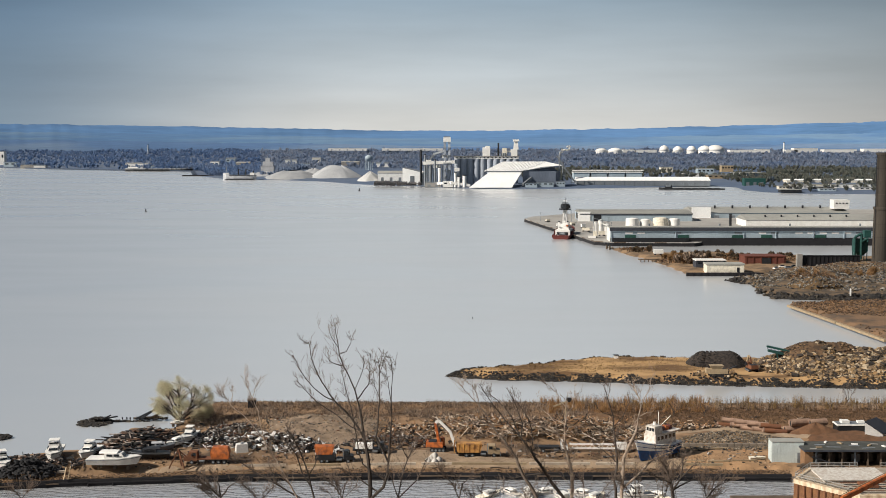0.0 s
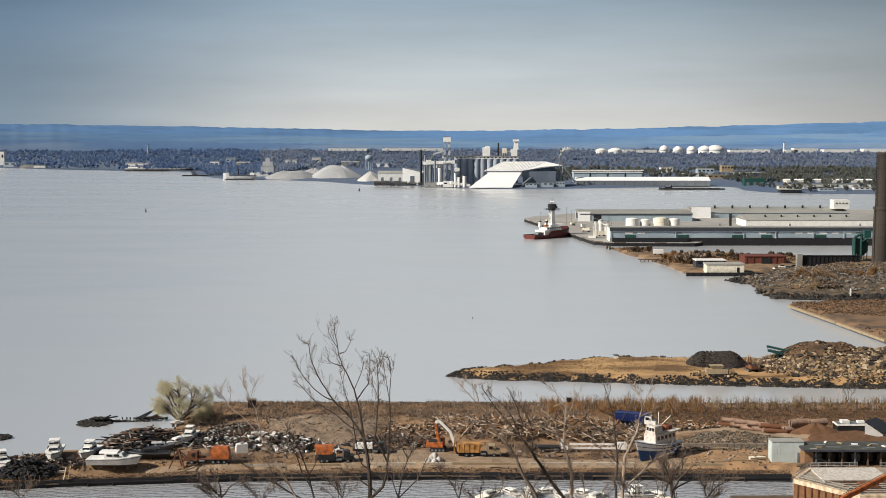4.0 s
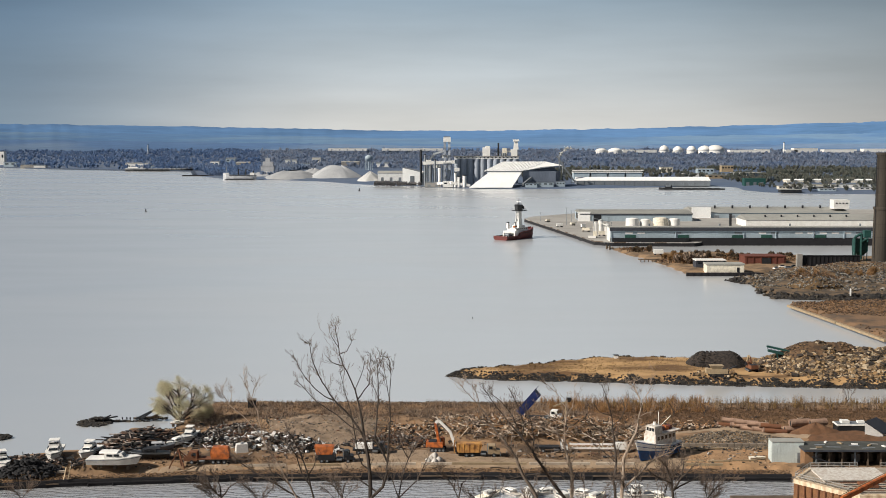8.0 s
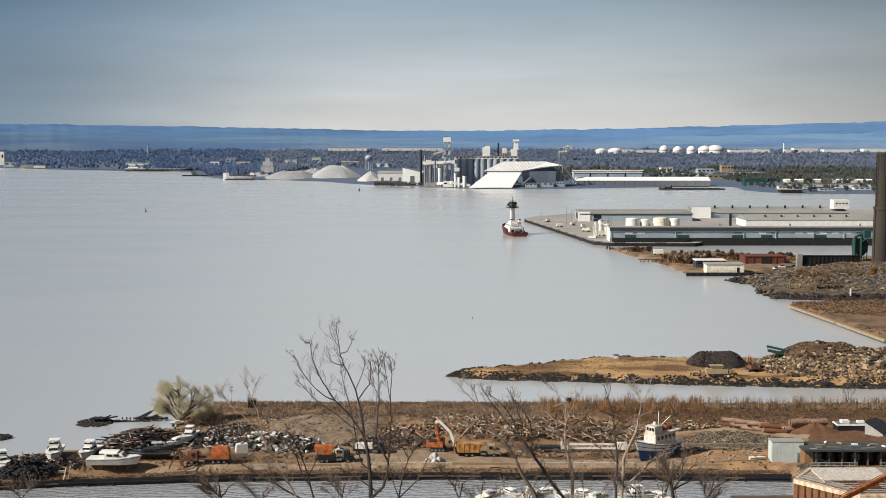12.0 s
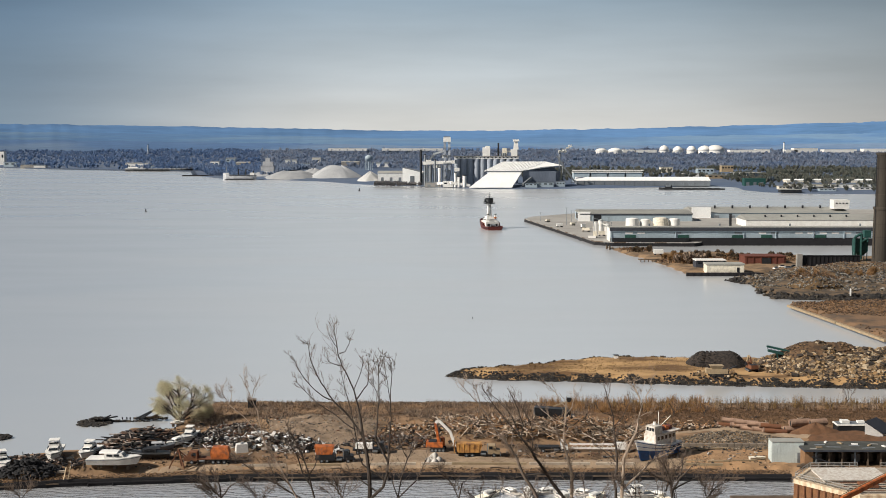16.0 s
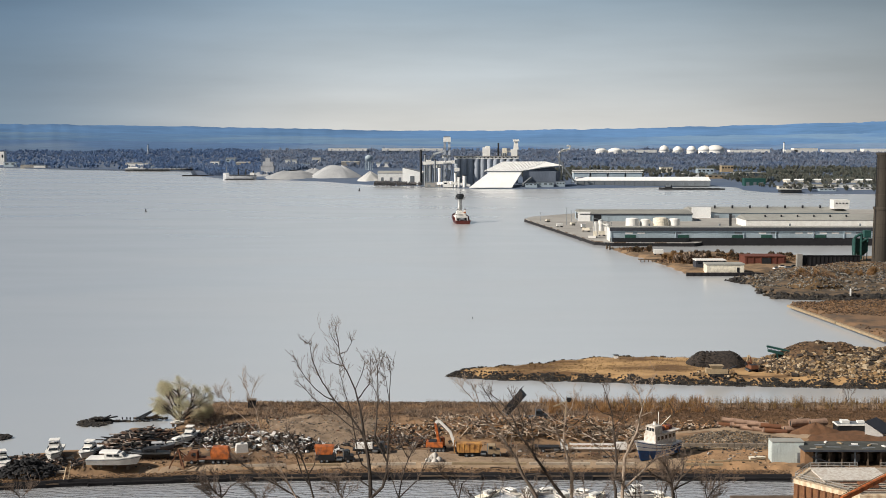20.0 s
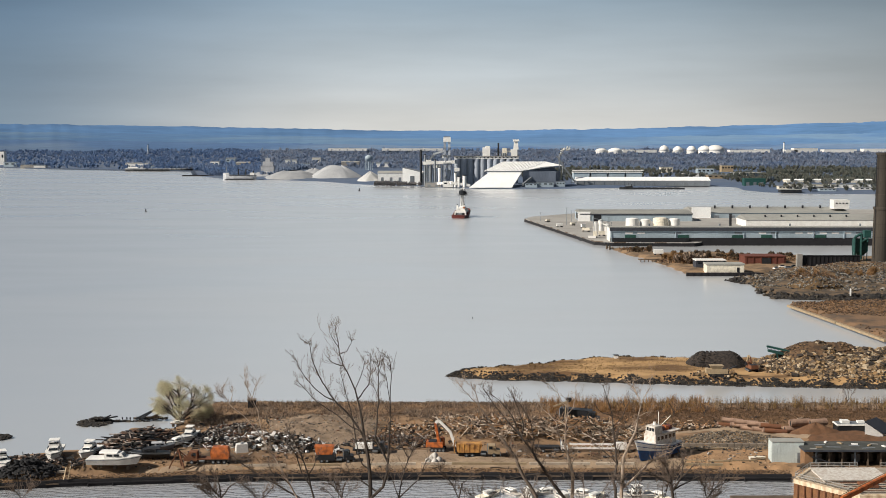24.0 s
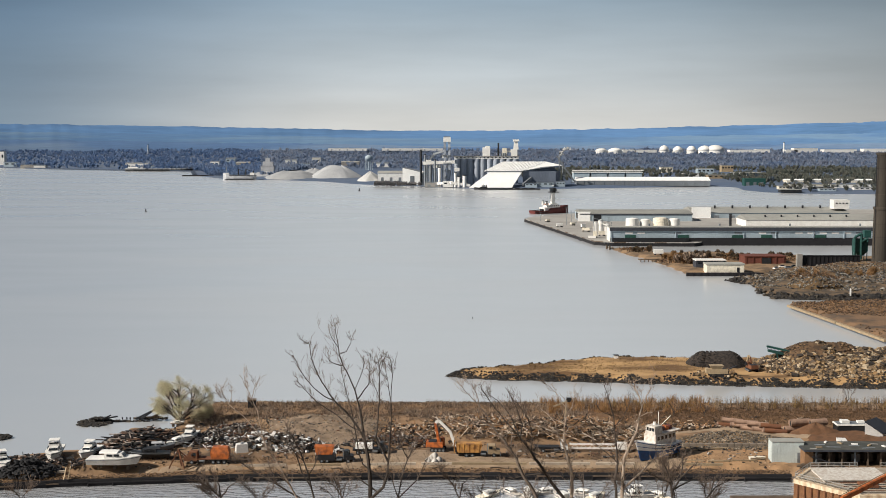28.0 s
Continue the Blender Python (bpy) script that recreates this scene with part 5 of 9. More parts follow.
part("hull", Mesh().loft(hull_rings([-9, -7, 4, 9], lambda x: float(np.interp(x, [-9, -5, 4, 9], [2, 2.6, 2.4, 0.2])), lambda x: -1, lambda x: float(np.interp(x, [-9, 2, 9], [1.4, 1.6, 2.6])))), BLACK, bt)
part("cabin", Mesh().box(-4, 2, -1.6, 1.6, 1.4, 4.0), WHITE, bt)


# ---- brush point, rubble point, great chimney ----
def make_chimney():
    x, y = 268.0, 741.9
    t = thing("factory_chimney", x, y, 1.8, 0, "tall weathered brown concrete chimney with a wider base", "chimney")
    part("lower_shaft", Mesh().tube((0, 0, -1), (0, 0, 34), 5.3, 4.8, 24), STACK, t)
    part("upper_shaft", Mesh().tube((0, 0, 34), (0, 0, 67), 4.2, 3.9, 24), STACK, t)
    part("collar", Mesh().tube((0, 0, 33), (0, 0, 34.6), 5.4, 5.4, 24), STACK, t)
    part("rim", Mesh().tube((0, 0, 66), (0, 0, 67.6), 4.4, 4.4, 24), STACK, t)
    for z in (8, 16, 24, 42, 50, 58):
        r = 5.25 - z * 0.012 if z < 34 else 4.2
        part("iron_band", Mesh().tube((0, 0, z), (0, 0, z + 0.5), r + 0.06, r + 0.05, 24), STACK, t)
    lad = Mesh()
    for i in range(32):
        lad.box(-4.9, -4.7, -2.4, -1.8, 2 + 2 * i, 2.2 + 2 * i)
    lad.box(-4.95, -4.75, -2.5, -2.4, 0, 66).box(-4.95, -4.75, -1.8, -1.7, 0, 66)
    part("ladder", lad, DARK, t)


make_chimney()


def make_green_plant():
    t = thing("green_filter_plant", 260.9, 755.7, 1.8, 0, "dark green dust filter plant with bent ducts", "machine")
    part("hopper", Mesh().box(-4, 4, 0, 6, 6, 14).loft([[(4 * k * sx, 3 + 3 * k * sy, z) for sx, sy in ((-1, -1), (1, -1), (1, 1), (-1, 1))] for z, k in ((2, 0.2), (6, 1.0))]), GREEN, t)
    for sx in (-3.6, 3.6):
        for sy in (0.4, 5.6):
            part("leg", Mesh().bar((sx, sy, -1), (sx, sy, 6), 0.4), GREEN, t)
    for k in range(2):
        d = Mesh()
        px = -4.5 + 4 * k
        d.tube((px, -0.8, 1), (px, -0.8, 15 - 3 * k), 0.8).tube((px, -0.8, 15 - 3 * k), (px + 4, -0.8, 17 - 3 * k), 0.8).tube((px + 4, -0.8, 17 - 3 * k), (px + 4, -0.8, 12), 0.8)
        part("duct", d, GREEN, t)
    part("tower", Mesh().box(2, 6, 1, 5, 14, 19), GREEN, t)
    part("platform", Mesh().box(-5, 6.5, -1, 7, 14, 14.4), STEEL, t)


make_green_plant()
shed = building("cream_shed", 160.7, 688.4, 21.22, 9, 4.6, CREAM, ROOFWHITE, "cream shed with a pale roof by the water", "shed", rise=0.0, base=1.8)
part("side_window", Mesh().box(6.5, 8, -0.1, 0.05, 0, 3.0), DARK, shed)
building("low_dark_shed", 158.4, 715.8, 17.37, 9, 4.0, ROOFDARK, WHITE, "low dark shed with a white roof", "shed", rise=0.0, base=1.8, windows=4)
rb = building("brick_works", 196.5, 738.5, 24.82, 14, 4.2, BRICK, BRICK, "old red brick works building", "building", base=1.8)
part("dark_opening", Mesh().box(-2, 3.5, -0.35, 0.05, 0, 3.6), DARK, rb)
for i in range(6):
    part("pier", Mesh().box(-12 + 4.6 * i, -11.4 + 4.6 * i, -0.3, 0, 0, 4.2), BRICK, rb)
wl = thing("retaining_wall", 224.3, 703.3, 1.8, 0, "dark timber and concrete retaining wall", "wall", kind="structure")
part("face", Mesh().box(-17, 18, 0, 1, -1, 8.0), QUAY, wl)
part("end_pier", Mesh().box(-19, -16, -1.5, 1.5, -1, 9.4), CONCRETE, wl, "pale concrete end pier")
part("cap", Mesh().box(-17, 18, -0.3, 1.3, 8.0, 8.5), QUAY, wl)
for i in range(14):
    part("timber", Mesh().box(-15.6 + 2.4 * i, -15.2 + 2.4 * i, -0.3, 0, -0.5, 7.8), QUAY, wl)
for px, py in ((1075, 441), (1080, 442)):
    D = 78 * 2154 / (py - 245)
    b = thing("mooring_dolphin", (px - 784) / 2154 * D, D, 0, 0, "dark timber mooring dolphin", "mooring", "mooring dolphins")
    for k in range(3):
        part("pile", Mesh().tube((math.cos(k * 2.1) * 0.8, math.sin(k * 2.1) * 0.8, -2), (0, 0, 4.2), 0.4, 0.35, 8), WOOD, b)
    part("cap", Mesh().box(-1.6, 1.6, -1, 1, 3.6, 4.6), DARK, b)
dk = thing("timber_dock", 131.0, 767.2, 0, 0, "dark timber landing stage", "dock", kind="structure")
part("deck", Mesh().box(-7, 7, -2, 2.5, 1.2, 1.8), WOOD, dk)
for i in range(6):
    part("pile", Mesh().tube((-6 + 2.4 * i, -2, -2), (-6 + 2.4 * i, -2, 2.2), 0.25), WOOD, dk)
trailer(139.8, 786.6, 6, 3, 3.6, 0, WHITE, "white box trailer on the brushy point")
qw = thing("point_quay", 159.2, 687.2, 0, 0, "low dark sheet-pile edge", "quay", kind="structure")
for i in range(22):
    part("sheet_pile", Mesh().box(-21 + 2 * i, -19.15 + 2 * i, -0.6 - 0.3 * (i % 2), 0.6, -3, 2.0), QUAY, qw)


def stones(name, spots, r, material, label, seed, squash=0.75):
    m = Mesh()
    rng = random.Random(seed)
    for x, y, z in spots:
        m.lump((x, y, z), r * rng.uniform(0.5, 1.5), rng, squash)
    return solid(name, m, material, label, "stones", "stuff")


def along(a, b, n, spread, seed, hf, lift=0.2):
    r = np.random.RandomState(seed)
    f = r.random_sample(n)
    X = a[0] + (b[0] - a[0]) * f + r.normal(0, spread, n)
    Y = a[1] + (b[1] - a[1]) * f + r.normal(0, spread, n)
    Z = hf.field(X, Y)
    return [(x, y, max(z, -0.2) + lift) for x, y, z in zip(X, Y, Z) if z > -1.0]


def over(cx, cy, rx, ry, n, seed, hf, lift=0.3, floor=0.3):
    r = np.random.RandomState(seed)
    a, q = r.uniform(0, 6.283, n), np.sqrt(r.random_sample(n))
    X, Y = cx + rx * q * np.cos(a), cy + ry * q * np.sin(a)
    Z = hf.field(X, Y)
    return [(x, y, z + lift) for x, y, z in zip(X, Y, Z) if z > floor]


rub = along((157.3, 665.1), (161.0, 585.2), 240, 2.5, 1, RUBBLE_H) + along((162.2, 589.4), (182.4, 585.2), 260, 1.6, 2, RUBBLE_H) + along((182.4, 585.2), (233.6, 583.2), 620, 1.8, 34, RUBBLE_H)
stones("shore_stones", rub, 1.2, ROCKS, "dark stones along the rubble point", 5)
def patchy(spots, size, cut):
    """Keeps the spots that fall on patches of the uneven field."""
    return [q for q in spots if float(rough(q[0], q[1], size)) > cut]


GREYSTONE = island_mat("grey_broken_stone", [(0.125, 0.115, 0.100), (0.060, 0.057, 0.055), (0.20, 0.185, 0.165), (0.022, 0.022, 0.023), (0.165, 0.118, 0.066), (0.085, 0.080, 0.078), (0.27, 0.25, 0.22), (0.040, 0.032, 0.022), (0.13, 0.085, 0.045)], 0.95)
HEAPSTONE = island_mat("brown_grey_stone", [(0.165, 0.125, 0.085), (0.090, 0.074, 0.058), (0.23, 0.19, 0.145), (0.030, 0.027, 0.025), (0.21, 0.14, 0.075), (0.125, 0.10, 0.075)], 0.95)
stones("rubble_heaps", patchy(over(219.9, 657.2, 64, 54, 11000, 3, RUBBLE_H, 0.12), 26.0, -0.3), 0.5, GREYSTONE, "broken concrete and stone heaped over the point", 6)
stones("big_rubble", patchy(over(210.7, 657.2, 70, 50, 420, 31, RUBBLE_H, 0.2), 17.0, 0.1), 1.05, GREYSTONE, "large broken slabs among the rubble", 32, 0.6)


def brush(name, spots, h, w, material, label, seed, blades=5, lean=0.35):
    """Tufts of thin upright stalks."""
    rng = np.random.RandomState(seed)
    P = np.repeat(np.array(spots), blades, 0)
    n = len(P)
    hh = h * rng.uniform(0.5, 1.3, n)
    off = rng.normal(size=(n, 2)) * w * 2.5
    a = rng.uniform(0, 3.14, n)
    base = P + np.c_[off, np.zeros(n)]
    side = np.c_[np.cos(a), np.sin(a), np.zeros(n)] * (w * rng.uniform(0.5, 1.5, n))[:, None]
    tip = base + np.c_[rng.normal(size=(n, 2)) * lean * hh[:, None] * 0.6, hh]
    V = np.stack([base - side - [0, 0, 0.3], base + side - [0, 0, 0.3], tip], 1).reshape(-1, 3)
    me = bpy.data.meshes.new(name)
    me.from_pydata(V.tolist(), [], np.arange(3 * n).reshape(-1, 3).tolist())
    me.materials.append(material)
    return tagged(new(name, me), label, "brush", kind="stuff")


def flat_h(z):
    def at(x, y):
        return z

    at.field = lambda X, Y: np.full(X.shape, z)
    return at


brush("point_brush", over(147.9, 752.6, 14, 16, 160, 11, flat_h(1.8)) + over(173.6, 773.6, 34, 16, 500, 12, flat_h(2.4)) + over(214.9, 766.4, 14, 16, 160, 13, flat_h(2.2)) + over(132.2, 831.5, 12, 14, 120, 14, flat_h(1.6)), 1.3, 0.22, BRUSH, "dry orange-brown brush on the point", 7, 7, 0.5)
brush("point_brush", over(195.4, 552.0, 40, 26, 900, 15, EARTH_H, 0.0) + over(171.3, 557.6, 14, 12, 200, 16, EARTH_H, 0.0), 0.7, 0.2, BRUSH, "short dry grass on the low point", 8, 4, 0.8)
for i, (a, b) in enumerate((((158.4, 553.6), (163.8, 502.0)), ((163.8, 500.5), (168.0, 456.5)))):
    ed = solid("timber_edge", Mesh().bar((a[0], a[1], 1.5), (b[0], b[1], 1.5), 1.5, 1.0), TAN, "long pale timber edge of the low point", "edging", "structure")
woods("point_bushes", [(x, y, 2.0) for x, y, z in over(171.9, 777.2, 26, 14, 40, 71, flat_h(2.0)) + over(186.7, 766.4, 5, 6, 7, 74, flat_h(2.0)) + over(216.2, 773.6, 9, 8, 14, 72, flat_h(2.0)) + over(134.1, 819.3, 7, 8, 8, 75, flat_h(2.0)) + over(242.5, 735.9, 22, 12, 14, 73, flat_h(3.0))], island_mat("bare_bushes", [(0.0595, 0.0425, 0.0298), (0.085, 0.0595, 0.034), (0.0425, 0.034, 0.0255), (0.119, 0.0765, 0.0382)], 0.95), "dark leafless bushes on the point", (3.0, 5.5), 300, 0.035)
woods("orange_bushes", [(x, y, 2.0) for x, y, z in over(143.9, 759.4, 7, 12, 15, 76, flat_h(2.0)) + over(177.2, 773.6, 16, 8, 4, 77, flat_h(2.0)) + over(229.4, 665.1, 9, 12, 9, 78, flat_h(4.0)) + over(202.3, 665.1, 9, 8, 5, 79, flat_h(4.0))], island_mat("orange_brown_bushes", [(0.255, 0.136, 0.051), (0.204, 0.111, 0.0467), (0.306, 0.178, 0.0765), (0.153, 0.0892, 0.0467)], 0.95), "dry orange-brown bushes on the point", (3.5, 6.5), 320, 0.03)
woods("grey_bushes", [(x, y, 2.0) for x, y, z in over(151.8, 742.5, 9, 10, 14, 80, flat_h(2.0))], SHRUB, "grey leafless bushes by the sheds", (5, 8), 170, 0.05)
for k, (px, py) in enumerate(((1388, 474), (1398, 476), (1408, 474), (1376, 477))):
    D = 76 * 2154 / (py - 245)
    cr = thing("parked_car", (px - 784) / 2154 * D, D, 2.0, 15 * k, "small parked car on the point", "car", "parked cars")
    part("body", Mesh().box(-2.1, 2.1, -0.85, 0.85, 0.35, 0.95, 0.06), (WHITE, STEEL, DARK, WHITE, BRICK)[k], cr)
    part("cabin", Mesh().box(-1.2, 1.0, -0.75, 0.75, 0.95, 1.5, 0.18), GLASS, cr)
    for q in (-1.3, 1.3):
        for sd in (-1, 1):
            part("wheel", Mesh().tube((q, sd * 0.8 - 0.1, 0.33), (q, sd * 0.8 + 0.1, 0.33), 0.33, 0.33, 10), TYRE, cr)
stones("point_litter", over(198.0, 545.0, 40, 26, 2600, 17, EARTH_H, 0.1) + along((168.0, 494.0), (177.0, 430.0), 300, 2.5, 18, EARTH_H, 0.1), 0.5, SOD, "reddish clods and leaf litter on the low point", 19, 0.4)
mk = thing("marker_post", 197.4, 585.2, 1.5, 0, "slim white marker post", "post")
part("post", Mesh().box(-0.3, 0.3, -0.3, 0.3, -1, 4.0), WHITE, mk)

OCHRE_SPOIL = mat("pale_ochre_spoil", (0.21, 0.135, 0.07), 0.95, col2=(0.085, 0.058, 0.036), scale=0.3, fine=2, bump=0.9, amount=0.9)
heap("spoil_mound", 207.0, 672.0, 15, 11, 3.4, OCHRE_SPOIL, "pale ochre spoil heap among the rubble", 3.6, 1.4, 43, 3.0)
heap("spoil_mound", 236.0, 690.0, 17, 12, 3.4, OCHRE_SPOIL, "pale ochre spoil heap beside the chimney", 4.2, 1.4, 44, 5.0)
heap("spoil_mound", 191.3, 622.1, 12, 9, 4.6, mat("ochre_spoil", (0.15, 0.0938, 0.045), 0.95, col2=(0.0638, 0.0413, 0.024), scale=0.25, fine=2, bump=0.8, amount=0.9), "ochre-brown spoil mound among the rubble", 2.6, 1.5, 41, 2.0)
def on_heap(x, y, rx, ry, h, base, k, n, seed, ridge_len=0.0):
    """Spots strewn over a heap's surface."""
    r = np.random.RandomState(seed)
    a, f = r.uniform(0, 6.283, n), np.sqrt(r.random_sample(n))
    side = ridge_len * np.sign(np.cos(a)) * np.minimum(1, np.abs(np.cos(a)) * 3)
    return list(zip(x + rx * f * np.cos(a) + side, y + ry * f * np.sin(a), base + h * (1 - f ** k) + 0.02))


stones("rubble_heaps", on_heap(207.0, 672.0, 15, 11, 3.4, 3.6, 1.4, 900, 84, 3.0) + on_heap(236.0, 690.0, 17, 12, 3.4, 4.2, 1.4, 1000, 85, 5.0) + on_heap(191.3, 622.1, 12, 9, 4.6, 2.6, 1.5, 500, 86, 2.0), 0.55, GREYSTONE, "broken stone strewn over the spoil heaps", 87)
brush("point_brush", on_heap(207.0, 672.0, 15, 11, 3.4, 3.6, 1.4, 260, 88, 3.0) + on_heap(236.0, 690.0, 17, 12, 3.4, 4.2, 1.4, 300, 89, 5.0), 1.2, 0.12, BRUSH, "dry brown weeds on the spoil heaps", 90, 5, 0.7)
brush("point_brush", over(198.2, 644.5, 15, 10, 500, 82, RUBBLE_H, 0.6), 1.0, 0.12, BRUSH, "dry brown grass on the spoil mound", 83, 5, 0.7)


# ---- the jetty ----
DARKEARTH = mat("dark_wet_earth", (0.045, 0.034, 0.028), 0.95, col2=(0.012, 0.0105, 0.0105), scale=1.1, fine=3.5, bump=1.0, amount=0.95)
near = [(2.0, 395.3), (12.1, 390.6), (32.1, 387.8), (53.7, 385.0), (83.7, 381.4), (109.7, 377.9), (144.3, 375.3)]
back = [(2.4, 397.2), (16.3, 404.1), (34.0, 411.2), (48.4, 418.5), (60.7, 421.8), (82.5, 421.8)]
sp = []
for i, (a, b) in enumerate(zip(near, near[1:])):
    sp += along(a, b, int(math.hypot(b[0] - a[0], b[1] - a[1]) * 60), 1.2, 20 + i, JETTY_H, 0.05)
for i, (a, b) in enumerate(zip(back, back[1:])):
    sp += along(a, b, int(math.hypot(b[0] - a[0], b[1] - a[1]) * 70), 1.0, 40 + i, JETTY_H, 0.2)
stones("armour_stones", sp, 0.34, ROCKS, "dark armour stones edging the jetty", 9)
stones("concrete_heap", patchy(over(126.6, 402.1, 22, 22, 6500, 51, JETTY_H, 0.12, 1.0) + over(142.7, 401.1, 30, 24, 7500, 52, JETTY_H, 0.12, 1.0), 15.0, -0.75), 0.46, BROKEN, "big heap of broken concrete on the jetty", 10)
stones("concrete_slabs", over(126.6, 396.0, 24, 14, 420, 56, JETTY_H, 0.25, 1.0) + over(146.0, 397.0, 28, 18, 500, 57, JETTY_H, 0.25, 1.0), 0.95, BROKEN, "large broken concrete slabs on the heap", 58, 0.55)
stones("rock_scatter", over(87.8, 388.0, 8, 6, 60, 53, JETTY_H, 0.3), 0.7, BROKEN, "loose pale rubble on the jetty", 12)
heap("earth_mound", 127.0, 401.5, 9.5, 8, 3.8, mat("brown_spoil_earth", (0.125, 0.075, 0.040), 0.95, col2=(0.05, 0.032, 0.02), scale=0.5, fine=2.5, bump=0.9, amount=0.9), "brown earth tipped over the concrete heap", 6.5, 1.5, 8, 5.0)
heap("earth_mound", 92.6, 406.8, 6.0, 8, 4.3, DARKEARTH, "dark earth heap on the jetty", 1.8, 2.0, 6, 4.0)
stones("mound_clods", on_heap(92.6, 406.8, 6.0, 8, 4.3, 1.8, 2.0, 700, 91, 4.0), 0.3, island_mat("dark_clods", [(0.035, 0.027, 0.023), (0.015, 0.013, 0.012), (0.06, 0.046, 0.037), (0.022, 0.018, 0.016)], 0.95), "dark clods on the earth heap", 92)
stones("mound_clods", on_heap(127.0, 401.5, 9.5, 8, 3.8, 6.5, 1.5, 700, 93, 5.0), 0.34, island_mat("brown_clods", [(0.13, 0.078, 0.042), (0.06, 0.038, 0.024), (0.18, 0.112, 0.06), (0.03, 0.021, 0.016)], 0.95), "brown clods and stones on the tipped earth", 94)
brush("jetty_grass", over(60.4, 406.1, 60, 14, 1500, 54, JETTY_H, 0.0, 1.4) + over(31.2, 399.1, 30, 8, 400, 55, JETTY_H, 0.0, 1.2), 0.4, 0.10, REED, "short ochre grass on the jetty", 13, 4, 0.8)


def make_excavator(name, x, y, z, rz, s, boom, paint, arm_paint, label, bucket=True):
    """Tracked excavator; boom: points (x, z) of the arm's joints ahead of the cab."""
    t = thing(name, x, y, z, rz, label, "excavator")
    for sy in (-1, 1):
        tr = part("track", Mesh().loft([[(px * s, (sy * 1.25 + dy) * s, pz * s) for px, pz in ((-1.9, 0.45), (-1.6, 0.0), (1.6, 0.0), (1.9, 0.45), (1.6, 0.9), (-1.6, 0.9))] for dy in (-0.3, 0.3)]), TYRE, t)
        for k in range(4):
            part("roller", Mesh().tube(((-1.3 + 0.87 * k) * s, (sy * 1.25 - 0.33) * s, 0.45 * s), ((-1.3 + 0.87 * k) * s, (sy * 1.25 + 0.33) * s, 0.45 * s), 0.28 * s), STEEL, tr)
    part("slew_ring", Mesh().tube((0, 0, 0.8 * s), (0, 0, 1.15 * s), 0.8 * s, 0.8 * s, 14), DARK, t)
    part("house", Mesh().box(-2.3 * s, 1.2 * s, -1.35 * s, 1.35 * s, 1.1 * s, 2.2 * s, 0.1 * s), paint, t)
    part("counterweight", Mesh().box(-2.8 * s, -2.2 * s, -1.3 * s, 1.3 * s, 1.1 * s, 2.3 * s, 0.12 * s), paint, t)
    cab = part("cab", Mesh().box(0.0, 1.5 * s, 0.35 * s, 1.35 * s, 1.15 * s, 3.0 * s, 0.08 * s), paint, t)
    part("cab_glass", Mesh().box(1.42 * s, 1.52 * s, 0.45 * s, 1.25 * s, 1.7 * s, 2.85 * s), GLASS, cab)
    part("side_glass", Mesh().box(0.2 * s, 1.3 * s, 1.3 * s, 1.38 * s, 1.8 * s, 2.8 * s), GLASS, cab)
    part("engine_cover", Mesh().box(-2.1 * s, -0.3 * s, -1.0 * s, 1.0 * s, 2.2 * s, 2.5 * s, 0.1 * s), DARK, t)
    pts = [(px * s, pz * s) for px, pz in boom]
    names = ["boom", "boom", "stick"]
    for i, ((ax, az), (bx, bz)) in enumerate(zip(pts, pts[1:])):
        part(names[min(i, 2)], Mesh().bar((ax, -0.2 * s, az), (bx, -0.2 * s, bz), 0.42 * s, 0.62 * s), paint if i == 0 else arm_paint, t)
    part("ram", Mesh().tube((pts[0][0] + 0.5 * s, -0.2 * s, pts[0][1]), ((pts[1][0] + pts[2][0]) / 2, -0.2 * s, (pts[1][1] + pts[2][1]) / 2 - 0.3 * s), 0.12 * s), STEEL, t)
    if bucket:
        bx, bz = pts[-1]
        part("bucket", Mesh().loft([[(bx + px * s, (-0.2 + dy) * s, bz + pz * s) for px, pz in ((-0.2, 0.3), (0.5, 0.1), (0.6, -0.5), (0.0, -0.9), (-0.7, -0.7), (-0.5, -0.3))] for dy in (-0.6, 0.6)]), DARK, t)
    return t


make_excavator("excavator", 101.1, 393.7, 2.0, 100, 1.0, [(0.6, 1.8), (1.6, 4.2), (3.0, 4.6), (4.0, 2.0)], RUST, TAN, "small rusty tan excavator on the jetty")


def make_screener():
    t = thing("screening_plant", 88.6, 385.2, 2.0, 0, "tan crawler screening plant beside pale rubble", "machine")
    for sy in (-1, 1):
        part("track", Mesh().box(-3.2, 3.0, sy * 1.2 - 0.25, sy * 1.2 + 0.25, 0, 0.9, 0.1), TYRE, t)
    part("body", Mesh().box(-3.4, 2.6, -1.3, 1.3, 0.9, 2.4, 0.1), TAN, t)
    part("hopper", Mesh().loft([[(-1 + 2.0 * k * sx, 1.3 * k * sy, z) for sx, sy in ((-1, -1), (1, -1), (1, 1), (-1, 1))] for z, k in ((2.3, 0.7), (3.6, 1.1))]), TAN, t)
    part("belt", Mesh().bar((1.5, 0, 1.6), (5.5, 0, 3.4), 0.8, 0.2), DARK, t)
    part("engine_box", Mesh().box(-4.4, -3.2, -1.1, 1.1, 1.0, 2.6, 0.08), TAN, t)


make_screener()


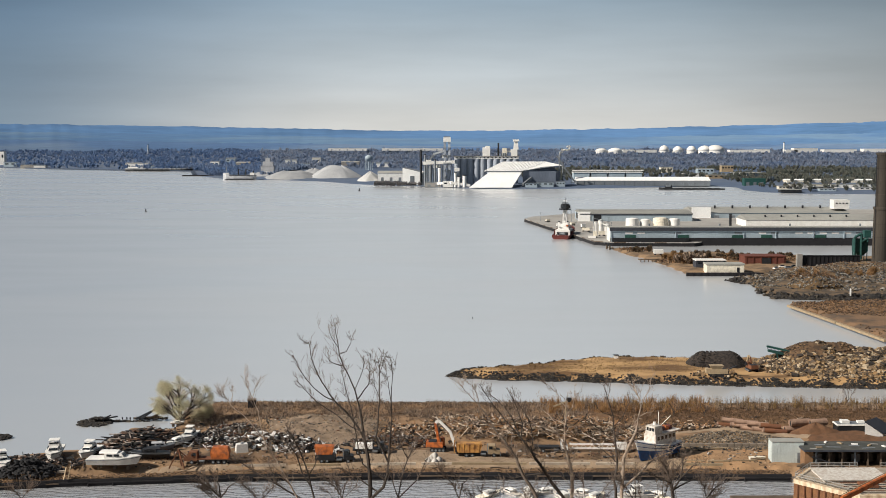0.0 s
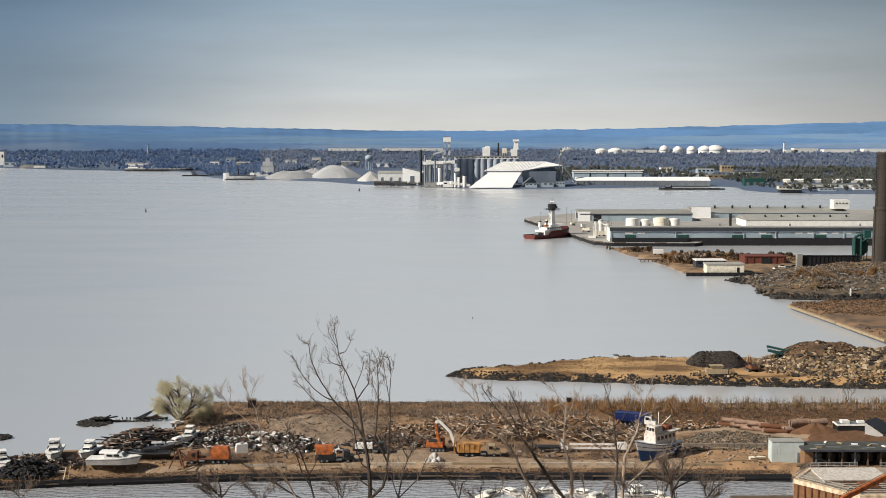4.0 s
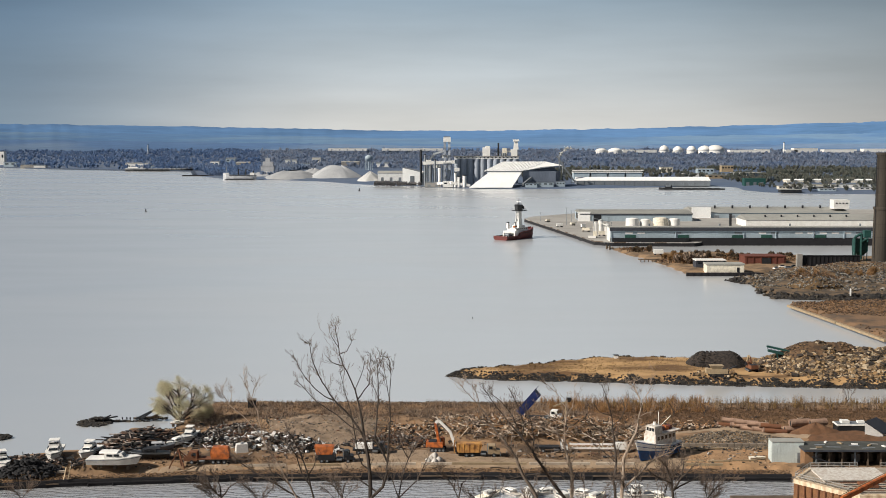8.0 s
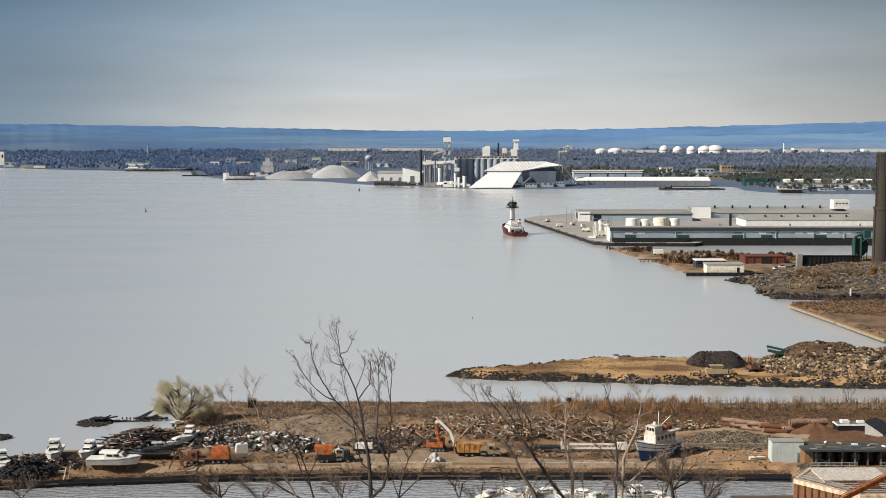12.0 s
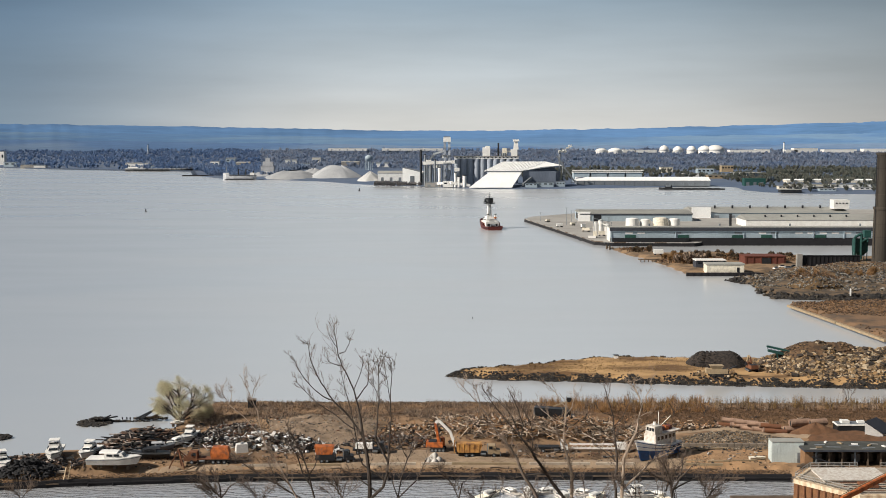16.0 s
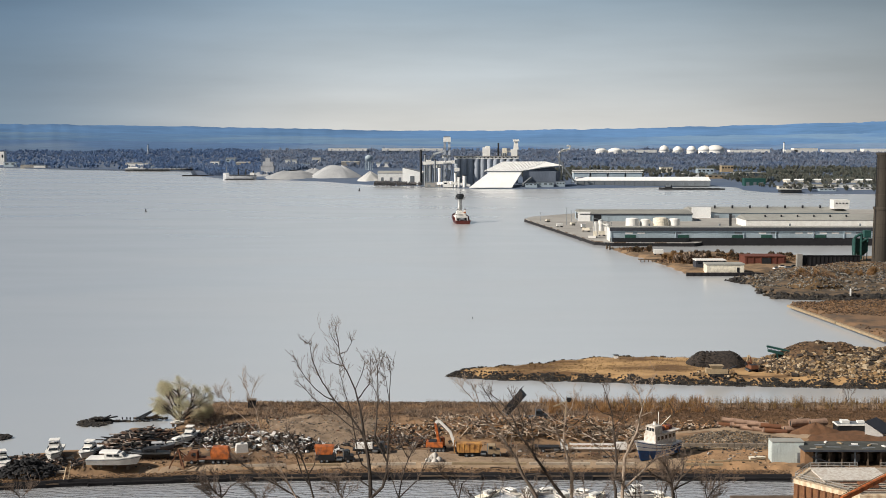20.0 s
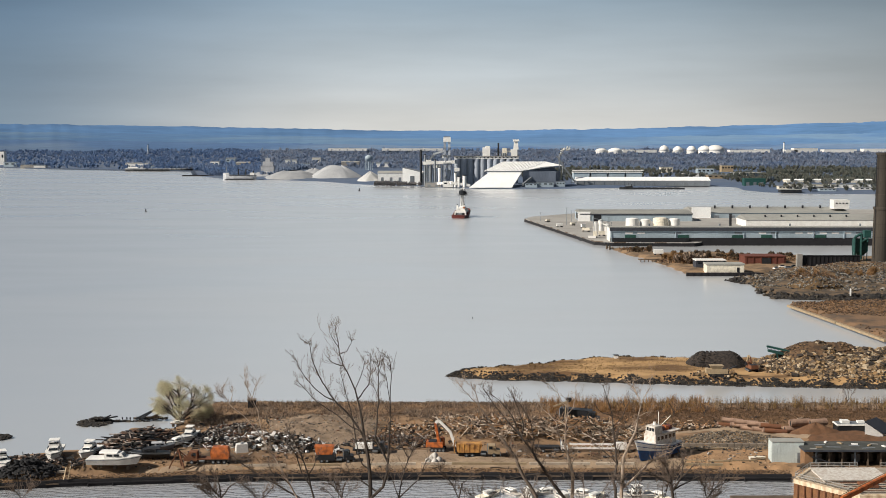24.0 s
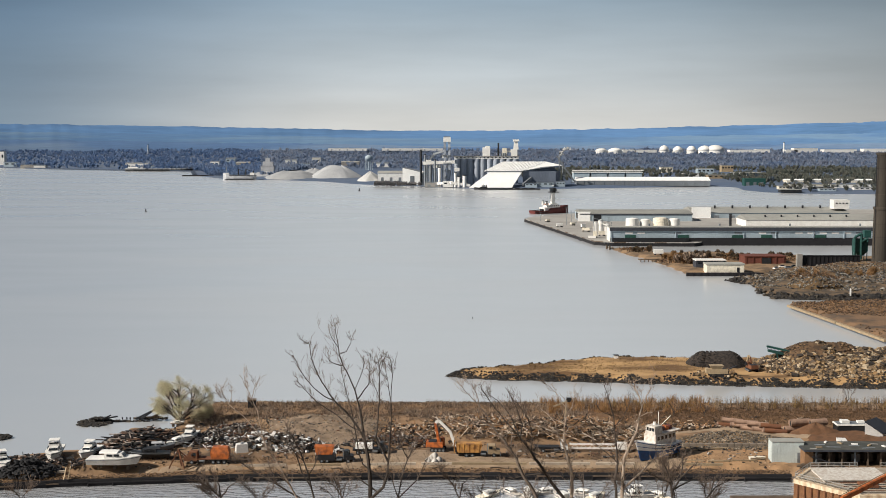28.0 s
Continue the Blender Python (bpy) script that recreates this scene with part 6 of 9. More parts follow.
def make_stacker():
    t = thing("stacking_conveyor", 112.5, 400.6, 0.4, 176, "dark green mobile stacking conveyor", "conveyor")
    part("belt_frame", Mesh().bar((-3.5, 0, 5.6), (4.2, 0, 7.2), 1.5, 0.8), GREEN, t)
    part("upper_frame", Mesh().bar((-2.8, 0, 7.0), (4.6, 0, 8.6), 1.2, 0.6), GREEN, t)
    for k in range(7):
        f = k / 6
        part("lattice", Mesh().bar((-3.5 + 7.7 * f, -0.5, 5.7 + 2 * f), (-3.0 + 7.7 * f, -0.5, 6.6 + 2 * f), 0.14), GREEN, t)
    for sy in (-1, 1):
        part("prop", Mesh().bar((0, sy * 1.0, 0), (1.5, sy * 0.4, 6.8), 0.25), GREEN, t)
        part("wheel", Mesh().tube((0, sy * 1.1 - 0.15, 0.5), (0, sy * 1.1 + 0.15, 0.5), 0.5, 0.5, 12), TYRE, t)


make_stacker()
wb = thing("instrument_hut", 59.6, 414.2, 2.2, 0, "tiny pale instrument hut on the jetty edge", "hut")
part("wall_shell", Mesh().box(-0.7, 0.7, -0.6, 0.6, -0.3, 1.4), WHITE, wb)
part("roof", Mesh().box(-0.85, 0.85, -0.75, 0.75, 1.4, 1.55), DARK, wb)


# ---- the scrapyard ----
def boat(x, y, z, rz, L, label, fly=False, hull_paint=None, name="cabin_cruiser", top_paint=None):
    """A small cabin boat standing on blocks."""
    t = thing(name, x, y, z, rz, label, "boat", "laid-up boats")
    b = L * 0.17
    xs = [-L / 2, -L * 0.46, -L * 0.2, L * 0.15, L * 0.34, L * 0.45, L / 2]
    bm = lambda q: float(np.interp(q, [-L / 2, -L * 0.2, L * 0.15, L * 0.34, L / 2], [b * 0.92, b, b, b * 0.7, 0.05]))
    dk = lambda q: float(np.interp(q, [-L / 2, 0, L / 2], [0.6, 0.75, 1.15])) * L * 0.10
    h = part("hull", Mesh().loft(hull_rings(xs, bm, lambda q: -0.085 * L * (1 - max(0, q / L) * 0.8), dk, L * 0.07)), hull_paint or WHITE, t)
    h.matrix_basis = pose(0, 0, 0.1 * L + 0.3)
    o = 0.1 * L + 0.3
    st = Mesh()
    for a, c in zip(xs, xs[1:]):
        for s in (-1, 1):
            st.bar((a, s * (bm(a) + 0.03), dk(a) * 0.8 + o), (c, s * (bm(c) + 0.03), dk(c) * 0.8 + o), 0.06, 0.12)
    part("rubbing_strip", st, STEEL, t)
    c0, c1, cw, ch = -L * 0.16, L * 0.22, b * 0.78, L * 0.095
    base = o + L * 0.07
    cab = part("cabin", Mesh().loft([[(px, py * k, base + pz) for px, py in ((c0 + 0.0 * pz, -cw), (c1 - 0.7 * pz, -cw * 0.8), (c1 - 0.7 * pz, cw * 0.8), (c0, cw))] for pz, k in ((0, 1.0), (ch * 0.6, 0.93), (ch, 0.85))]), top_paint or WHITE, t)
    for s in (-1, 1):
        for k in range(2):
            q = c0 + (c1 - c0) * (0.12 + 0.36 * k)
            part("side_window", Mesh().box(q, q + (c1 - c0) * 0.27, s * cw * 0.93 - 0.06, s * cw * 0.93 + 0.06, base + ch * 0.45, base + ch * 0.85), GLASS, cab)
    part("windscreen", Mesh().obox((c1 - ch * 0.36, 0, base + ch * 0.6), (0.08, cw * 1.3, ch * 0.5), Euler((0, radians(-35), 0))), GLASS, cab)
    if fly:
        part("flybridge", Mesh().box(c0 + 0.2, c1 - L * 0.16, -cw * 0.8, cw * 0.8, base + ch, base + ch + L * 0.045), WHITE, t)
        part("flybridge_screen", Mesh().box(c1 - L * 0.17, c1 - L * 0.155, -cw * 0.7, cw * 0.7, base + ch + L * 0.045, base + ch + L * 0.075), GLASS, t)
        for s in (-1, 1):
            part("canopy_post", Mesh().bar((c0 + 0.4, s * cw * 0.7, base + ch), (c0 + 0.4, s * cw * 0.7, base + ch + L * 0.11), 0.07), STEEL, t)
        part("canopy", Mesh().box(c0, c1 - L * 0.15, -cw * 0.8, cw * 0.8, base + ch + L * 0.11, base + ch + L * 0.12), WHITE, t)
    else:
        part("canvas_top", Mesh().loft([[(px, py * k, base + ch + pz) for px, py in ((c0 - L * 0.1, -cw), (c1 - L * 0.14, -cw), (c1 - L * 0.14, cw), (c0 - L * 0.1, cw))] for pz, k in ((0, 0.85), (L * 0.03, 0.6))]), top_paint or WHITE, t)
    rl = Mesh()
    for s in (-1, 1):
        rl.bar((L * 0.2, s * bm(L * 0.2) * 0.9, dk(L * 0.2) + o + 0.5), (L * 0.49, 0, dk(L * 0.49) + o + 0.5), 0.05)
    part("bow_rail", rl, STEEL, t)
    for q in (-L * 0.3, 0, L * 0.25):
        part("block", Mesh().box(q - 0.3, q + 0.3, -0.5, 0.5, -0.3, 0.45), WOOD, t)
    return t


def wheels(t, xs, half, r, w=0.28, material=None):
    for q in xs:
        for s in (-1, 1):
            wh = part("wheel", Mesh().tube((q, s * half - w / 2, r), (q, s * half + w / 2, r), r, r, 12), TYRE, t)
            part("rim", Mesh().tube((q, s * half - w / 2 - 0.02, r), (q, s * half + w / 2 + 0.02, r), r * 0.5, r * 0.5, 8), STEEL, wh)


def truck(name, x, y, z, rz, label, cab_paint, cat="truck", L=9.5, axles=(3.6, -1.4, -2.7, -4.0)):
    """A lorry's chassis and cab, facing +x; the load goes on behind."""
    t = thing(name, x, y, z, rz, label, cat)
    part("chassis", Mesh().box(-L / 2, L / 2 - 0.6, -0.5, 0.5, 0.75, 1.1), DARK, t)
    wheels(t, axles, 1.05, 0.52)
    cab = part("cab", Mesh().loft([[(px, py, pz) for px, py in ((x0, -1.15), (x1, -1.15), (x1, 1.15), (x0, 1.15))] for pz, x0, x1 in ((0.8, 2.3, L / 2), (1.7, 2.3, L / 2), (1.9, 2.3, L / 2 - 0.9), (2.9, 2.4, L / 2 - 1.2))]), cab_paint, t)
    part("windscreen", Mesh().obox((L / 2 - 0.98, 0, 2.4), (0.06, 1.9, 0.8), Euler((0, radians(-16), 0))), GLASS, cab)
    for s in (-1, 1):
        part("door_window", Mesh().box(2.6, 3.4, s * 1.16 - 0.03, s * 1.16 + 0.03, 2.0, 2.7), GLASS, cab)
        part("mirror", Mesh().box(3.5, 3.6, s * 1.35 - 0.12, s * 1.35 + 0.12, 2.0, 2.6), DARK, cab)
        part("headlight", Mesh().box(L / 2 - 0.02, L / 2 + 0.05, s * 0.8 - 0.15, s * 0.8 + 0.15, 1.1, 1.35), WHITE, cab)
    part("bumper", Mesh().box(L / 2, L / 2 + 0.2, -1.15, 1.15, 0.5, 0.85), STEEL, t)
    for s in (-1, 1):
        part("fuel_tank", Mesh().tube((0.6, s * 0.95, 0.8), (1.8, s * 0.95, 0.8), 0.32, 0.32, 10), STEEL, t)
    part("exhaust", Mesh().tube((2.2, -0.9, 1.0), (2.2, -0.9, 3.4), 0.09), STEEL, t)
    return t


def tipper(name, x, y, z, rz, label, paint, cab_paint, gate_paint=None):
    """A tipping lorry whose bin turns about the rear hinge."""
    t = truck(name, x, y, z, rz, label, cab_paint, "dump truck", 10.4, (3.9, 0.2, -1.4, -2.7, -4.0))
    b = part("tipping_bin", Mesh().loft([[(px, py, pz) for px, py in ((x0, -w), (x1, -w), (x1, w), (x0, w))] for pz, x0, x1, w in ((0.0, 0.0, 6.9, 1.05), (1.1, -0.2, 7.0, 1.25), (2.1, -0.35, 7.1, 1.28))]), paint, t)
    b.matrix_basis = pose(-5.0, 0, 1.25)
    for k in range(6):
        for s in (-1, 1):
            part("rib", Mesh().bar((0.4 + 1.2 * k, s * 1.12, 0.1), (0.4 + 1.2 * k, s * 1.31, 2.1), 0.14), paint, b)
    part("top_rim", Mesh().bar((-0.35, -1.3, 2.1), (7.1, -1.3, 2.1), 0.16).bar((-0.35, 1.3, 2.1), (7.1, 1.3, 2.1), 0.16).bar((7.1, -1.3, 2.1), (7.1, 1.3, 2.1), 0.16), paint, b)
    part("tailgate", Mesh().box(-0.42, -0.3, -1.2, 1.2, 0.1, 2.1), gate_paint or paint, b)
    part("cab_guard", Mesh().box(7.0, 8.3, -1.25, 1.25, 2.1, 2.2), paint, b)
    part("load_tarp", Mesh().box(0.0, 6.9, -1.15, 1.15, 2.0, 2.06), DARK, b)
    return t, b


def scrap(name, cx, cy, rx, ry, h, n, size, seed, material, label, cat="scrap heap", beams=0.4, base=None, tilt=0.4):
    """A tangle of loose plates, beams and boxes heaped up."""
    rng = random.Random(seed)
    z0 = YARD_H(cx, cy) if base is None else base
    m = Mesh()
    for _ in range(n):
        a, r = rng.uniform(0, 6.283), math.sqrt(rng.random())
        x, y = rx * r * math.cos(a), ry * r * math.sin(a)
        z = h * (1 - r ** 1.6) * rng.uniform(0.55, 1.0)
        rot = Euler((rng.gauss(0, tilt), rng.gauss(0, tilt), rng.uniform(0, 6.28)))
        if rng.random() < beams:
            m.obox((x, y, z + 0.2), (size * rng.uniform(2.0, 6.5), size * 0.2, size * 0.2), rot)
        else:
            m.obox((x, y, z + 0.2), (size * rng.uniform(0.6, 2.0), size * rng.uniform(0.4, 1.3), size * (rng.uniform(0.06, 0.3) if tilt < 0.2 else rng.uniform(0.12, 0.8))), rot)
    me = m.make(name)
    me.materials.append(material)
    ob = new(name, me)
    ob.matrix_basis = pose(cx, cy, z0)
    return tagged(ob, label, cat, kind="stuff")


DARKJUNK = island_mat("burnt_scrap", [(0.0115, 0.0115, 0.0138), (0.0369, 0.028, 0.0251), (0.00728, 0.00777, 0.0104), (0.111, 0.0603, 0.0371), (0.0195, 0.0182, 0.0182), (0.35, 0.296, 0.256), (0.0115, 0.0115, 0.0127), (0.0758, 0.0421, 0.0253)], 0.7, 0.1)
PALEJUNK = island_mat("pale_scrap", [(0.518, 0.496, 0.475), (0.267, 0.231, 0.196), (0.012, 0.0104, 0.00957), (0.8, 0.8, 0.8), (0.103, 0.0582, 0.0355), (0.0122, 0.0114, 0.0114), (0.0416, 0.026, 0.0182)], 0.7, 0.1)
DRIFT = island_mat("driftwood", [(0.27, 0.19, 0.13), (0.09, 0.062, 0.042), (0.48, 0.385, 0.285), (0.0157, 0.012, 0.00983), (0.32, 0.17, 0.08), (0.66, 0.56, 0.46), (0.30, 0.155, 0.065), (0.034, 0.024, 0.018), (0.20, 0.14, 0.095)], 0.9)

scrap("scrap_heap", -75.9, 294.8, 9.5, 8, 4.2, 840, 1.1, 1, DARKJUNK, "black and rust heap of crushed metal", beams=0.1, tilt=0.14)
scrap("scrap_heap", -74.7, 304.5, 8, 5, 2.6, 340, 1.0, 2, DARKJUNK, "dark heap of crushed metal by the lagoon", beams=0.1, tilt=0.14)
scrap("scrap_heap", -79.2, 286.3, 5, 4, 2.2, 220, 0.9, 3, DARKJUNK, "dark heap of scrap behind the boats", beams=0.1, tilt=0.14)
scrap("scrap_heap", -59.1, 301.6, 8, 8, 1.6, 255, 0.75, 4, PALEJUNK, "mixed rusty scrap behind the trucks")
scrap("scrap_heap", -42.2, 298.2, 13, 6, 2.6, 400, 0.8, 5, PALEJUNK, "pale and rusty heap of mixed scrap")
scrap("scrap_heap", -53.1, 308.7, 8, 6, 1.8, 238, 0.58, 6, JUNK, "low rusty scrap heap")
scrap("scrap_heap", -33.0, 291.6, 9, 3, 1.5, 170, 0.8, 7, PALEJUNK, "low pale scrap row")
scrap("scrap_heap", -13.3, 298.2, 12, 6, 2.0, 323, 0.65, 8, JUNK, "rusty scrap heap behind the road")
scrap("scrap_heap", -7.9, 308.7, 10, 6, 1.8, 272, 0.58, 9, DRIFT, "brown timber and scrap heap")
scrap("timber_heap", 16.9, 307.5, 15, 9, 2.6, 714, 0.65, 10, DRIFT, "long tangle of driftwood and rusty scrap", beams=0.92)
scrap("timber_heap", 32.9, 307.5, 14, 9, 2.8, 714, 0.65, 11, DRIFT, "long tangle of driftwood and rusty scrap", beams=0.92)
scrap("timber_heap", 44.1, 304.5, 9, 8, 2.2, 374, 0.65, 12, DRIFT, "tangle of driftwood and rusty scrap", beams=0.9)
scrap("timber_heap", 8.4, 316.7, 14, 6, 1.8, 374, 0.65, 13, DRIFT, "low tangle of driftwood", beams=0.9)
scrap("timber_heap", 63.4, 311.3, 14, 2.4, 1.6, 260, 0.50, 14, DRIFT, "low row of logs and rubble", beams=0.5)
stones("grey_stone_heap", over(72.0, 298.2, 17, 5.6, 3400, 61, YARD_H, 0.05, 1.0), 0.26, HEAPSTONE, "brown-grey broken stone heap", 14)
stones("yard_rubble", over(-32.9, 310.5, 22, 13, 2200, 62, YARD_H, 0.18, 1.0), 0.17, HEAPSTONE, "loose rubble on the gravel mound", 15)
stones("yard_litter", over(-24.2, 277.7, 70, 4, 260, 63, YARD_H, 0.1, 1.0) + over(48.4, 279.2, 30, 5, 160, 64, YARD_H, 0.1, 1.0), 0.3, BROKEN, "small litter along the quay road", 16)
stones("breakwater", over(-95.7, 329.0, 4.8, 5, 260, 65, flat_h(0.1), 0.1, 0.0) + over(-94.2, 330.0, 2.6, 1.2, 60, 69, flat_h(0.9), 0.2) + over(-88.0, 331.0, 7.0, 0.8, 110, 66, flat_h(0.0), 0.05, -1.0) + over(-80.9, 332.4, 4.5, 1.6, 90, 67, flat_h(0.4), 0.15), 0.42, ROCKS, "dark low stone breakwater at the lagoon mouth", 17, 0.6)
stones("breakwater", over(-115.2, 311.9, 2.2, 2.4, 60, 68, flat_h(0.2), 0.1, 0.0), 0.5, ROCKS, "small dark rock in the water", 18)
for rx_, rz_ in ((-92.5, 24), (-90.8, 8)):
    lb = solid("stranded_timber", Mesh().bar((-1.3, 0, 0), (1.3, 0, 0), 0.4, 0.35), DARK, "dark driftwood baulk lying on the breakwater", "timber", group="breakwater timbers", at=pose(rx_, 329.2, 1.6, 0, -rz_, 8))
wreck = thing("timber_wreck", -81.6, 331.0, 0.6, 0, "leaning dark timbers of a wrecked dock", "wreck")
for k, (ax, bx, bz) in enumerate(((-2, 3.4, 3.8), (-3.5, 1.5, 2.4), (0, 3.0, 1.4), (-4, 3, 0.5))):
    part("timber", Mesh().bar((ax, 0.3 * k, 0), (bx, 0.3 * k, bz), 0.5), DARK if k < 2 else WOOD, wreck)
for px in (207, 215, 221, 228, 234):
    D = 78 * 2154 / (749 - 245)
    st = thing("mooring_stake", (px - 784) / 2154 * D, D, 0, 0, "short dark stake standing in the lagoon mouth", "stake", "mooring stakes")
    part("stake", Mesh().tube((0, 0, -1), (0, 0, 0.6), 0.22, 0.18, 8), DARK, st)
hut = thing("dark_hut", -54.2, 339.9, 1.9, 8, "small dark timber hut on the bank", "hut")
part("wall_shell", Mesh().box(-1.15, 1.15, -1, 1, -0.9, 2.2), DARK, hut)
part("roof", Mesh().box(-1.3, 1.3, -1.15, 1.15, 2.2, 2.4), WOOD, hut)

# boats
boat(-92.5, 284.2, 1.9, -80, 11.5, "white cabin cruiser laid up at the yard edge", True)
boat(-84.6, 285.6, 1.9, -98, 10.0, "white cabin cruiser with a dark cockpit, laid up", True)
boat(-76.1, 276.7, 1.9, -3, 12.6, "long white cabin cruiser standing on blocks")
boat(-63.8, 301.0, 1.9, -95, 9.5, "white cabin cruiser by the willow", True)
boat(-66.1, 295.9, 1.9, -120, 7.0, "small white cruiser laid up")
boat(-70.6, 318.4, 1.9, 8, 3.8, "small pale boat drawn up on the bank")
boat(-69.6, 283.6, 1.9, 186, 9.4, "old black boat hull laid up beside the white cruiser", False, BLACK, "boat_hulk", DARK)
boat(-69.0, 291.0, 1.9, 12, 7.5, "grey laid-up boat behind the black hulk", False, STEEL, "boat_hulk", HULLPALE)
boat(-102.1, 276.2, 1.9, -60, 10.0, "white cabin cruiser behind the tyre heap", True)


WORNWHITE = mat("worn_white_paint", (0.593, 0.564, 0.516), 0.7, col2=(0.288, 0.191, 0.125), scale=1.6, fine=6, amount=0.5)


def make_trawler():
    """The blue and white boat ashore, bow to the left."""
    t = thing("fishing_trawler", 51.2, 285.6, 2.0, 222, "white fishing boat with blue bottom standing ashore", "boat")
    L, xs = 15.0, [-7.5, -6.5, -3, 2, 5, 6.8, 7.5]
    bm = lambda q: float(np.interp(q, [-7.5, -4, 2, 5, 7.5], [2.1, 2.4, 2.4, 1.6, 0.08]))
    dk = lambda q: float(np.interp(q, [-7.5, -2, 3, 7.5], [2.2, 2.2, 2.9, 4.2]))
    rk = lambda q, f: q + f * max(0.0, q - 2.0) * 0.34
    lower = Mesh().loft([[(rk(q, 0.3), -bm(q) * 0.92, dk(q) * 0.42 + 0.95), (rk(q, -0.3), -bm(q) * 0.7, 0.35), (rk(q, -0.8), 0, -0.2), (rk(q, -0.3), bm(q) * 0.7, 0.35), (rk(q, 0.3), bm(q) * 0.92, dk(q) * 0.42 + 0.95)] for q in xs])
    part("lower_hull", lower, BLUEHULL, t, "blue painted bottom")
    upper = Mesh().loft([[(rk(q, 0.3), -bm(q) * 0.94, dk(q) * 0.42 + 0.95), (rk(q, 0.3), bm(q) * 0.94, dk(q) * 0.42 + 0.95), (rk(q, 1.0), bm(q) * 1.08, dk(q) + 0.8), (rk(q, 1.0), -bm(q) * 1.08, dk(q) + 0.8)] for q in xs])
    part("upper_hull", upper, WHITE, t)
    for s in (-1, 1):
        sheer = Mesh()
        for a, b in zip(xs, xs[1:]):
            sheer.bar((rk(a, 0.95), s * (bm(a) * 1.07 + 0.04), dk(a) + 0.55), (rk(b, 0.95), s * (bm(b) * 1.07 + 0.04), dk(b) + 0.55), 0.08, 0.14)
            sheer.bar((rk(a, 0.6), s * (bm(a) * 1.0 + 0.04), dk(a) * 0.7 + 0.72), (rk(b, 0.6), s * (bm(b) * 1.0 + 0.04), dk(b) * 0.7 + 0.72), 0.08, 0.12)
        part("sheer_stripe", sheer, BLUEHULL, t, "blue stripes along the topsides")
        for k in range(4):
            part("scupper", Mesh().box(-6 + 2.1 * k, -5.3 + 2.1 * k, s * 2.5 - 0.12, s * 2.5 + 0.12, 2.35, 2.6), DARK, t)
    part("rubbing_strake", Mesh().bar((-7.5, -2.3, 3.1), (2, -2.6, 3.5), 0.14), DARK, t)
    h = part("deckhouse", Mesh().box(-5.5, 3.2, -1.7, 1.7, 3.0, 5.6, 0.12), WORNWHITE, t)
    for s in (-1, 1):
        for k in range(5):
            part("window", Mesh().box(-5 + 1.6 * k, -4.1 + 1.6 * k, s * 1.62 - 0.06, s * 1.62 + 0.06, 4.3, 5.1), GLASS, h)
    w = part("wheelhouse", Mesh().box(-0.2, 3.0, -1.4, 1.4, 5.6, 7.4, 0.12), WORNWHITE, t)
    for k in range(3):
        part("front_window", Mesh().box(2.86, 2.96, -1.1 + 0.8 * k, -0.5 + 0.8 * k, 6.3, 7.0), GLASS, w)
    part("boat_deck", Mesh().box(-7.2, 0, -2.0, 2.0, 5.6, 5.75), WORNWHITE, t)
    for k in range(3):
        part("red_gear", Mesh().box(-5.8 + 1.5 * k, -4.7 + 1.5 * k, -1.0, 0.4, 5.75, 6.6, 0.1), ORANGE if k % 2 else REDHULL, t, "red and orange gear on deck")
    part("mast", Mesh().tube((-0.4, 0, 5.6), (-0.4, 0, 10.2), 0.12, 0.07), WHITE, t)
    part("boom", Mesh().bar((-0.4, 0, 6.6), (-5.5, 0, 8.6), 0.12), WHITE, t)
    part("radar_dome", Mesh().tube((1.2, 0, 7.4), (1.2, 0, 8.1), 0.45, 0.35, 10), WHITE, t)
    for q in (-6, -2, 2, 5):
        for s in (-1, 1):
            part("prop", Mesh().bar((q, s * 2.4, -0.4), (q, s * bm(q) * 0.85, 1.4), 0.2), WOOD, t)
        part("keel_block", Mesh().box(q - 0.4, q + 0.4, -0.5, 0.5, -0.6, 0.0), WOOD, t)
    t.scale = (0.90, 1.05, 1.08)


make_trawler()

# packed pale roads across the yard
GRAVEL = mat("packed_gravel", (0.29, 0.212, 0.142), 0.95, col2=(0.15, 0.105, 0.07), scale=0.25, fine=2.0, bump=0.4, spread=0.0)


def road_strip(name, poly, label, cell=0.7, lift=0.22):
    px, py = [p[0] for p in poly], [p[1] for p in poly]

    def height(X, Y):
        sd = inside(poly, X, Y) + 0.5 * rough(X, Y, 11.0)
        return YARD_H.field(X, Y) + np.clip(sd * 0.25, -0.6, lift)

    ob = sheet(name, np.arange(min(px) - 2, max(px) + 2, cell), np.arange(min(py) - 2, max(py) + 2, cell), height, GRAVEL, label)
    return ob


road_strip("quay_road", [(-84.4, 272.4), (-47.2, 273.3), (2.1, 276.2), (34.8, 276.2), (57.7, 276.2), (56.7, 284.2), (29.0, 283.2), (4.9, 286.3), (-6.1, 293.7), (-19.7, 289.4), (-24.3, 279.2), (-63.8, 278.2)], "pale packed gravel road along the quay")
road_strip("bank_road", [(17.7, 316.3), (36.0, 314.6), (47.0, 310.8), (58.2, 307.0), (68.5, 305.2), (78.6, 302.8), (86.5, 300.4), (100.0, 298.4), (103.0, 300.0), (93.0, 302.6), (86.5, 304.2), (78.6, 306.4), (68.5, 308.6), (58.2, 310.6), (47.0, 314.2), (36.0, 318.4), (18.1, 321.6)], "pale packed dirt road on the bank")
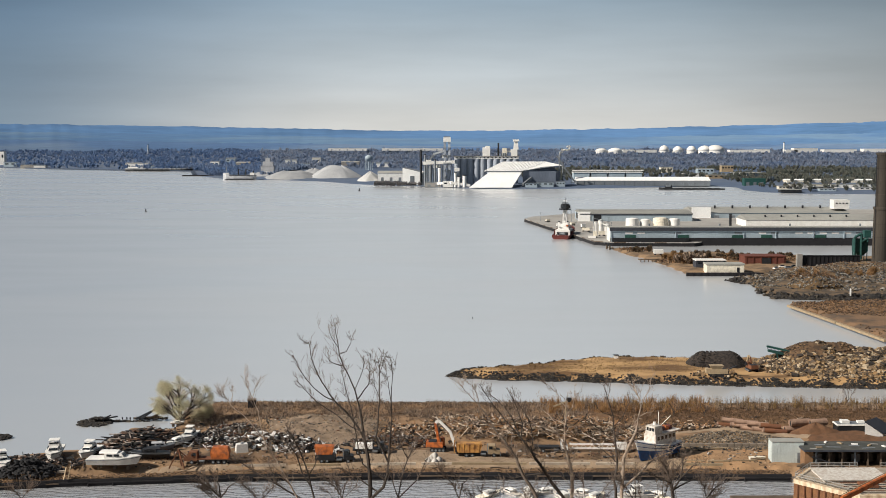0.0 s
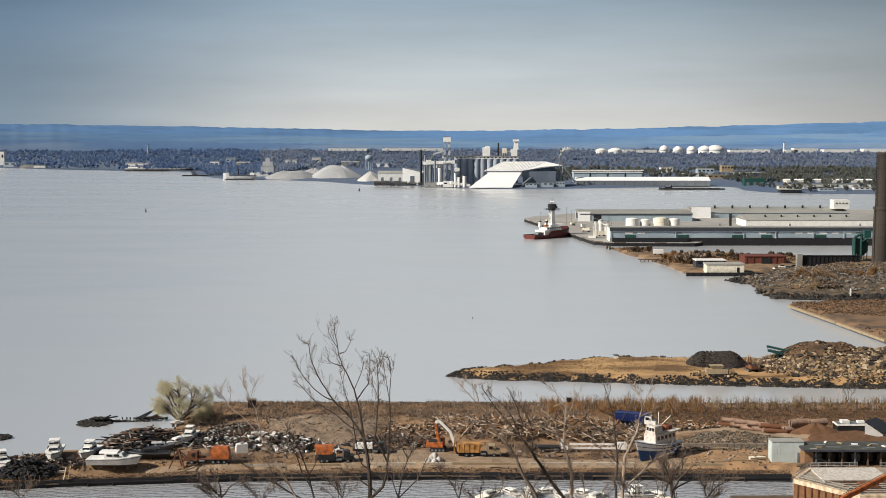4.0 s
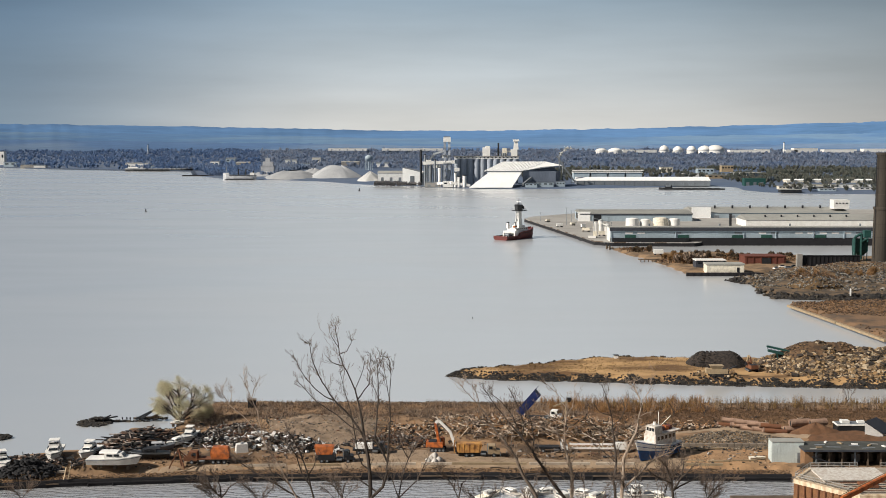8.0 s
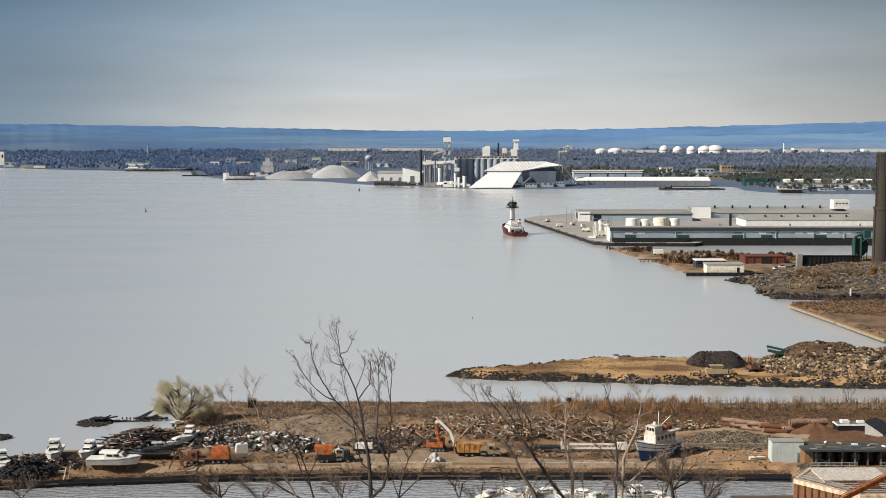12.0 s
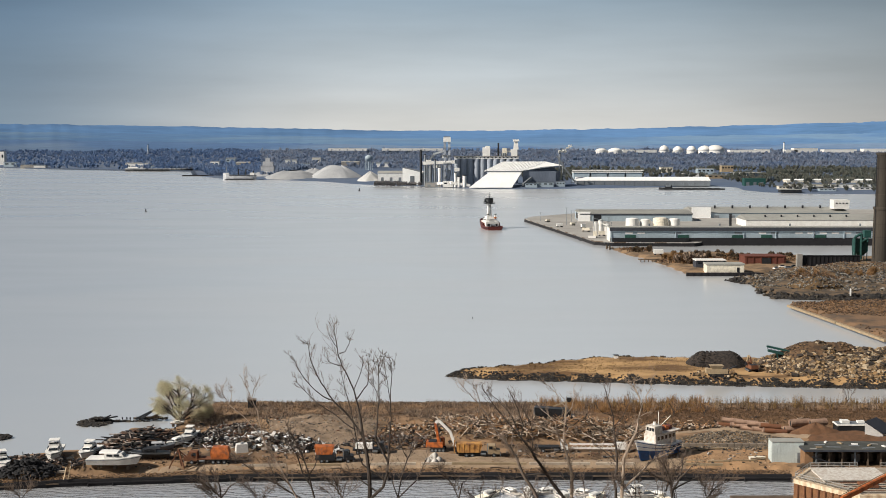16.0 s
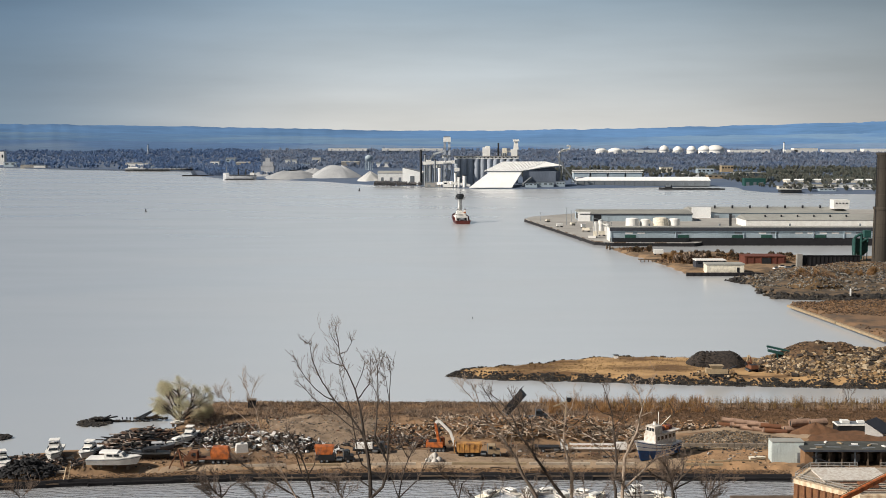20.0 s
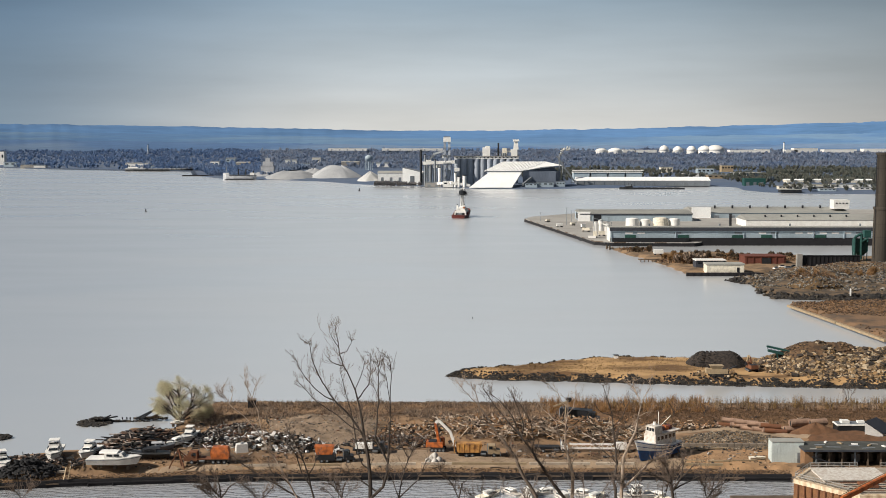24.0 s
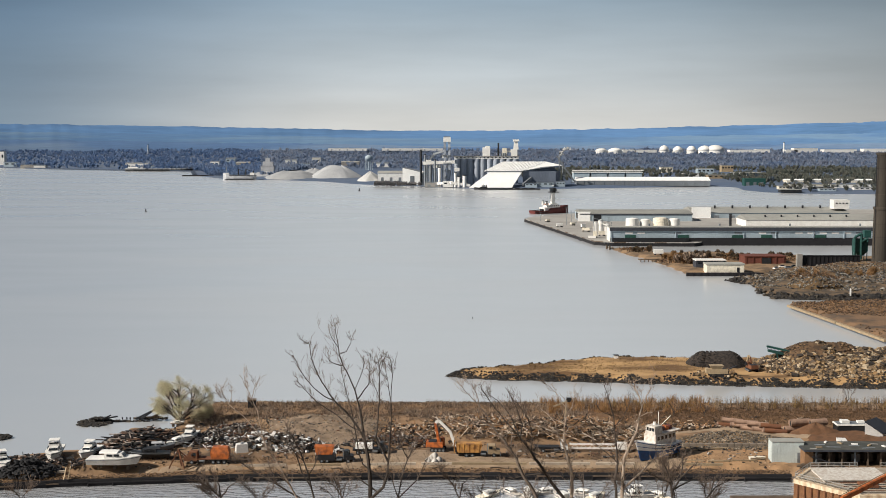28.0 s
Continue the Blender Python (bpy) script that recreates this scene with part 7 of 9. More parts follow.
road_strip("bank_slope", [(35.5, 318.3), (74.1, 316.3), (119.8, 310.7), (129.9, 337.5), (82.2, 337.5), (37.7, 338.2)], "red-brown earth slope under the reeds", 1.2, 0.12).data.materials[0] = mat("red_brown_bank_earth", (0.165, 0.092, 0.045), 0.95, col2=(0.075, 0.042, 0.022), scale=0.2, fine=1.8, bump=0.8, spread=0.0)
road_strip("terrace", [(55.3, 273.8), (78.3, 272.4), (84.7, 290.5), (75.5, 292.1), (58.7, 291.0)], "brown packed earth terrace below the stone heap", 0.8, 0.12).data.materials[0] = mat("brown_packed_earth", (0.33, 0.20, 0.105), 0.95, col2=(0.17, 0.105, 0.058), scale=0.3, fine=2.0, bump=0.5, spread=0.0)
MOUND = mat("grey_brown_mound_earth", (0.235, 0.172, 0.120), 0.95, col2=(0.075, 0.052, 0.035), scale=0.5, fine=2.4, bump=0.8, spread=0.0)
road_strip("gravel_mound_top", [(-44.5, 299.9), (-31.2, 294.3), (-17.5, 297.6), (-17.1, 317.0), (-34.1, 322.2), (-45.2, 314.5)], "grey-brown earth on the low mound").data.materials[0] = MOUND

# lorries and machines standing in the yard
ft = truck("flatbed_truck", -55.2, 280.1, 2.0, 180, "rusty flatbed truck with an orange load", RUST, L=11.0)
part("flatbed", Mesh().box(-5.4, 2.2, -1.2, 1.2, 1.15, 1.35), RUST, ft)
part("orange_load", Mesh().loft([[(-3.0 + 2.0 * k * sx, 1.1 * k * sy, z) for sx, sy in ((-1, -1), (1, -1), (1, 1), (-1, 1))] for z, k in ((1.35, 1.0), (2.6, 1.1), (4.0, 0.9))]), ORANGE, ft, "orange hopper")
part("load_frame", Mesh().bar((-0.4, -1, 1.3), (-0.4, -1, 3.4), 0.15).bar((-0.4, -1, 3.4), (1.6, -1, 3.4), 0.15), RUST, ft)
sk = truck("skip_truck", -25.6, 281.1, 2.0, 0, "black skip truck with an orange container", BLACK, L=9.0, axles=(3.3, -1.6, -2.9))
part("container", Mesh().loft([[(-2.3 + 2.2 * k * sx, 1.15 * sy, z) for sx, sy in ((-1, -1), (1, -1), (1, 1), (-1, 1))] for z, k in ((2.1, 0.88), (4.0, 1.05))]), ORANGE, sk, "orange steel container")
part("subframe", Mesh().box(-4.4, 0.2, -1.15, 1.15, 0.7, 2.1, 0.1), BLACK, sk)
part("lift_arm", Mesh().bar((0.5, -1.2, 1.2), (0.2, -1.2, 3.2), 0.2), DARK, sk)
hp = truck("dump_truck", 8.4, 286.3, 2.0, 0, "old orange dump truck with a rusty bin", TAN, "dump truck", 10.5, (3.8, -1.4, -2.8))
YELLOWRUST = mat("rusty_yellow_paint", (0.46, 0.235, 0.065), 0.7, col2=(0.16, 0.07, 0.03), scale=0.8, fine=5, amount=0.8)
hb = part("bin", Mesh().loft([[(-2.2 + 3.0 * k * sx, 1.25 * sy, z) for sx, sy in ((-1, -1), (1, -1), (1, 1), (-1, 1))] for z, k in ((1.2, 0.9), (3.3, 1.08))]), YELLOWRUST, hp, "rust-streaked orange bin")
for k in range(5):
    part("rib", Mesh().bar((-4.4 + 1.15 * k, -1.2, 1.3), (-4.7 + 1.25 * k, -1.3, 3.3), 0.16), YELLOWRUST, hb)
part("bulkhead", Mesh().box(-5.8, -5.5, -1.3, 1.3, 1.2, 3.7), YELLOWRUST, hp)
pk = truck("white_truck", 26.3, 290.5, 2.0, 0, "white flatbed work truck in the yard", WHITE, L=8.0, axles=(2.8, -2.0))
part("flatbed", Mesh().box(-4, 2.1, -1.15, 1.15, 1.1, 1.5), DARK, pk)
sm = truck("small_truck", -17.6, 288.9, 2.0, 0, "dark flatbed truck with a pale load", BLACK, L=8.5, axles=(3.1, -1.8, -2.9))
part("flatbed", Mesh().box(-4.2, 2.1, -1.15, 1.15, 1.1, 1.4), DARK, sm)
part("load", Mesh().box(-3.6, 0.6, -1.0, 1.0, 1.4, 2.6, 0.1), WHITE, sm, "white wrapped load")
make_excavator("excavator", -1.2, 291.6, 2.0, -4, 1.05, [(0.2, 1.8), (-0.6, 6.6), (0.2, 7.2), (2.8, 4.6), (4.2, 0.9)], ORANGE, WHITE, "orange excavator with a white arm at work")
for px, w in ((421, 3.0), (437, 3.4)):
    D = 76 * 2154 / (809 - 245)
    bx = thing("white_tank_box", (px - 784) / 2154 * D, D + (0 if px == 421 else 12), 2, 18, "pale boxy tank tipped among scrap", "tank")
    part("body", Mesh().box(-w / 2, w / 2, -0.9, 0.9, 0, 2.1, 0.15), WHITE, bx)
    part("cap", Mesh().tube((0, 0, 2.1), (0, 0, 2.35), 0.3), STEEL, bx)
tri = thing("timber_tripod", -61.6, 276.7, 2.0, 0, "rust-brown tripod of beams", "tripod")
for ax, ay in ((-1.9, -0.4), (1.7, -0.6), (0.6, 1.6)):
    part("leg", Mesh().bar((ax, ay, -0.2), (0.3, 0, 4.2), 0.28), RUST, tri)
part("beam", Mesh().bar((0.3, 0, 4.0), (2.8, 0.4, 1.6), 0.25), RUST, tri)
SACK = mat("pale_woven_sacking", (0.52, 0.49, 0.45), 0.9, col2=(0.26, 0.23, 0.20), scale=0.9, fine=5, bump=0.6)
bags = thing("bulk_bag_pile", -2.1, 280.6, 2.0, 0, "heap of slumped grey-white bulk bags", "bags")
for bx_, by_, k, top in ((0.0, 0.5, 0.95, 2.3), (-1.25, -0.2, 0.75, 1.3), (1.2, -0.1, 0.8, 1.5), (0.1, -0.9, 0.7, 1.2), (-0.5, 0.1, 0.6, 1.9)):
    part("bag", Mesh().loft([[(bx_ + 1.05 * k * q * (1 + 0.16 * math.sin(3 * a * 0.524 + bx_ * 5) + 0.1 * math.sin(5 * a * 0.524 + by_)) * math.cos(a * 0.524) + 0.18 * f * math.sin(7 * bx_ + 2), by_ + 0.95 * k * q * math.sin(a * 0.524), top * f) for a in range(12)] for f, q in ((0, 0.95), (0.25, 1.08), (0.55, 1.0), (0.8, 0.72), (0.93, 0.35), (1.0, 0.16))]), SACK, bags, smooth=True)
tr = thing("lattice_boom", 37.3, 290.5, 2.0, -2, "white crane boom lying on trestles", "crane boom")
for s in (-1, 1):
    for zz in (0.9, 1.9):
        part("chord", Mesh().bar((-6.5, s * 0.5, zz), (6.5, s * 0.5, zz), 0.16), WHITE, tr)
for k in range(12):
    part("lacing", Mesh().bar((-6.3 + 1.05 * k, -0.5, 0.9 + (k % 2)), (-5.25 + 1.05 * k, -0.5, 1.9 - (k % 2)), 0.1), WHITE, tr)
for q in (-5, 5):
    part("trestle", Mesh().box(q - 0.4, q + 0.4, -0.8, 0.8, -0.2, 0.85), WOOD, tr)
part("head", Mesh().box(4.6, 7.4, -0.7, 0.7, 0.8, 2.4, 0.1), WHITE, tr)

# litter all over the yard floor
for k, (px, py, rx, ry, n, mt) in enumerate(((430, 812, 26, 6, 120, JUNK), (250, 818, 14, 4, 70, DARKJUNK), (640, 770, 26, 8, 150, DRIFT), (860, 790, 26, 5, 140, JUNK), (1060, 812, 22, 5, 130, JUNK), (1240, 800, 18, 5, 80, DRIFT), (1180, 760, 40, 8, 200, DRIFT), (520, 770, 22, 9, 150, JUNK), (330, 772, 14, 7, 110, JUNK), (1330, 815, 10, 6, 60, JUNK), (780, 775, 16, 8, 140, DRIFT))):
    D = 76 * 2154 / (py - 245)
    m = Mesh()
    rg = random.Random(300 + k)
    for _ in range(n):
        a, r = rg.uniform(0, 6.283), math.sqrt(rg.random())
        x, y = (px - 784) / 2154 * D + rx * r * math.cos(a), D + ry * r * math.sin(a)
        s = rg.uniform(0.15, 0.6)
        m.obox((x, y, YARD_H(x, y) + 0.12), (s * rg.uniform(0.6, 3.0), s * rg.uniform(0.4, 1.0), s * rg.uniform(0.2, 0.9)), Euler((rg.gauss(0, 0.2), rg.gauss(0, 0.2), rg.uniform(0, 6.28))))
    solid("scattered_scrap", m, mt, "small scrap and timber strewn over the yard", "scrap", "stuff")

# tyres
def tyre_heap():
    rng = random.Random(77)
    m = Mesh()
    for _ in range(240):
        a, r = rng.uniform(0, 6.283), math.sqrt(rng.random())
        x, y, z = 7.5 * r * math.cos(a), 5 * r * math.sin(a), 3.2 * (1 - r ** 1.5) * rng.uniform(0.5, 1)
        d = Vector((rng.gauss(0, 0.5), rng.gauss(0, 0.5), 1)).normalized()
        p = Vector((x, y, z + 0.2))
        R = rng.uniform(0.5, 0.85)
        m.tube(p - d * 0.15, p + d * 0.15, R, R, 10, False)
        m.tube(p - d * 0.15, p + d * 0.15, R * 0.55, R * 0.55, 10, False)
        m.tube(p + d * 0.15, p + d * 0.151, R, R * 0.55, 10, False)
        m.tube(p - d * 0.15, p - d * 0.151, R, R * 0.55, 10, False)
    return solid("tyre_heap", m, TYRE, "heap of old black tyres at the water", "tyres", "stuff", at=pose(-94.2, 271.4, 2.0))


tyre_heap()
scrap("scrap_heap", -97.0, 283.0, 8, 3, 1.1, 190, 0.7, 17, DARKJUNK, "low dark scrap along the shore behind the boats", beams=0.1, tilt=0.2)
scrap("scrap_heap", -89.1, 279.2, 7, 3, 1.4, 153, 0.58, 16, DARKJUNK, "low dark scrap by the laid-up boats")

# the near quay: timber wall and beams
wall_pts = [(-111.0, 264.6), (-98.6, 265.1), (-86.2, 267.6), (-49.5, 271.9), (2.1, 273.6), (53.8, 272.9), (79.4, 271.9)]
quay = thing("timber_quay", 0, 0, 0, 0, "dark timber bulkhead along the scrapyard", "quay", kind="structure")
qr = random.Random(12)
for (ax, ay), (bx, by) in zip(wall_pts, wall_pts[1:]):
    n = math.hypot(bx - ax, by - ay)
    f = 0.0
    while f < 1:
        g = min(1.0, f + qr.uniform(3.0, 8.0) / n)
        p, q = (ax + (bx - ax) * f, ay + (by - ay) * f), (ax + (bx - ax) * min(1, g + 0.002), ay + (by - ay) * min(1, g + 0.002))
        z = qr.uniform(-0.15, 0.1)
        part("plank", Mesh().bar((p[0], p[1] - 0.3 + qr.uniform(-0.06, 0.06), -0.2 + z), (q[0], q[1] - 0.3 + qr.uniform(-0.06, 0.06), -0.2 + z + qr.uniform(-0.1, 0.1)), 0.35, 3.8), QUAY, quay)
        part("waling", Mesh().bar((p[0], p[1] - 0.6, 0.95 + z), (q[0], q[1] - 0.6, 0.95 + z), 0.24, 0.26), QUAY if qr.random() < 0.6 else WOOD, quay)
        part("earth_fill", Mesh().bar((p[0], p[1] + 1.6, 0.75 + z), (q[0], q[1] + 1.6, 0.75 + z), 3.2, 2.0), YARD, quay)
        if qr.random() < 0.45:
            part("pile", Mesh().tube((p[0], p[1] - 0.75, -2), (p[0], p[1] - 0.75, qr.uniform(0.2, 1.3)), 0.2, 0.17, 7), QUAY, quay)
        f = g
sod = []
for i, (a, b) in enumerate(zip(wall_pts, wall_pts[1:])):
    r = np.random.RandomState(80 + i)
    n = int(math.hypot(b[0] - a[0], b[1] - a[1]) * 16)
    f, d = r.random_sample(n), np.abs(r.normal(0, 1.3, n))
    sod += list(zip(a[0] + (b[0] - a[0]) * f, a[1] + (b[1] - a[1]) * f + d - 0.25, np.minimum(1.72 + 0.2 * d, 2.0) + r.normal(0, 0.05, n)))
stones("quay_edge_clods", sod, 0.17, SOD, "ragged orange-brown earth and leaf litter along the quay", 91, 0.5)
rng = random.Random(5)
PALELOG = mat("bleached_timber", (0.46, 0.39, 0.31), 0.85, col2=(0.26, 0.20, 0.15), scale=0.5, fine=4)
for k, (px0, px1) in enumerate(((10, 78), (80, 100), (420, 500), (520, 600), (640, 735), (745, 800), (800, 935), (940, 1050), (1060, 1130), (1220, 1290))):
    def on_edge(px):
        D = 76 * 2154 / (np.interp(px, [0, 105, 400, 800, 1200, 1400], [855, 849, 838, 834, 835, 838]) - 245)
        return ((px - 784) / 2154 * D, D)
    (ax, ay), (bx, by) = on_edge(px0), on_edge(px1)
    lg = solid("quay_log", Mesh().bar((ax, ay + 0.2, 2.5), (bx, by + 0.2, 2.5), 0.5, 0.55), PALELOG if k % 3 else TAN, "long squared timber lying along the quay edge", "timber", group="quay timbers")
plk = thing("leaning_planks", -85.0, 266.8, 2, 20, "two planks leaning at the quay edge", "planks")
for k in range(2):
    part("plank", Mesh().bar((0.9 * k, 0, -0.2), (0.9 * k + 0.7, 0.5, 2.6), 0.3, 0.08), TAN, plk)

# sheds at the right
PALESHED = mat("pale_green_white_sheet", (0.459, 0.513, 0.505), 0.6, col2=(0.398, 0.444, 0.436), scale=0.5, fine=3)
ws = building("pale_shed", 81.1, 280.6, 7.46, 3.4, 4.9, PALESHED, ROOFWHITE, "pale blue-white metal shed", "shed", rise=0.0, base=2.0, thick=0.15)
part("side_door", Mesh().box(2.2, 3.1, -0.1, 0.05, 0, 2.4), STEEL, ws)
for k in range(12):
    part("wall_rib", Mesh().box(-3.9 + 0.68 * k, -3.86 + 0.68 * k, -0.03, 0, 0, 4.85), PALESHED, ws)
ob_x, ob_y = 95.6, 277.2
op = thing("open_workshop", ob_x, ob_y, 0.9, 0, "long open-fronted workshop with a dark flat roof", "building")
part("rear_wall", Mesh().box(-11, 16, 6.6, 7, 0, 4.6), WOOD, op)
part("end_wall", Mesh().box(-11.6, -9.6, 0, 7, 0, 4.75), mat("orange_brown_boards", (0.27, 0.15, 0.075), 0.8, col2=(0.14, 0.08, 0.045), scale=0.7, fine=4), op, "orange-brown end wall")
part("floor_slab", Mesh().box(-11, 16, 0, 7, -0.6, 0.1), CONCRETE, op)
part("roof", Mesh().box(-12, 16.5, -1.0, 7.4, 4.8, 5.2), ROOFDARK, op)
part("roof_sheet", Mesh().box(-11.8, 16.4, -0.8, 7.2, 5.2, 5.26), mat("grey_green_roofing", (0.0506, 0.0535, 0.0476), 0.85, col2=(0.113, 0.107, 0.0952), scale=0.4, fine=2), op)
for k in range(9):
    part("post", Mesh().box(-9 + 3.0 * k, -8.65 + 3.0 * k, 0, 0.35, 0, 4.8), WOOD if k % 3 else STEEL, op)
    part("knee_brace", Mesh().bar((-8.8 + 3.0 * k, 0.15, 3.6), (-7.8 + 3.0 * k, 0.15, 4.75), 0.16), WOOD, op)
for k in range(8):
    part("back_bay", Mesh().box(-8.4 + 3.0 * k, -6.3 + 3.0 * k, 4, 4.2, 0.2, 3.0), WOOD if k % 3 else CONCRETE, op)
part("fallen_beam", Mesh().bar((-10, -0.8, 3.6), (-2, -0.9, 1.0), 0.3), DARK, op)
for k in range(7):
    part("roof_litter", Mesh().obox((-8 + 3.1 * k, 1 + (k * 5) % 6, 5.4), (1.4, 0.5, 0.25), Euler((0, 0, k))), WHITE if k % 2 else TAN, op)
for k in range(10):
    part("roof_patch", Mesh().obox((-9.5 + 2.6 * k, 0.4 + (k * 3.7) % 6, 5.28), (1.6 + (k % 3) * 0.8, 0.7, 0.05), Euler((0, 0, 0.25 * math.sin(3.0 * k)))), STEEL if k % 3 else CONCRETE, op, "lighter patched sheet")
for k in range(6):
    part("stored_crate", Mesh().box(-7.9 + 3.9 * k, -6.5 + 3.9 * k, 1.6, 2.8, 0.1, 1.0 + 0.35 * (k % 3), 0.05), (WOOD, STEEL, RUST)[k % 3], op)
lp = thing("lumber_pile", 85.1, 277.2, 2, 0, "dark pile of beams beside the shed", "lumber")
for k in range(6):
    part("beam", Mesh().bar((-3 + 0.3 * k, -0.5 + 0.4 * (k % 3), 0.2 + 0.35 * (k // 3)), (2.5, -0.4 + 0.4 * (k % 3), 0.2 + 0.35 * (k // 3)), 0.3), WOOD, lp)
PINKPIPE = mat("weathered_pink_brown_pipe", (0.32, 0.21, 0.15), 0.85, col2=(0.15, 0.092, 0.066), scale=0.7, fine=4)
pipes = thing("pipe_stack", 91.4, 307.0, YARD_H(91.4, 307.0), 0, "stack of big rusty pink-brown pipes", "pipes")
for k, (qx, qz, ln) in enumerate(((-4.0, 0.9, 5.2), (1.6, 0.9, 5.0), (-2.6, 2.6, 5.2), (2.4, 2.6, 4.6))):
    part("pipe", Mesh().tube((qx, -1.0, qz), (qx + ln, 0.4, qz), 0.9, 0.9, 14), PINKPIPE, pipes)
    part("pipe_end", Mesh().tube((qx - 0.04, -1.0, qz), (qx - 0.02, -1.0, qz), 0.7, 0.7, 12), DARK, pipes)
pipes2 = thing("pipe_stack", 85.8, 307.6, YARD_H(85.8, 307.6) - 0.2, 0, "pale rusty pipes lying on the bank", "pipes")
for k in range(3):
    part("pipe", Mesh().tube((-4 + 0.5 * k, -1.2 + 1.1 * k, 0.6), (3 + 0.6 * k, -1.0 + 1.1 * k, 0.6), 0.55, 0.55, 12), PINKPIPE, pipes2)
for k, (px, py, ln, up) in enumerate(((1300, 757, 6.5, 0), (1322, 759, 6.0, 0), (1343, 762, 6.5, 0), (1362, 766, 6.0, 0), (1382, 771, 6.0, 0), (1306, 757, 5.5, 1), (1330, 760, 6.0, 1), (1352, 764, 5.5, 1), (1374, 768, 5.5, 1))):
    D = 74 * 2154 / (py - 245) + 2.6
    xx = (px - 784) / 2154 * D
    pp = thing("culvert_pipe", xx, D + 0.5 * up, YARD_H(xx, D) + 0.6 + 1.05 * up, -8 - 3 * (k % 3), "weathered pink-brown pipe lying by the bank road", "pipe", "bank pipes")
    part("barrel", Mesh().tube((-ln / 2, 0, 0.1), (ln / 2, 0, -0.1), 0.62, 0.6, 12), PINKPIPE if k % 4 else RUST, pp)
    part("collar", Mesh().tube((-ln / 2 - 0.02, 0, 0.1), (-ln / 2 + 0.35, 0, 0.1), 0.7, 0.7, 12), PINKPIPE, pp)
BLOCKS = mat("cast_concrete_block", (0.23, 0.187, 0.145), 0.9, col2=(0.111, 0.0892, 0.0723), scale=0.6, fine=3)
for k in range(11):
    px = 1222 + 13.5 * k
    D = 76 * 2154 / (799 - 245)
    xx = (px - 784) / 2154 * D
    bb = thing("barrier_block", xx, D, 1.9, qr.uniform(-4, 4), "square concrete barrier block below the stone heap", "block", "barrier blocks")
    part("body", Mesh().box(-0.85, 0.85, -0.4, 0.4, 0, 0.95, 0.06), BLOCKS, bb)
    part("lifting_eye", Mesh().tube((0, 0, 0.95), (0, 0, 1.08), 0.09, 0.09, 6), STEEL, bb)
for k, (x0, y0, x1, y1) in enumerate(((1222, 807, 1300, 803), (1262, 828, 1350, 826), (1215, 826, 1255, 827))):
    Da, Db = 76 * 2154 / (y0 - 245), 76 * 2154 / (y1 - 245)
    solid("squared_timber", Mesh().bar(((x0 - 784) / 2154 * Da, Da, 2.25), ((x1 - 784) / 2154 * Db, Db, 2.25), 0.4, 0.35), TAN, "pale squared timber lying on the terrace", "timber", group="terrace timbers")
sk2 = thing("small_skiff", 74.6, 283.2, 2.05, 12, "small pale skiff lying on the terrace", "boat")
part("hull", Mesh().loft([[(q, -w, 0.7), (q, -w * 0.7, 0.1), (q, w * 0.7, 0.1), (q, w, 0.7)] for q, w in ((-2.0, 0.6), (0.4, 0.75), (1.5, 0.45), (2.1, 0.05))]), CREAM, sk2)
part("thwart", Mesh().box(-0.6, -0.3, -0.65, 0.65, 0.66, 0.74), WOOD, sk2)


def make_grapple():
    """A small grapple crane standing among the driftwood."""
    x, y = 32.1, 314.5
    t = thing("grapple_crane", x, y, YARD_H(x, y), 0, "pale tan grapple crane with a black grab behind driftwood", "crane")
    part("base", Mesh().box(-1.2, 1.2, -1.0, 1.0, 0, 1.2, 0.15), RUST, t)
    part("post", Mesh().tube((0, 0, 1.0), (0.2, 0, 5.4), 0.22, 0.16), TAN, t)
    part("boom", Mesh().bar((-3.2, 0, 4.3), (0.3, 0, 5.6), 0.3, 0.35), TAN, t)
    part("tip", Mesh().bar((0.2, 0, 5.5), (1.0, 0, 6.3), 0.25), TAN, t)
    part("grab", Mesh().loft([[(0.9 + px, py, 6.1 + pz) for px, py in ((-w, -0.5), (w, -0.5), (w, 0.5), (-w, 0.5))] for pz, w in ((-0.5, 0.35), (0.1, 0.7), (0.6, 0.6))]), BLACK, t)


make_grapple()
SPOIL = mat("red_brown_spoil", (0.15, 0.075, 0.038), 0.95, col2=(0.075, 0.04, 0.022), scale=0.8, fine=4, bump=0.8)
heap("earth_mound", 94.8, 304.2, 7.5, 3.5, 3.0, SPOIL, "red-brown earth heap behind the workshop", YARD_H(94.8, 304.2) - 0.3, 1.2, 9)
road_strip("spoil_ground", [(91.0, 297.0), (112.0, 292.5), (119.0, 303.5), (104.0, 306.0), (92.0, 302.0)], "dark red-brown earth spread behind the workshop", 0.8, 0.34).data.materials[0] = SPOIL
wbt = thing("work_barge", 105.4, 306.3, YARD_H(105.4, 306.3) + 0.5, 0, "black and white work boat laid up behind the workshop", "boat")
part("hull", Mesh().box(-5, 5, -1.8, 1.8, -0.5, 1.6, 0.1), BLACK, wbt)
part("deck_edge", Mesh().box(-5.1, 5.1, -1.9, 1.9, 1.5, 1.85), WHITE, wbt)
part("deck", Mesh().box(-4.8, 4.8, -1.6, 1.7, 1.85, 1.9), STEEL, wbt)
part("wheelhouse", Mesh().box(-3.6, -1.6, -1.0, 1.0, 1.9, 2.6), WHITE, wbt)
part("hatch", Mesh().box(0.6, 2.4, -0.8, 0.8, 1.9, 2.4), WHITE, wbt)
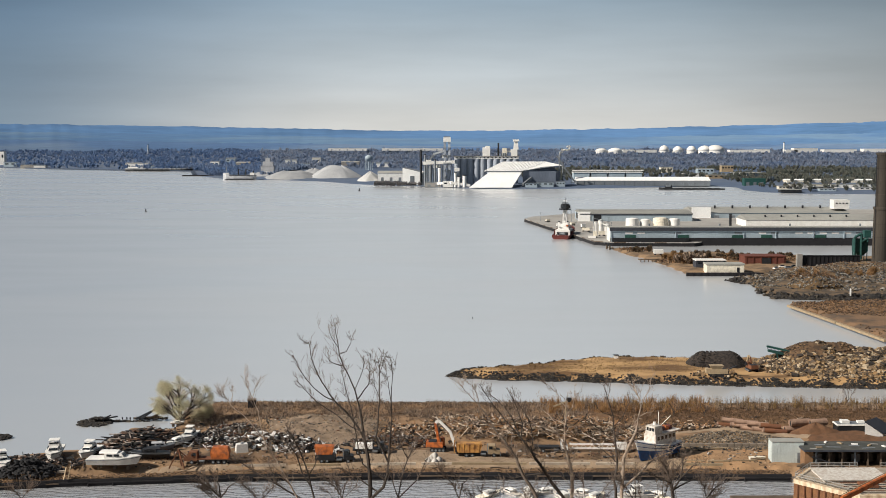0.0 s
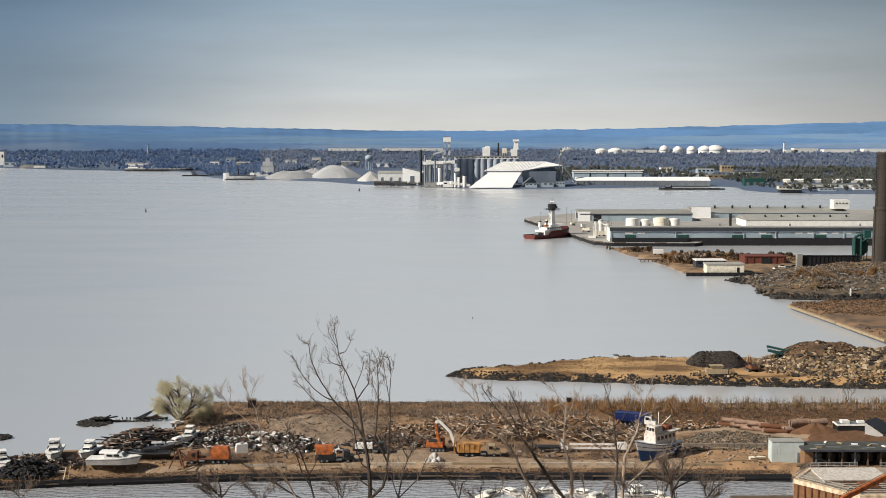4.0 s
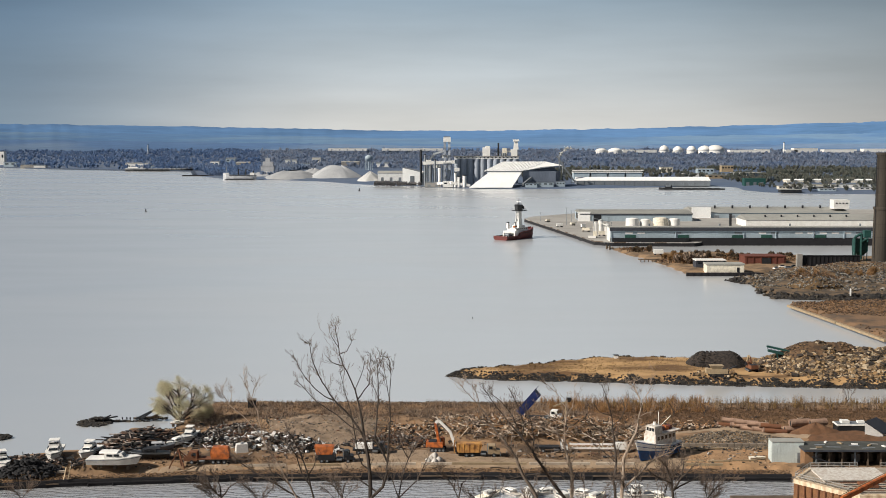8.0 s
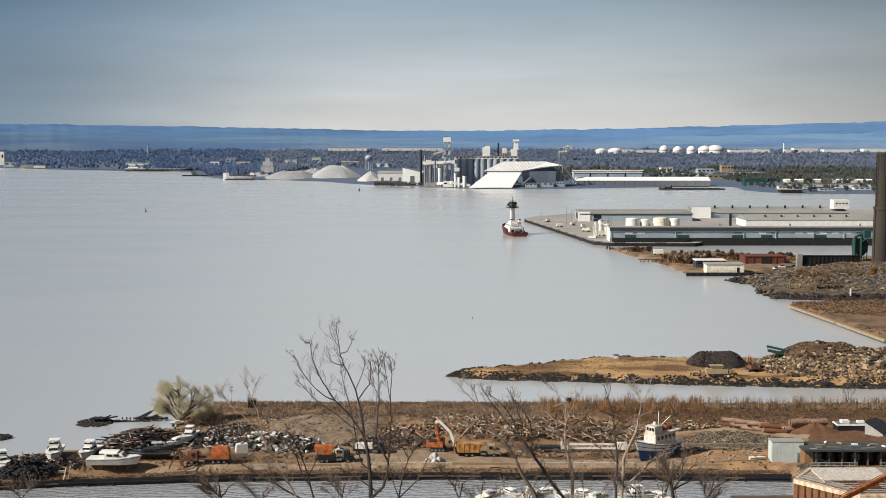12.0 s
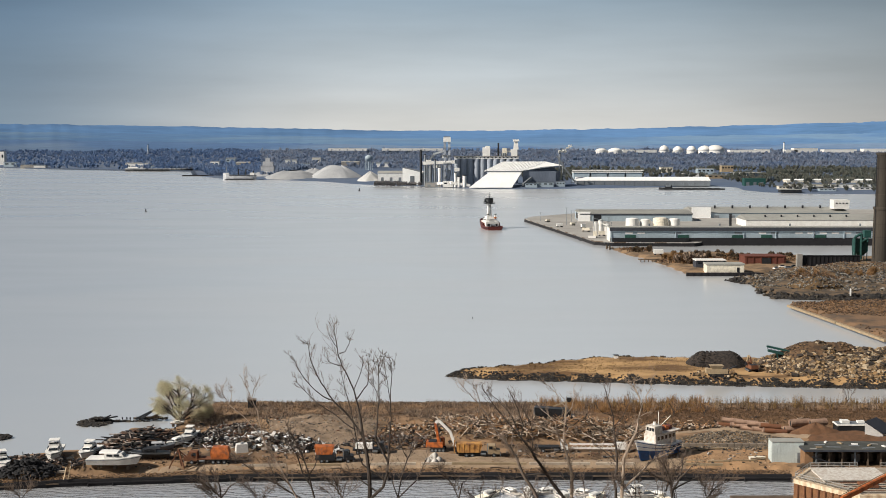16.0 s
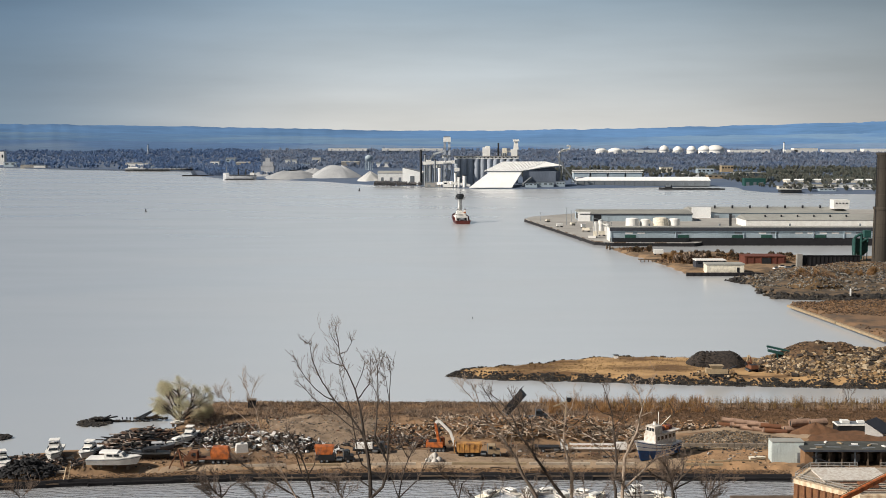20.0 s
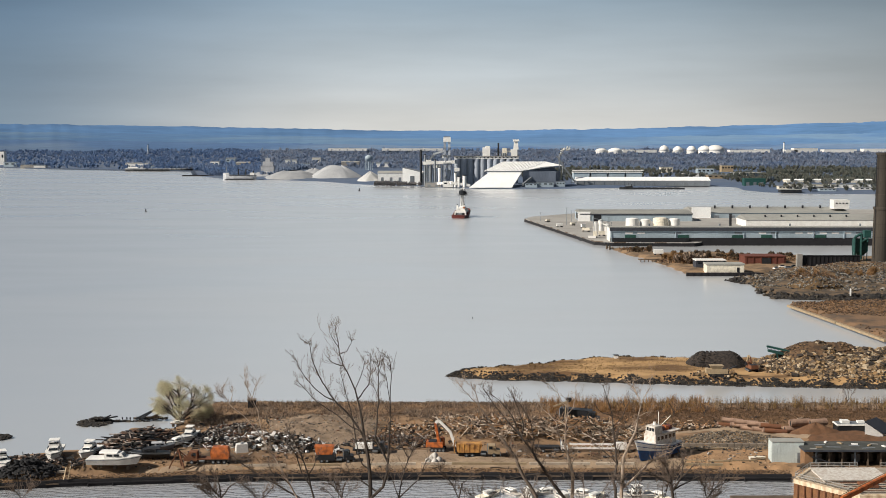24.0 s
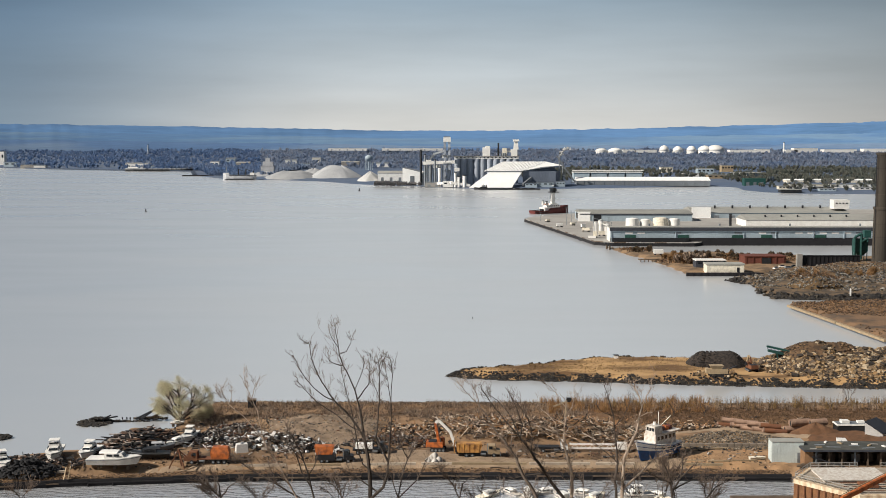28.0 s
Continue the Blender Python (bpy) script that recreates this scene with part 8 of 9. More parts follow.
gs = thing("white_gable_shed", 106.2, 301.0, YARD_H(106.2, 301.0) - 0.2, 0, "small shed with a white gable and a dark sloping roof", "shed")
part("gable_wall", Mesh().prism([(0, 0), (4.6, 0), (9.4, 5.0), (4.8, 5.0)], 0, 0.5).add([(0, 0, 0.5), (0, 0, 3.6), (4.6, 0, 0.5), (4.8, 5.0, 0.5), (4.8, 5.0, 3.6), (9.4, 5.0, 0.5)], [(0, 2, 1), (3, 4, 5), (0, 1, 4, 3), (0, 3, 5, 2)]), WHITE, gs, "white painted gable")
part("roof", Mesh().add([(-0.2, 0, 3.64), (4.9, 0, 0.54), (9.7, 5.0, 0.54), (4.6, 5.0, 3.64), (-0.2, 0, 3.84), (4.9, 0, 0.74), (9.7, 5.0, 0.74), (4.6, 5.0, 3.84)], [(0, 1, 2, 3), (4, 7, 6, 5), (0, 4, 5, 1), (1, 5, 6, 2), (2, 6, 7, 3), (3, 7, 4, 0)]), ROOFDARK, gs, "dark roofing")

CREAMBAND = mat("rust_streaked_cream", (0.60, 0.50, 0.36), 0.7, col2=(0.28, 0.15, 0.07), scale=0.9, fine=4, amount=0.6, stretch=(1, 1, 0.4))


def make_barge():
    """The moored old steel vessel below the workshop."""
    x, y = 74.6, 253.2
    t = thing("moored_vessel", x, y, 0, 0, "old rusty steel vessel with white decks and railings", "ship")
    poly = [(0, 0), (10, -12), (40, -12), (40, 9), (6, 9)]
    part("hull", Mesh().prism(poly, -2, 5.0), mat("rust_plate", (0.155, 0.070, 0.029), 0.85, col2=(0.060, 0.027, 0.016), scale=0.8, fine=4), t, "rust-brown plated side")
    part("deck_band", Mesh().prism([(px - 0.15 * (px < 20), py - 0.15) for px, py in poly], 5.0, 5.9), CREAMBAND, t, "cream painted deck edge")
    part("deck_plating", Mesh().prism([(1, 0.2), (10.4, -11.2), (39, -11.2), (39, 8.4), (6.6, 8.4)], 5.9, 6.0), mat("worn_cream_deck", (0.34, 0.29, 0.23), 0.85, col2=(0.13, 0.095, 0.065), scale=0.5, fine=3), t)
    # dark bars laid on the deck for its shadow stripes and seams
    for k in range(7):
        part("deck_seam", Mesh().box(8.2 + 0.1 * k, 38.5, -10.4 + 1.35 * k, -10.15 + 1.35 * k, 6.0, 6.1), RUST if k % 2 else DARK, t)
    for k in range(4):
        part("deck_hatch", Mesh().box(12 + 7 * k, 15.5 + 7 * k, -7.5, -4.0, 6.0, 6.6, 0.1), WORNWHITE if k % 2 else RUST, t)
    part("deckhouse", Mesh().box(5.5, 19, -3, 6, 6.0, 6.5, 0.1), WORNWHITE, t)
    part("deckhouse_roof", Mesh().box(5.2, 19.4, -3.4, 6.4, 6.5, 6.62), WORNWHITE, t)
    part("after_house", Mesh().box(22, 38, -3, 6, 6.0, 6.7, 0.1), WORNWHITE, t)
    def rail(a, b, z, n):
        m = Mesh()
        for zz in (0.55, 1.1):
            m.bar((a[0], a[1], z + zz), (b[0], b[1], z + zz), 0.13)
        for k in range(n + 1):
            f = k / n
            m.bar((a[0] + (b[0] - a[0]) * f, a[1] + (b[1] - a[1]) * f, z), (a[0] + (b[0] - a[0]) * f, a[1] + (b[1] - a[1]) * f, z + 1.1), 0.09)
        part("railing", m, CONCRETE, t)
    rail((0.3, 0.1), (10.2, -11.6), 6.0, 10)
    rail((0.3, 0.3), (6, 8.6), 6.0, 6)
    rail((5.4, 6.2), (15.5, 6.2), 6.6, 6)
    rail((20.5, 5.8), (38, 5.8), 6.7, 8)
    part("crane_boom", Mesh().bar((2.9, -21.7, 8.0), (16.4, -12.1, 10.5), 0.7, 0.9), ORANGE, t, "rusty orange boom")
    part("boom_rail", Mesh().bar((2.9, -21.7, 8.9), (16.4, -12.1, 11.4), 0.12), TAN, t)
    for k in range(9):
        part("hull_frame", Mesh().bar((0.6 + 1.05 * k, -1.0 - 1.26 * k, -1), (0.6 + 1.05 * k, -1.0 - 1.26 * k, 5.0), 0.25), RUST, t)


make_barge()
for px, py, L, rz in ((1132, 893, 9.0, 195), (868, 890, 7.0, 42), (905, 884, 6.4, 128), (940, 893, 8.0, 65), (968, 885, 6.6, 204), (1000, 894, 7.5, 115), (1034, 887, 6.8, 150), (1060, 894, 7.0, 48), (1172, 892, 7.0, 130)):
    D = 78 * 2154 / (py - 245)
    boat((px - 784) / 2154 * D, D, -1.0, rz, L, "white boat moored at the near bank", L > 7.5, CREAM if L == 7.0 else WORNWHITE, name="moored_boat")
solid("float_dock", Mesh().box(-14, 26, -0.9, 0.9, -0.4, 0.45), WOOD, "long narrow floating dock with small boats", "dock", at=pose(19.5, 254.3, 0))
fl = solid("float_dock", Mesh().box(-12, 14, -1.2, 1.2, -0.4, 0.5), WOOD, "low dark floating dock by the near bank", "dock", at=pose(74.5, 258.0, 0))

# brush and reeds along the bank
BANK = YARD_H.field


def bank(x0, x1, y0, y1, n, seed):
    r = np.random.RandomState(seed)
    X, Y = r.uniform(x0, x1, n), r.uniform(y0, y1, n)
    Z = BANK(X, Y)
    ok = Z > 1.0
    return list(zip(X[ok], Y[ok], Z[ok]))


brush("bank_brush", bank(-66, 44, 322, 352, 7000, 1), 0.32, 0.08, island_mat("brown_dry_weeds", [(0.14, 0.085, 0.052), (0.18, 0.112, 0.068), (0.10, 0.062, 0.04), (0.22, 0.14, 0.08), (0.07, 0.045, 0.03)], 0.95), "reddish brown dry weeds along the bank", 21, 5, 0.8)
brush("bank_brush", bank(44, 130, 322, 352, 5000, 9), 0.32, 0.08, BRUSH, "brown dry weeds along the bank", 29, 5, 0.8)
brush("bank_shrubs", patchy(bank(-72, 40, 318, 346, 5200, 2), 14.0, -0.1), 1.2, 0.05, SHRUB, "grey-brown leafless shrubs along the bank", 22, 6, 0.5)
brush("bank_brush", bank(45, 132, 315, 337, 7000, 6), 0.5, 0.08, island_mat("red_brown_weeds", [(0.105, 0.060, 0.031), (0.145, 0.082, 0.040), (0.072, 0.043, 0.024), (0.048, 0.029, 0.018)], 0.95), "red-brown dry weeds below the reeds", 26, 5, 0.7)
brush("reed_belt", patchy(bank(40, 132, 336, 349, 4200, 3), 5.0, 0.5), 2.3, 0.045, REED, "tall pale reeds in clumps along the shore", 23, 5, 0.2)
brush("bank_shrubs", patchy(bank(40, 132, 334, 348, 3600, 7), 4.0, 0.45), 2.6, 0.035, SHRUB, "bare grey shrubs among the reeds", 27, 6, 0.3)
brush("bank_shrubs", patchy(bank(28, 76, 331, 347, 4200, 11), 4.5, 0.3), 2.5, 0.035, island_mat("orange_dry_stems", [(0.32, 0.17, 0.065), (0.24, 0.125, 0.048), (0.38, 0.215, 0.095), (0.15, 0.082, 0.037)], 0.95), "orange-brown dry stems in clumps on the bank", 31, 6, 0.25)
brush("bank_grass", bank(-100, 110, 281, 287, 2600, 4), 0.35, 0.09, SOD, "short dry grass on the quay edge", 24, 4, 0.8)


# ---- trees ----
def limb(wood, twigs, p, q, r, level, rng, kids=5, bow=0.09, droop=0.0, reach=1.0, taper=0.8):
    """One limb from p to q as a crooked tapered tube, with smaller limbs along it."""
    p, q = Vector(p), Vector(q)
    ln = (q - p).length
    n = 7 if level == 0 else 4 if level == 1 else 3
    side = Vector((rng.gauss(0, 1), rng.gauss(0, 1), rng.gauss(0, 0.6)))
    pts, rad = [], []
    for i in range(n + 1):
        f = i / n
        c = p.lerp(q, f) + side * bow * ln * math.sin(math.pi * f) * (0.25 if level == 0 else 0.5)
        if 0 < i < n:
            c += Vector((rng.gauss(0, 1), rng.gauss(0, 1), rng.gauss(0, 1))) * ln * 0.022
        pts.append(c)
        rad.append(max(r * (1 - taper * f), 0.011))
    m = wood if level == 0 else twigs
    sides = 6 if level == 0 else 4 if level == 1 else 3
    d = (q - p).normalized()
    u = d.cross(Vector((0, 1, 0)) if abs(d.y) < 0.9 else Vector((1, 0, 0))).normalized()
    v = d.cross(u)
    m.loft([[c + (u * math.cos(6.2832 * i / sides) + v * math.sin(6.2832 * i / sides)) * w for i in range(sides)] for c, w in zip(pts, rad)], False)
    if level >= 3:
        return pts
    for k in range((1 if rng.random() < 0.7 else 2) if level == 2 else int(kids * (1.3 + 0.14 * ln)) if level == 0 else kids - 1):
        f = rng.uniform(0.2, 0.9)
        i = min(int(f * n), n - 1)
        c = pts[i].lerp(pts[i + 1], f * n - i)
        dd = (pts[i + 1] - pts[i]).normalized()
        sd = Vector((rng.gauss(0, 1), rng.gauss(0, 0.8), rng.gauss(0, 0.5)))
        sd = (sd - dd * sd.dot(dd)).normalized()
        w = (dd + sd * rng.uniform(0.35, 0.75) + Vector((0, 0, 0.3 - droop))).normalized()
        limb(wood, twigs, c, c + w * min(ln, 5.0) * rng.uniform(0.3, 0.62) * (1.25 - 0.75 * f) * reach, max(rad[i] * 0.5, 0.014), level + 1, rng, kids, bow, droop, 1.0)
    return pts


# lighter copies of bark and twigs, sunlit highlights included in the colour
TWIG_PALE_LIT = mat("pale_lit_twigs", (0.25, 0.19, 0.145), 0.9, col2=(0.14, 0.10, 0.08), scale=0.8, fine=6)
BARK_GREY = mat("grey_bark", (0.20, 0.158, 0.128), 0.9, col2=(0.08, 0.062, 0.050), scale=1.2, fine=8)
BARK_PALE_LIT = mat("pale_lit_bark", (0.44, 0.35, 0.275), 0.9, col2=(0.16, 0.12, 0.095), scale=1.2, fine=8)


def bare_tree(x, y, z, limbs, label, seed, kids=4, r=0.13, name="bare_tree", bark=None, reach=1.0):
    """limbs: start x, start height, end x, end height, thickness; heights from the root."""
    t = thing(name, x, y, z, 0, label, "tree")
    rng = random.Random(seed)
    tw = Mesh()
    joints = []
    for x0, z0, x1, z1, k, *end in limbs:
        w = Mesh()
        yy = rng.uniform(-1.0, 1.0) * (0.4 if end else 1.0) if z0 > 1 else 0.0
        start = Vector((x0, 0.3 * yy, z0))
        if z0 > 1 and joints:
            start = min(joints, key=lambda q: (q - start).length)
        pts = limb(w, tw, start, (x1, start.y + 1.5 * yy, z1), r * k, 0, rng, kids, 0.04 if end else 0.09, reach=reach, taper=end[0] if end else 0.8)
        joints += [pts[i].lerp(pts[i + 1], f) for i in range(len(pts) - 1) for f in (0.0, 0.33, 0.66)]
        part("limb", w, bark or BARK, t)
    part("crown", tw, bark or TWIG, t)
    return t


# near bare trees on the slope below the camera; each stands on the hillside
def slope_z(x, y):
    return float(ground_height(np.array([x]), np.array([y]))[0])


NEAR_TREES = []


def stem(mesh, pts, r0, r1, sides=6):
    """A tapered tube through the points."""
    n = len(pts) - 1
    rings = []
    for i, c in enumerate(pts):
        d = (pts[min(i + 1, n)] - pts[max(i - 1, 0)]).normalized()
        u = d.cross(Vector((0, 1, 0)) if abs(d.y) < 0.9 else Vector((1, 0, 0))).normalized()
        v = d.cross(u)
        w = r0 + (r1 - r0) * i / n
        rings.append([c + (u * math.cos(6.2832 * k / sides) + v * math.sin(6.2832 * k / sides)) * w for k in range(sides)])
    mesh.loft(rings, False)


def twig(mesh, p, d, ln, r, level, rng, lift=0.35):
    """A thin side shoot that curves upwards, with finer shoots of its own."""
    pts = [p]
    for i in range(3):
        d = (d + Vector((rng.gauss(0, 0.12), rng.gauss(0, 0.12), lift * 0.45 + rng.gauss(0, 0.08)))).normalized()
        pts.append(pts[-1] + d * ln / 3)
    stem(mesh, pts, r, max(r * 0.4, 0.006), 3)
    if level < 2:
        for k in range(rng.choice((2, 3, 3, 4)) if level == 0 else rng.choice((1, 2))):
            i = rng.choice((0, 1, 1, 2))
            q = pts[i].lerp(pts[i + 1], rng.random())
            dd = (pts[i + 1] - pts[i]).normalized()
            sd = Vector((rng.gauss(0, 1), rng.gauss(0, 0.7), rng.gauss(0, 0.6)))
            sd = (sd - dd * sd.dot(dd)).normalized()
            twig(mesh, q, (dd + sd * rng.uniform(0.4, 0.85)).normalized(), ln * rng.uniform(0.35, 0.6), max(r * 0.6, 0.0085), level + 1, rng, lift)


def slope_tree(x, y, label, seed, bark, limbs, name="bare_tree", full=3.2):
    """A bare tree on the hillside. Each limb: radius at its start and end, points (x from the root, height over the water)."""
    z = slope_z(x, y)
    t = thing(name, x, y, z, 0, label, "tree")
    rng = random.Random(seed)
    tw, seen = Mesh(), []
    for n, (r0, r1, line) in enumerate(limbs):
        pts = [Vector((px, 0, pz - z)) for px, pz in line]
        drift = 0.0
        if seen and pts[0].z > 53.9 - z:
            near = min(seen, key=lambda q: (q.x - pts[0].x) ** 2 + (q.z - pts[0].z) ** 2)
            pts[0] = near.copy()
            drift = rng.uniform(-0.7, 0.7)
        else:
            pts.insert(0, Vector((pts[0].x * 0.4, 0, -0.3)))
        y0 = pts[0].y
        fine = []
        for i in range(len(pts) - 1):
            a, b = pts[i], pts[i + 1]
            for f in (0.0, 0.5):
                c = a.lerp(b, f)
                c.y = y0 + drift * (i + f) / len(pts)
                if f or i:
                    c += Vector((rng.gauss(0, 0.018), rng.gauss(0, 0.02), rng.gauss(0, 0.018)))
                fine.append(c)
        last = pts[-1].lerp(pts[-2], min(0.5, 0.55 / max(0.1, (pts[-1] - pts[-2]).length)))
        last.y = y0 + drift
        fine.append(last)
        w = Mesh()
        stem(w, fine, r0, r1, 7 if r0 > 0.06 else 5)
        part("limb", w, bark, t)
        seen += fine
        ln = sum((b - a).length for a, b in zip(fine, fine[1:]))
        for k in range(int(full * min(ln, 9.0)) + 2):
            f = rng.uniform(0.25, 1.0) ** 0.8
            i = min(int(f * (len(fine) - 1)), len(fine) - 2)
            q = fine[i].lerp(fine[i + 1], rng.random())
            if q.z < 52.5 - z:
                continue
            dd = (fine[i + 1] - fine[i]).normalized()
            sd = Vector((rng.gauss(0, 1), rng.gauss(0, 0.7), rng.gauss(0, 0.5)))
            sd = (sd - dd * sd.dot(dd)).normalized()
            twig(tw, q, (dd + sd * rng.uniform(0.45, 0.9)).normalized(), rng.uniform(0.4, 1.5) * (1.2 - 0.65 * f), max(0.011, 0.3 * (r0 + (r1 - r0) * f)) if r0 < 0.1 else 0.018, 0, rng)
    part("crown", tw, TWIG if bark == BARK else TWIG_PALE_LIT, t)
    NEAR_TREES.append(t)


slope_tree(-4.9, 80, "tall leafless tree with a fan of upright limbs", 3, BARK, [
    (0.17, 0.065, [(-0.0, 53.89), (-0.03, 55.52), (-0.17, 57.07), (-0.47, 58.8), (-0.72, 60.53)]),
    (0.06, 0.015, [(-0.72, 60.53), (-0.98, 61.3), (-1.35, 62.14), (-1.76, 62.9), (-1.98, 63.66), (-2.12, 64.5), (-2.27, 65.29), (-2.3, 65.79)]),
    (0.04, 0.012, [(-1.76, 62.9), (-2.25, 63.01), (-2.62, 63.2), (-2.84, 63.78)]),
    (0.035, 0.012, [(-1.94, 63.51), (-1.53, 63.89), (-1.22, 64.42), (-1.14, 65.03)]),
    (0.03, 0.01, [(-2.12, 64.27), (-2.53, 64.8), (-2.79, 65.48)]),
    (0.05, 0.013, [(-0.72, 60.8), (-0.34, 61.3), (-0.04, 61.68), (0.04, 62.44), (0.05, 63.39), (0.09, 64.12)]),
    (0.03, 0.012, [(-0.68, 61.3), (-0.56, 62.25), (-0.4, 63.01), (-0.48, 63.66)]),
    (0.075, 0.016, [(-0.36, 58.03), (-0.99, 59.07), (-1.67, 59.92), (-2.34, 60.61), (-2.9, 61.37), (-3.38, 62.29), (-3.75, 63.13), (-3.93, 64.16), (-4.07, 64.8)]),
    (0.045, 0.012, [(-2.19, 60.45), (-3.02, 60.87), (-3.62, 61.37), (-4.1, 61.91), (-4.51, 62.52), (-4.8, 63.2), (-4.99, 63.66)]),
    (0.05, 0.012, [(-0.55, 58.3), (-1.22, 58.76), (-1.97, 59.38), (-2.73, 59.92), (-3.55, 60.45), (-4.15, 61.07), (-4.74, 61.75), (-4.96, 62.37)])])
slope_tree(-4.8, 79, "tall leafless tree with slim upright stems", 5, BARK, [
    (0.13, 0.03, [(0.03, 54.19), (0.83, 54.96), (1.09, 55.88), (1.21, 57.33), (1.29, 58.85), (1.37, 60.37)]),
    (0.035, 0.012, [(1.37, 60.37), (1.34, 61.5), (1.42, 62.56), (1.31, 63.39), (1.16, 64.07)]),
    (0.03, 0.012, [(1.37, 60.9), (1.15, 61.58), (1.04, 62.33), (0.94, 63.01)]),
    (0.07, 0.014, [(0.01, 56.76), (0.32, 58.28), (0.47, 59.54), (0.55, 60.82), (0.56, 62.03), (0.56, 63.09), (0.49, 63.92)]),
    (0.025, 0.01, [(0.55, 61.05), (0.3, 61.66), (0.19, 62.33), (0.08, 62.82)]),
    (0.025, 0.01, [(0.56, 62.64), (0.83, 63.39), (0.94, 64.22)]),
    (0.05, 0.014, [(-0.11, 55.88), (-0.52, 56.49), (-0.81, 57.33), (-0.95, 58.28), (-1.17, 59.69), (-1.53, 61.13), (-1.82, 62.33), (-2.03, 63.31)]),
    (0.06, 0.014, [(-0.15, 54.96), (-0.82, 55.5), (-1.42, 55.96), (-1.94, 56.03)])])
slope_tree(6.0, 78, "leafless tree with limbs arching to one side", 7, BARK_GREY, [
    (0.14, 0.05, [(0.15, 54.49), (-0.3, 55.33), (-0.82, 56.16), (-1.2, 57.14), (-1.61, 57.74), (-1.98, 58.34), (-2.31, 58.8)]),
    (0.05, 0.015, [(-2.31, 58.8), (-2.83, 59.25), (-3.5, 59.62), (-4.31, 59.66), (-5.26, 59.32)]),
    (0.045, 0.012, [(-2.54, 59.02), (-3.05, 59.84), (-3.57, 60.52), (-4.09, 61.04), (-4.6, 61.64), (-4.97, 62.16)]),
    (0.04, 0.012, [(-1.98, 58.34), (-2.61, 58.72), (-3.57, 58.57), (-4.38, 58.42)]),
    (0.035, 0.012, [(-3.57, 60.52), (-3.72, 61.12), (-4.02, 61.79), (-4.24, 62.24)]),
    (0.035, 0.012, [(-1.61, 57.74), (-1.5, 58.72), (-1.73, 59.66), (-2.17, 60.44)])])
slope_tree(7.7, 79, "leafless tree with dark limbs leaning over the water", 8, BARK, [
    (0.14, 0.06, [(0.33, 54.19), (-0.5, 55.34), (-1.26, 56.49), (-1.83, 57.33), (-2.32, 58.09)]),
    (0.06, 0.012, [(-2.32, 58.09), (-3.0, 58.85), (-3.56, 59.46), (-4.12, 60.18), (-4.57, 60.82), (-5.02, 61.43), (-5.39, 62.18)]),
    (0.05, 0.012, [(-2.7, 58.55), (-3.15, 59.69), (-3.75, 60.45), (-4.42, 61.05), (-4.95, 61.58)]),
    (0.05, 0.012, [(-2.32, 58.09), (-2.4, 59.16), (-2.78, 60.29), (-3.16, 61.05), (-3.53, 61.96)]),
    (0.04, 0.012, [(-1.83, 57.33), (-1.69, 58.28), (-1.95, 59.42), (-2.48, 60.29), (-2.93, 60.9)]),
    (0.05, 0.012, [(-0.92, 55.88), (-2.04, 55.73), (-3.17, 55.42), (-4.1, 55.11)])])
slope_tree(8.7, 80, "leafless tree with pale crooked limbs", 11, BARK_PALE_LIT, [
    (0.14, 0.07, [(-0.04, 53.89), (-0.01, 55.13), (-0.13, 56.06), (-0.44, 57.07), (-0.72, 57.84)]),
    (0.05, 0.018, [(-0.72, 57.84), (-0.54, 58.69), (-0.43, 59.57), (-0.32, 60.45)]),
    (0.055, 0.014, [(-0.68, 57.69), (-0.99, 58.3), (-1.67, 58.61), (-2.43, 58.8), (-3.26, 59.0), (-4.09, 59.23)]),
    (0.04, 0.012, [(-0.91, 58.23), (-1.14, 59.0), (-1.6, 59.53), (-2.13, 59.92), (-2.44, 60.45)]),
    (0.035, 0.012, [(-0.43, 59.38), (-0.02, 60.07), (0.12, 60.76), (0.04, 61.3)]),
    (0.03, 0.012, [(-0.43, 59.84), (-0.85, 60.45), (-1.12, 61.07), (-1.62, 61.53), (-1.99, 61.75)]),
    (0.04, 0.012, [(-0.37, 56.84), (-0.9, 57.15), (-1.47, 57.07), (-1.96, 56.84)])])
slope_tree(11.8, 80, "leafless tree with dark forked branches", 15, BARK, [
    (0.11, 0.05, [(-0.17, 53.89), (-0.26, 55.06), (-0.13, 56.3), (-0.22, 57.45), (-0.35, 58.61)]),
    (0.045, 0.012, [(-0.35, 58.61), (-0.47, 59.53), (-0.71, 60.38), (-0.98, 61.22), (-1.18, 61.91)]),
    (0.04, 0.012, [(-0.12, 56.14), (-0.74, 56.84), (-1.35, 57.3), (-1.89, 57.84)]),
    (0.035, 0.012, [(-0.34, 58.46), (0.14, 59.3), (0.43, 60.07), (0.12, 60.76)]),
    (0.03, 0.012, [(-0.43, 59.23), (-1.08, 59.76), (-1.53, 60.07), (-1.77, 60.68)])])
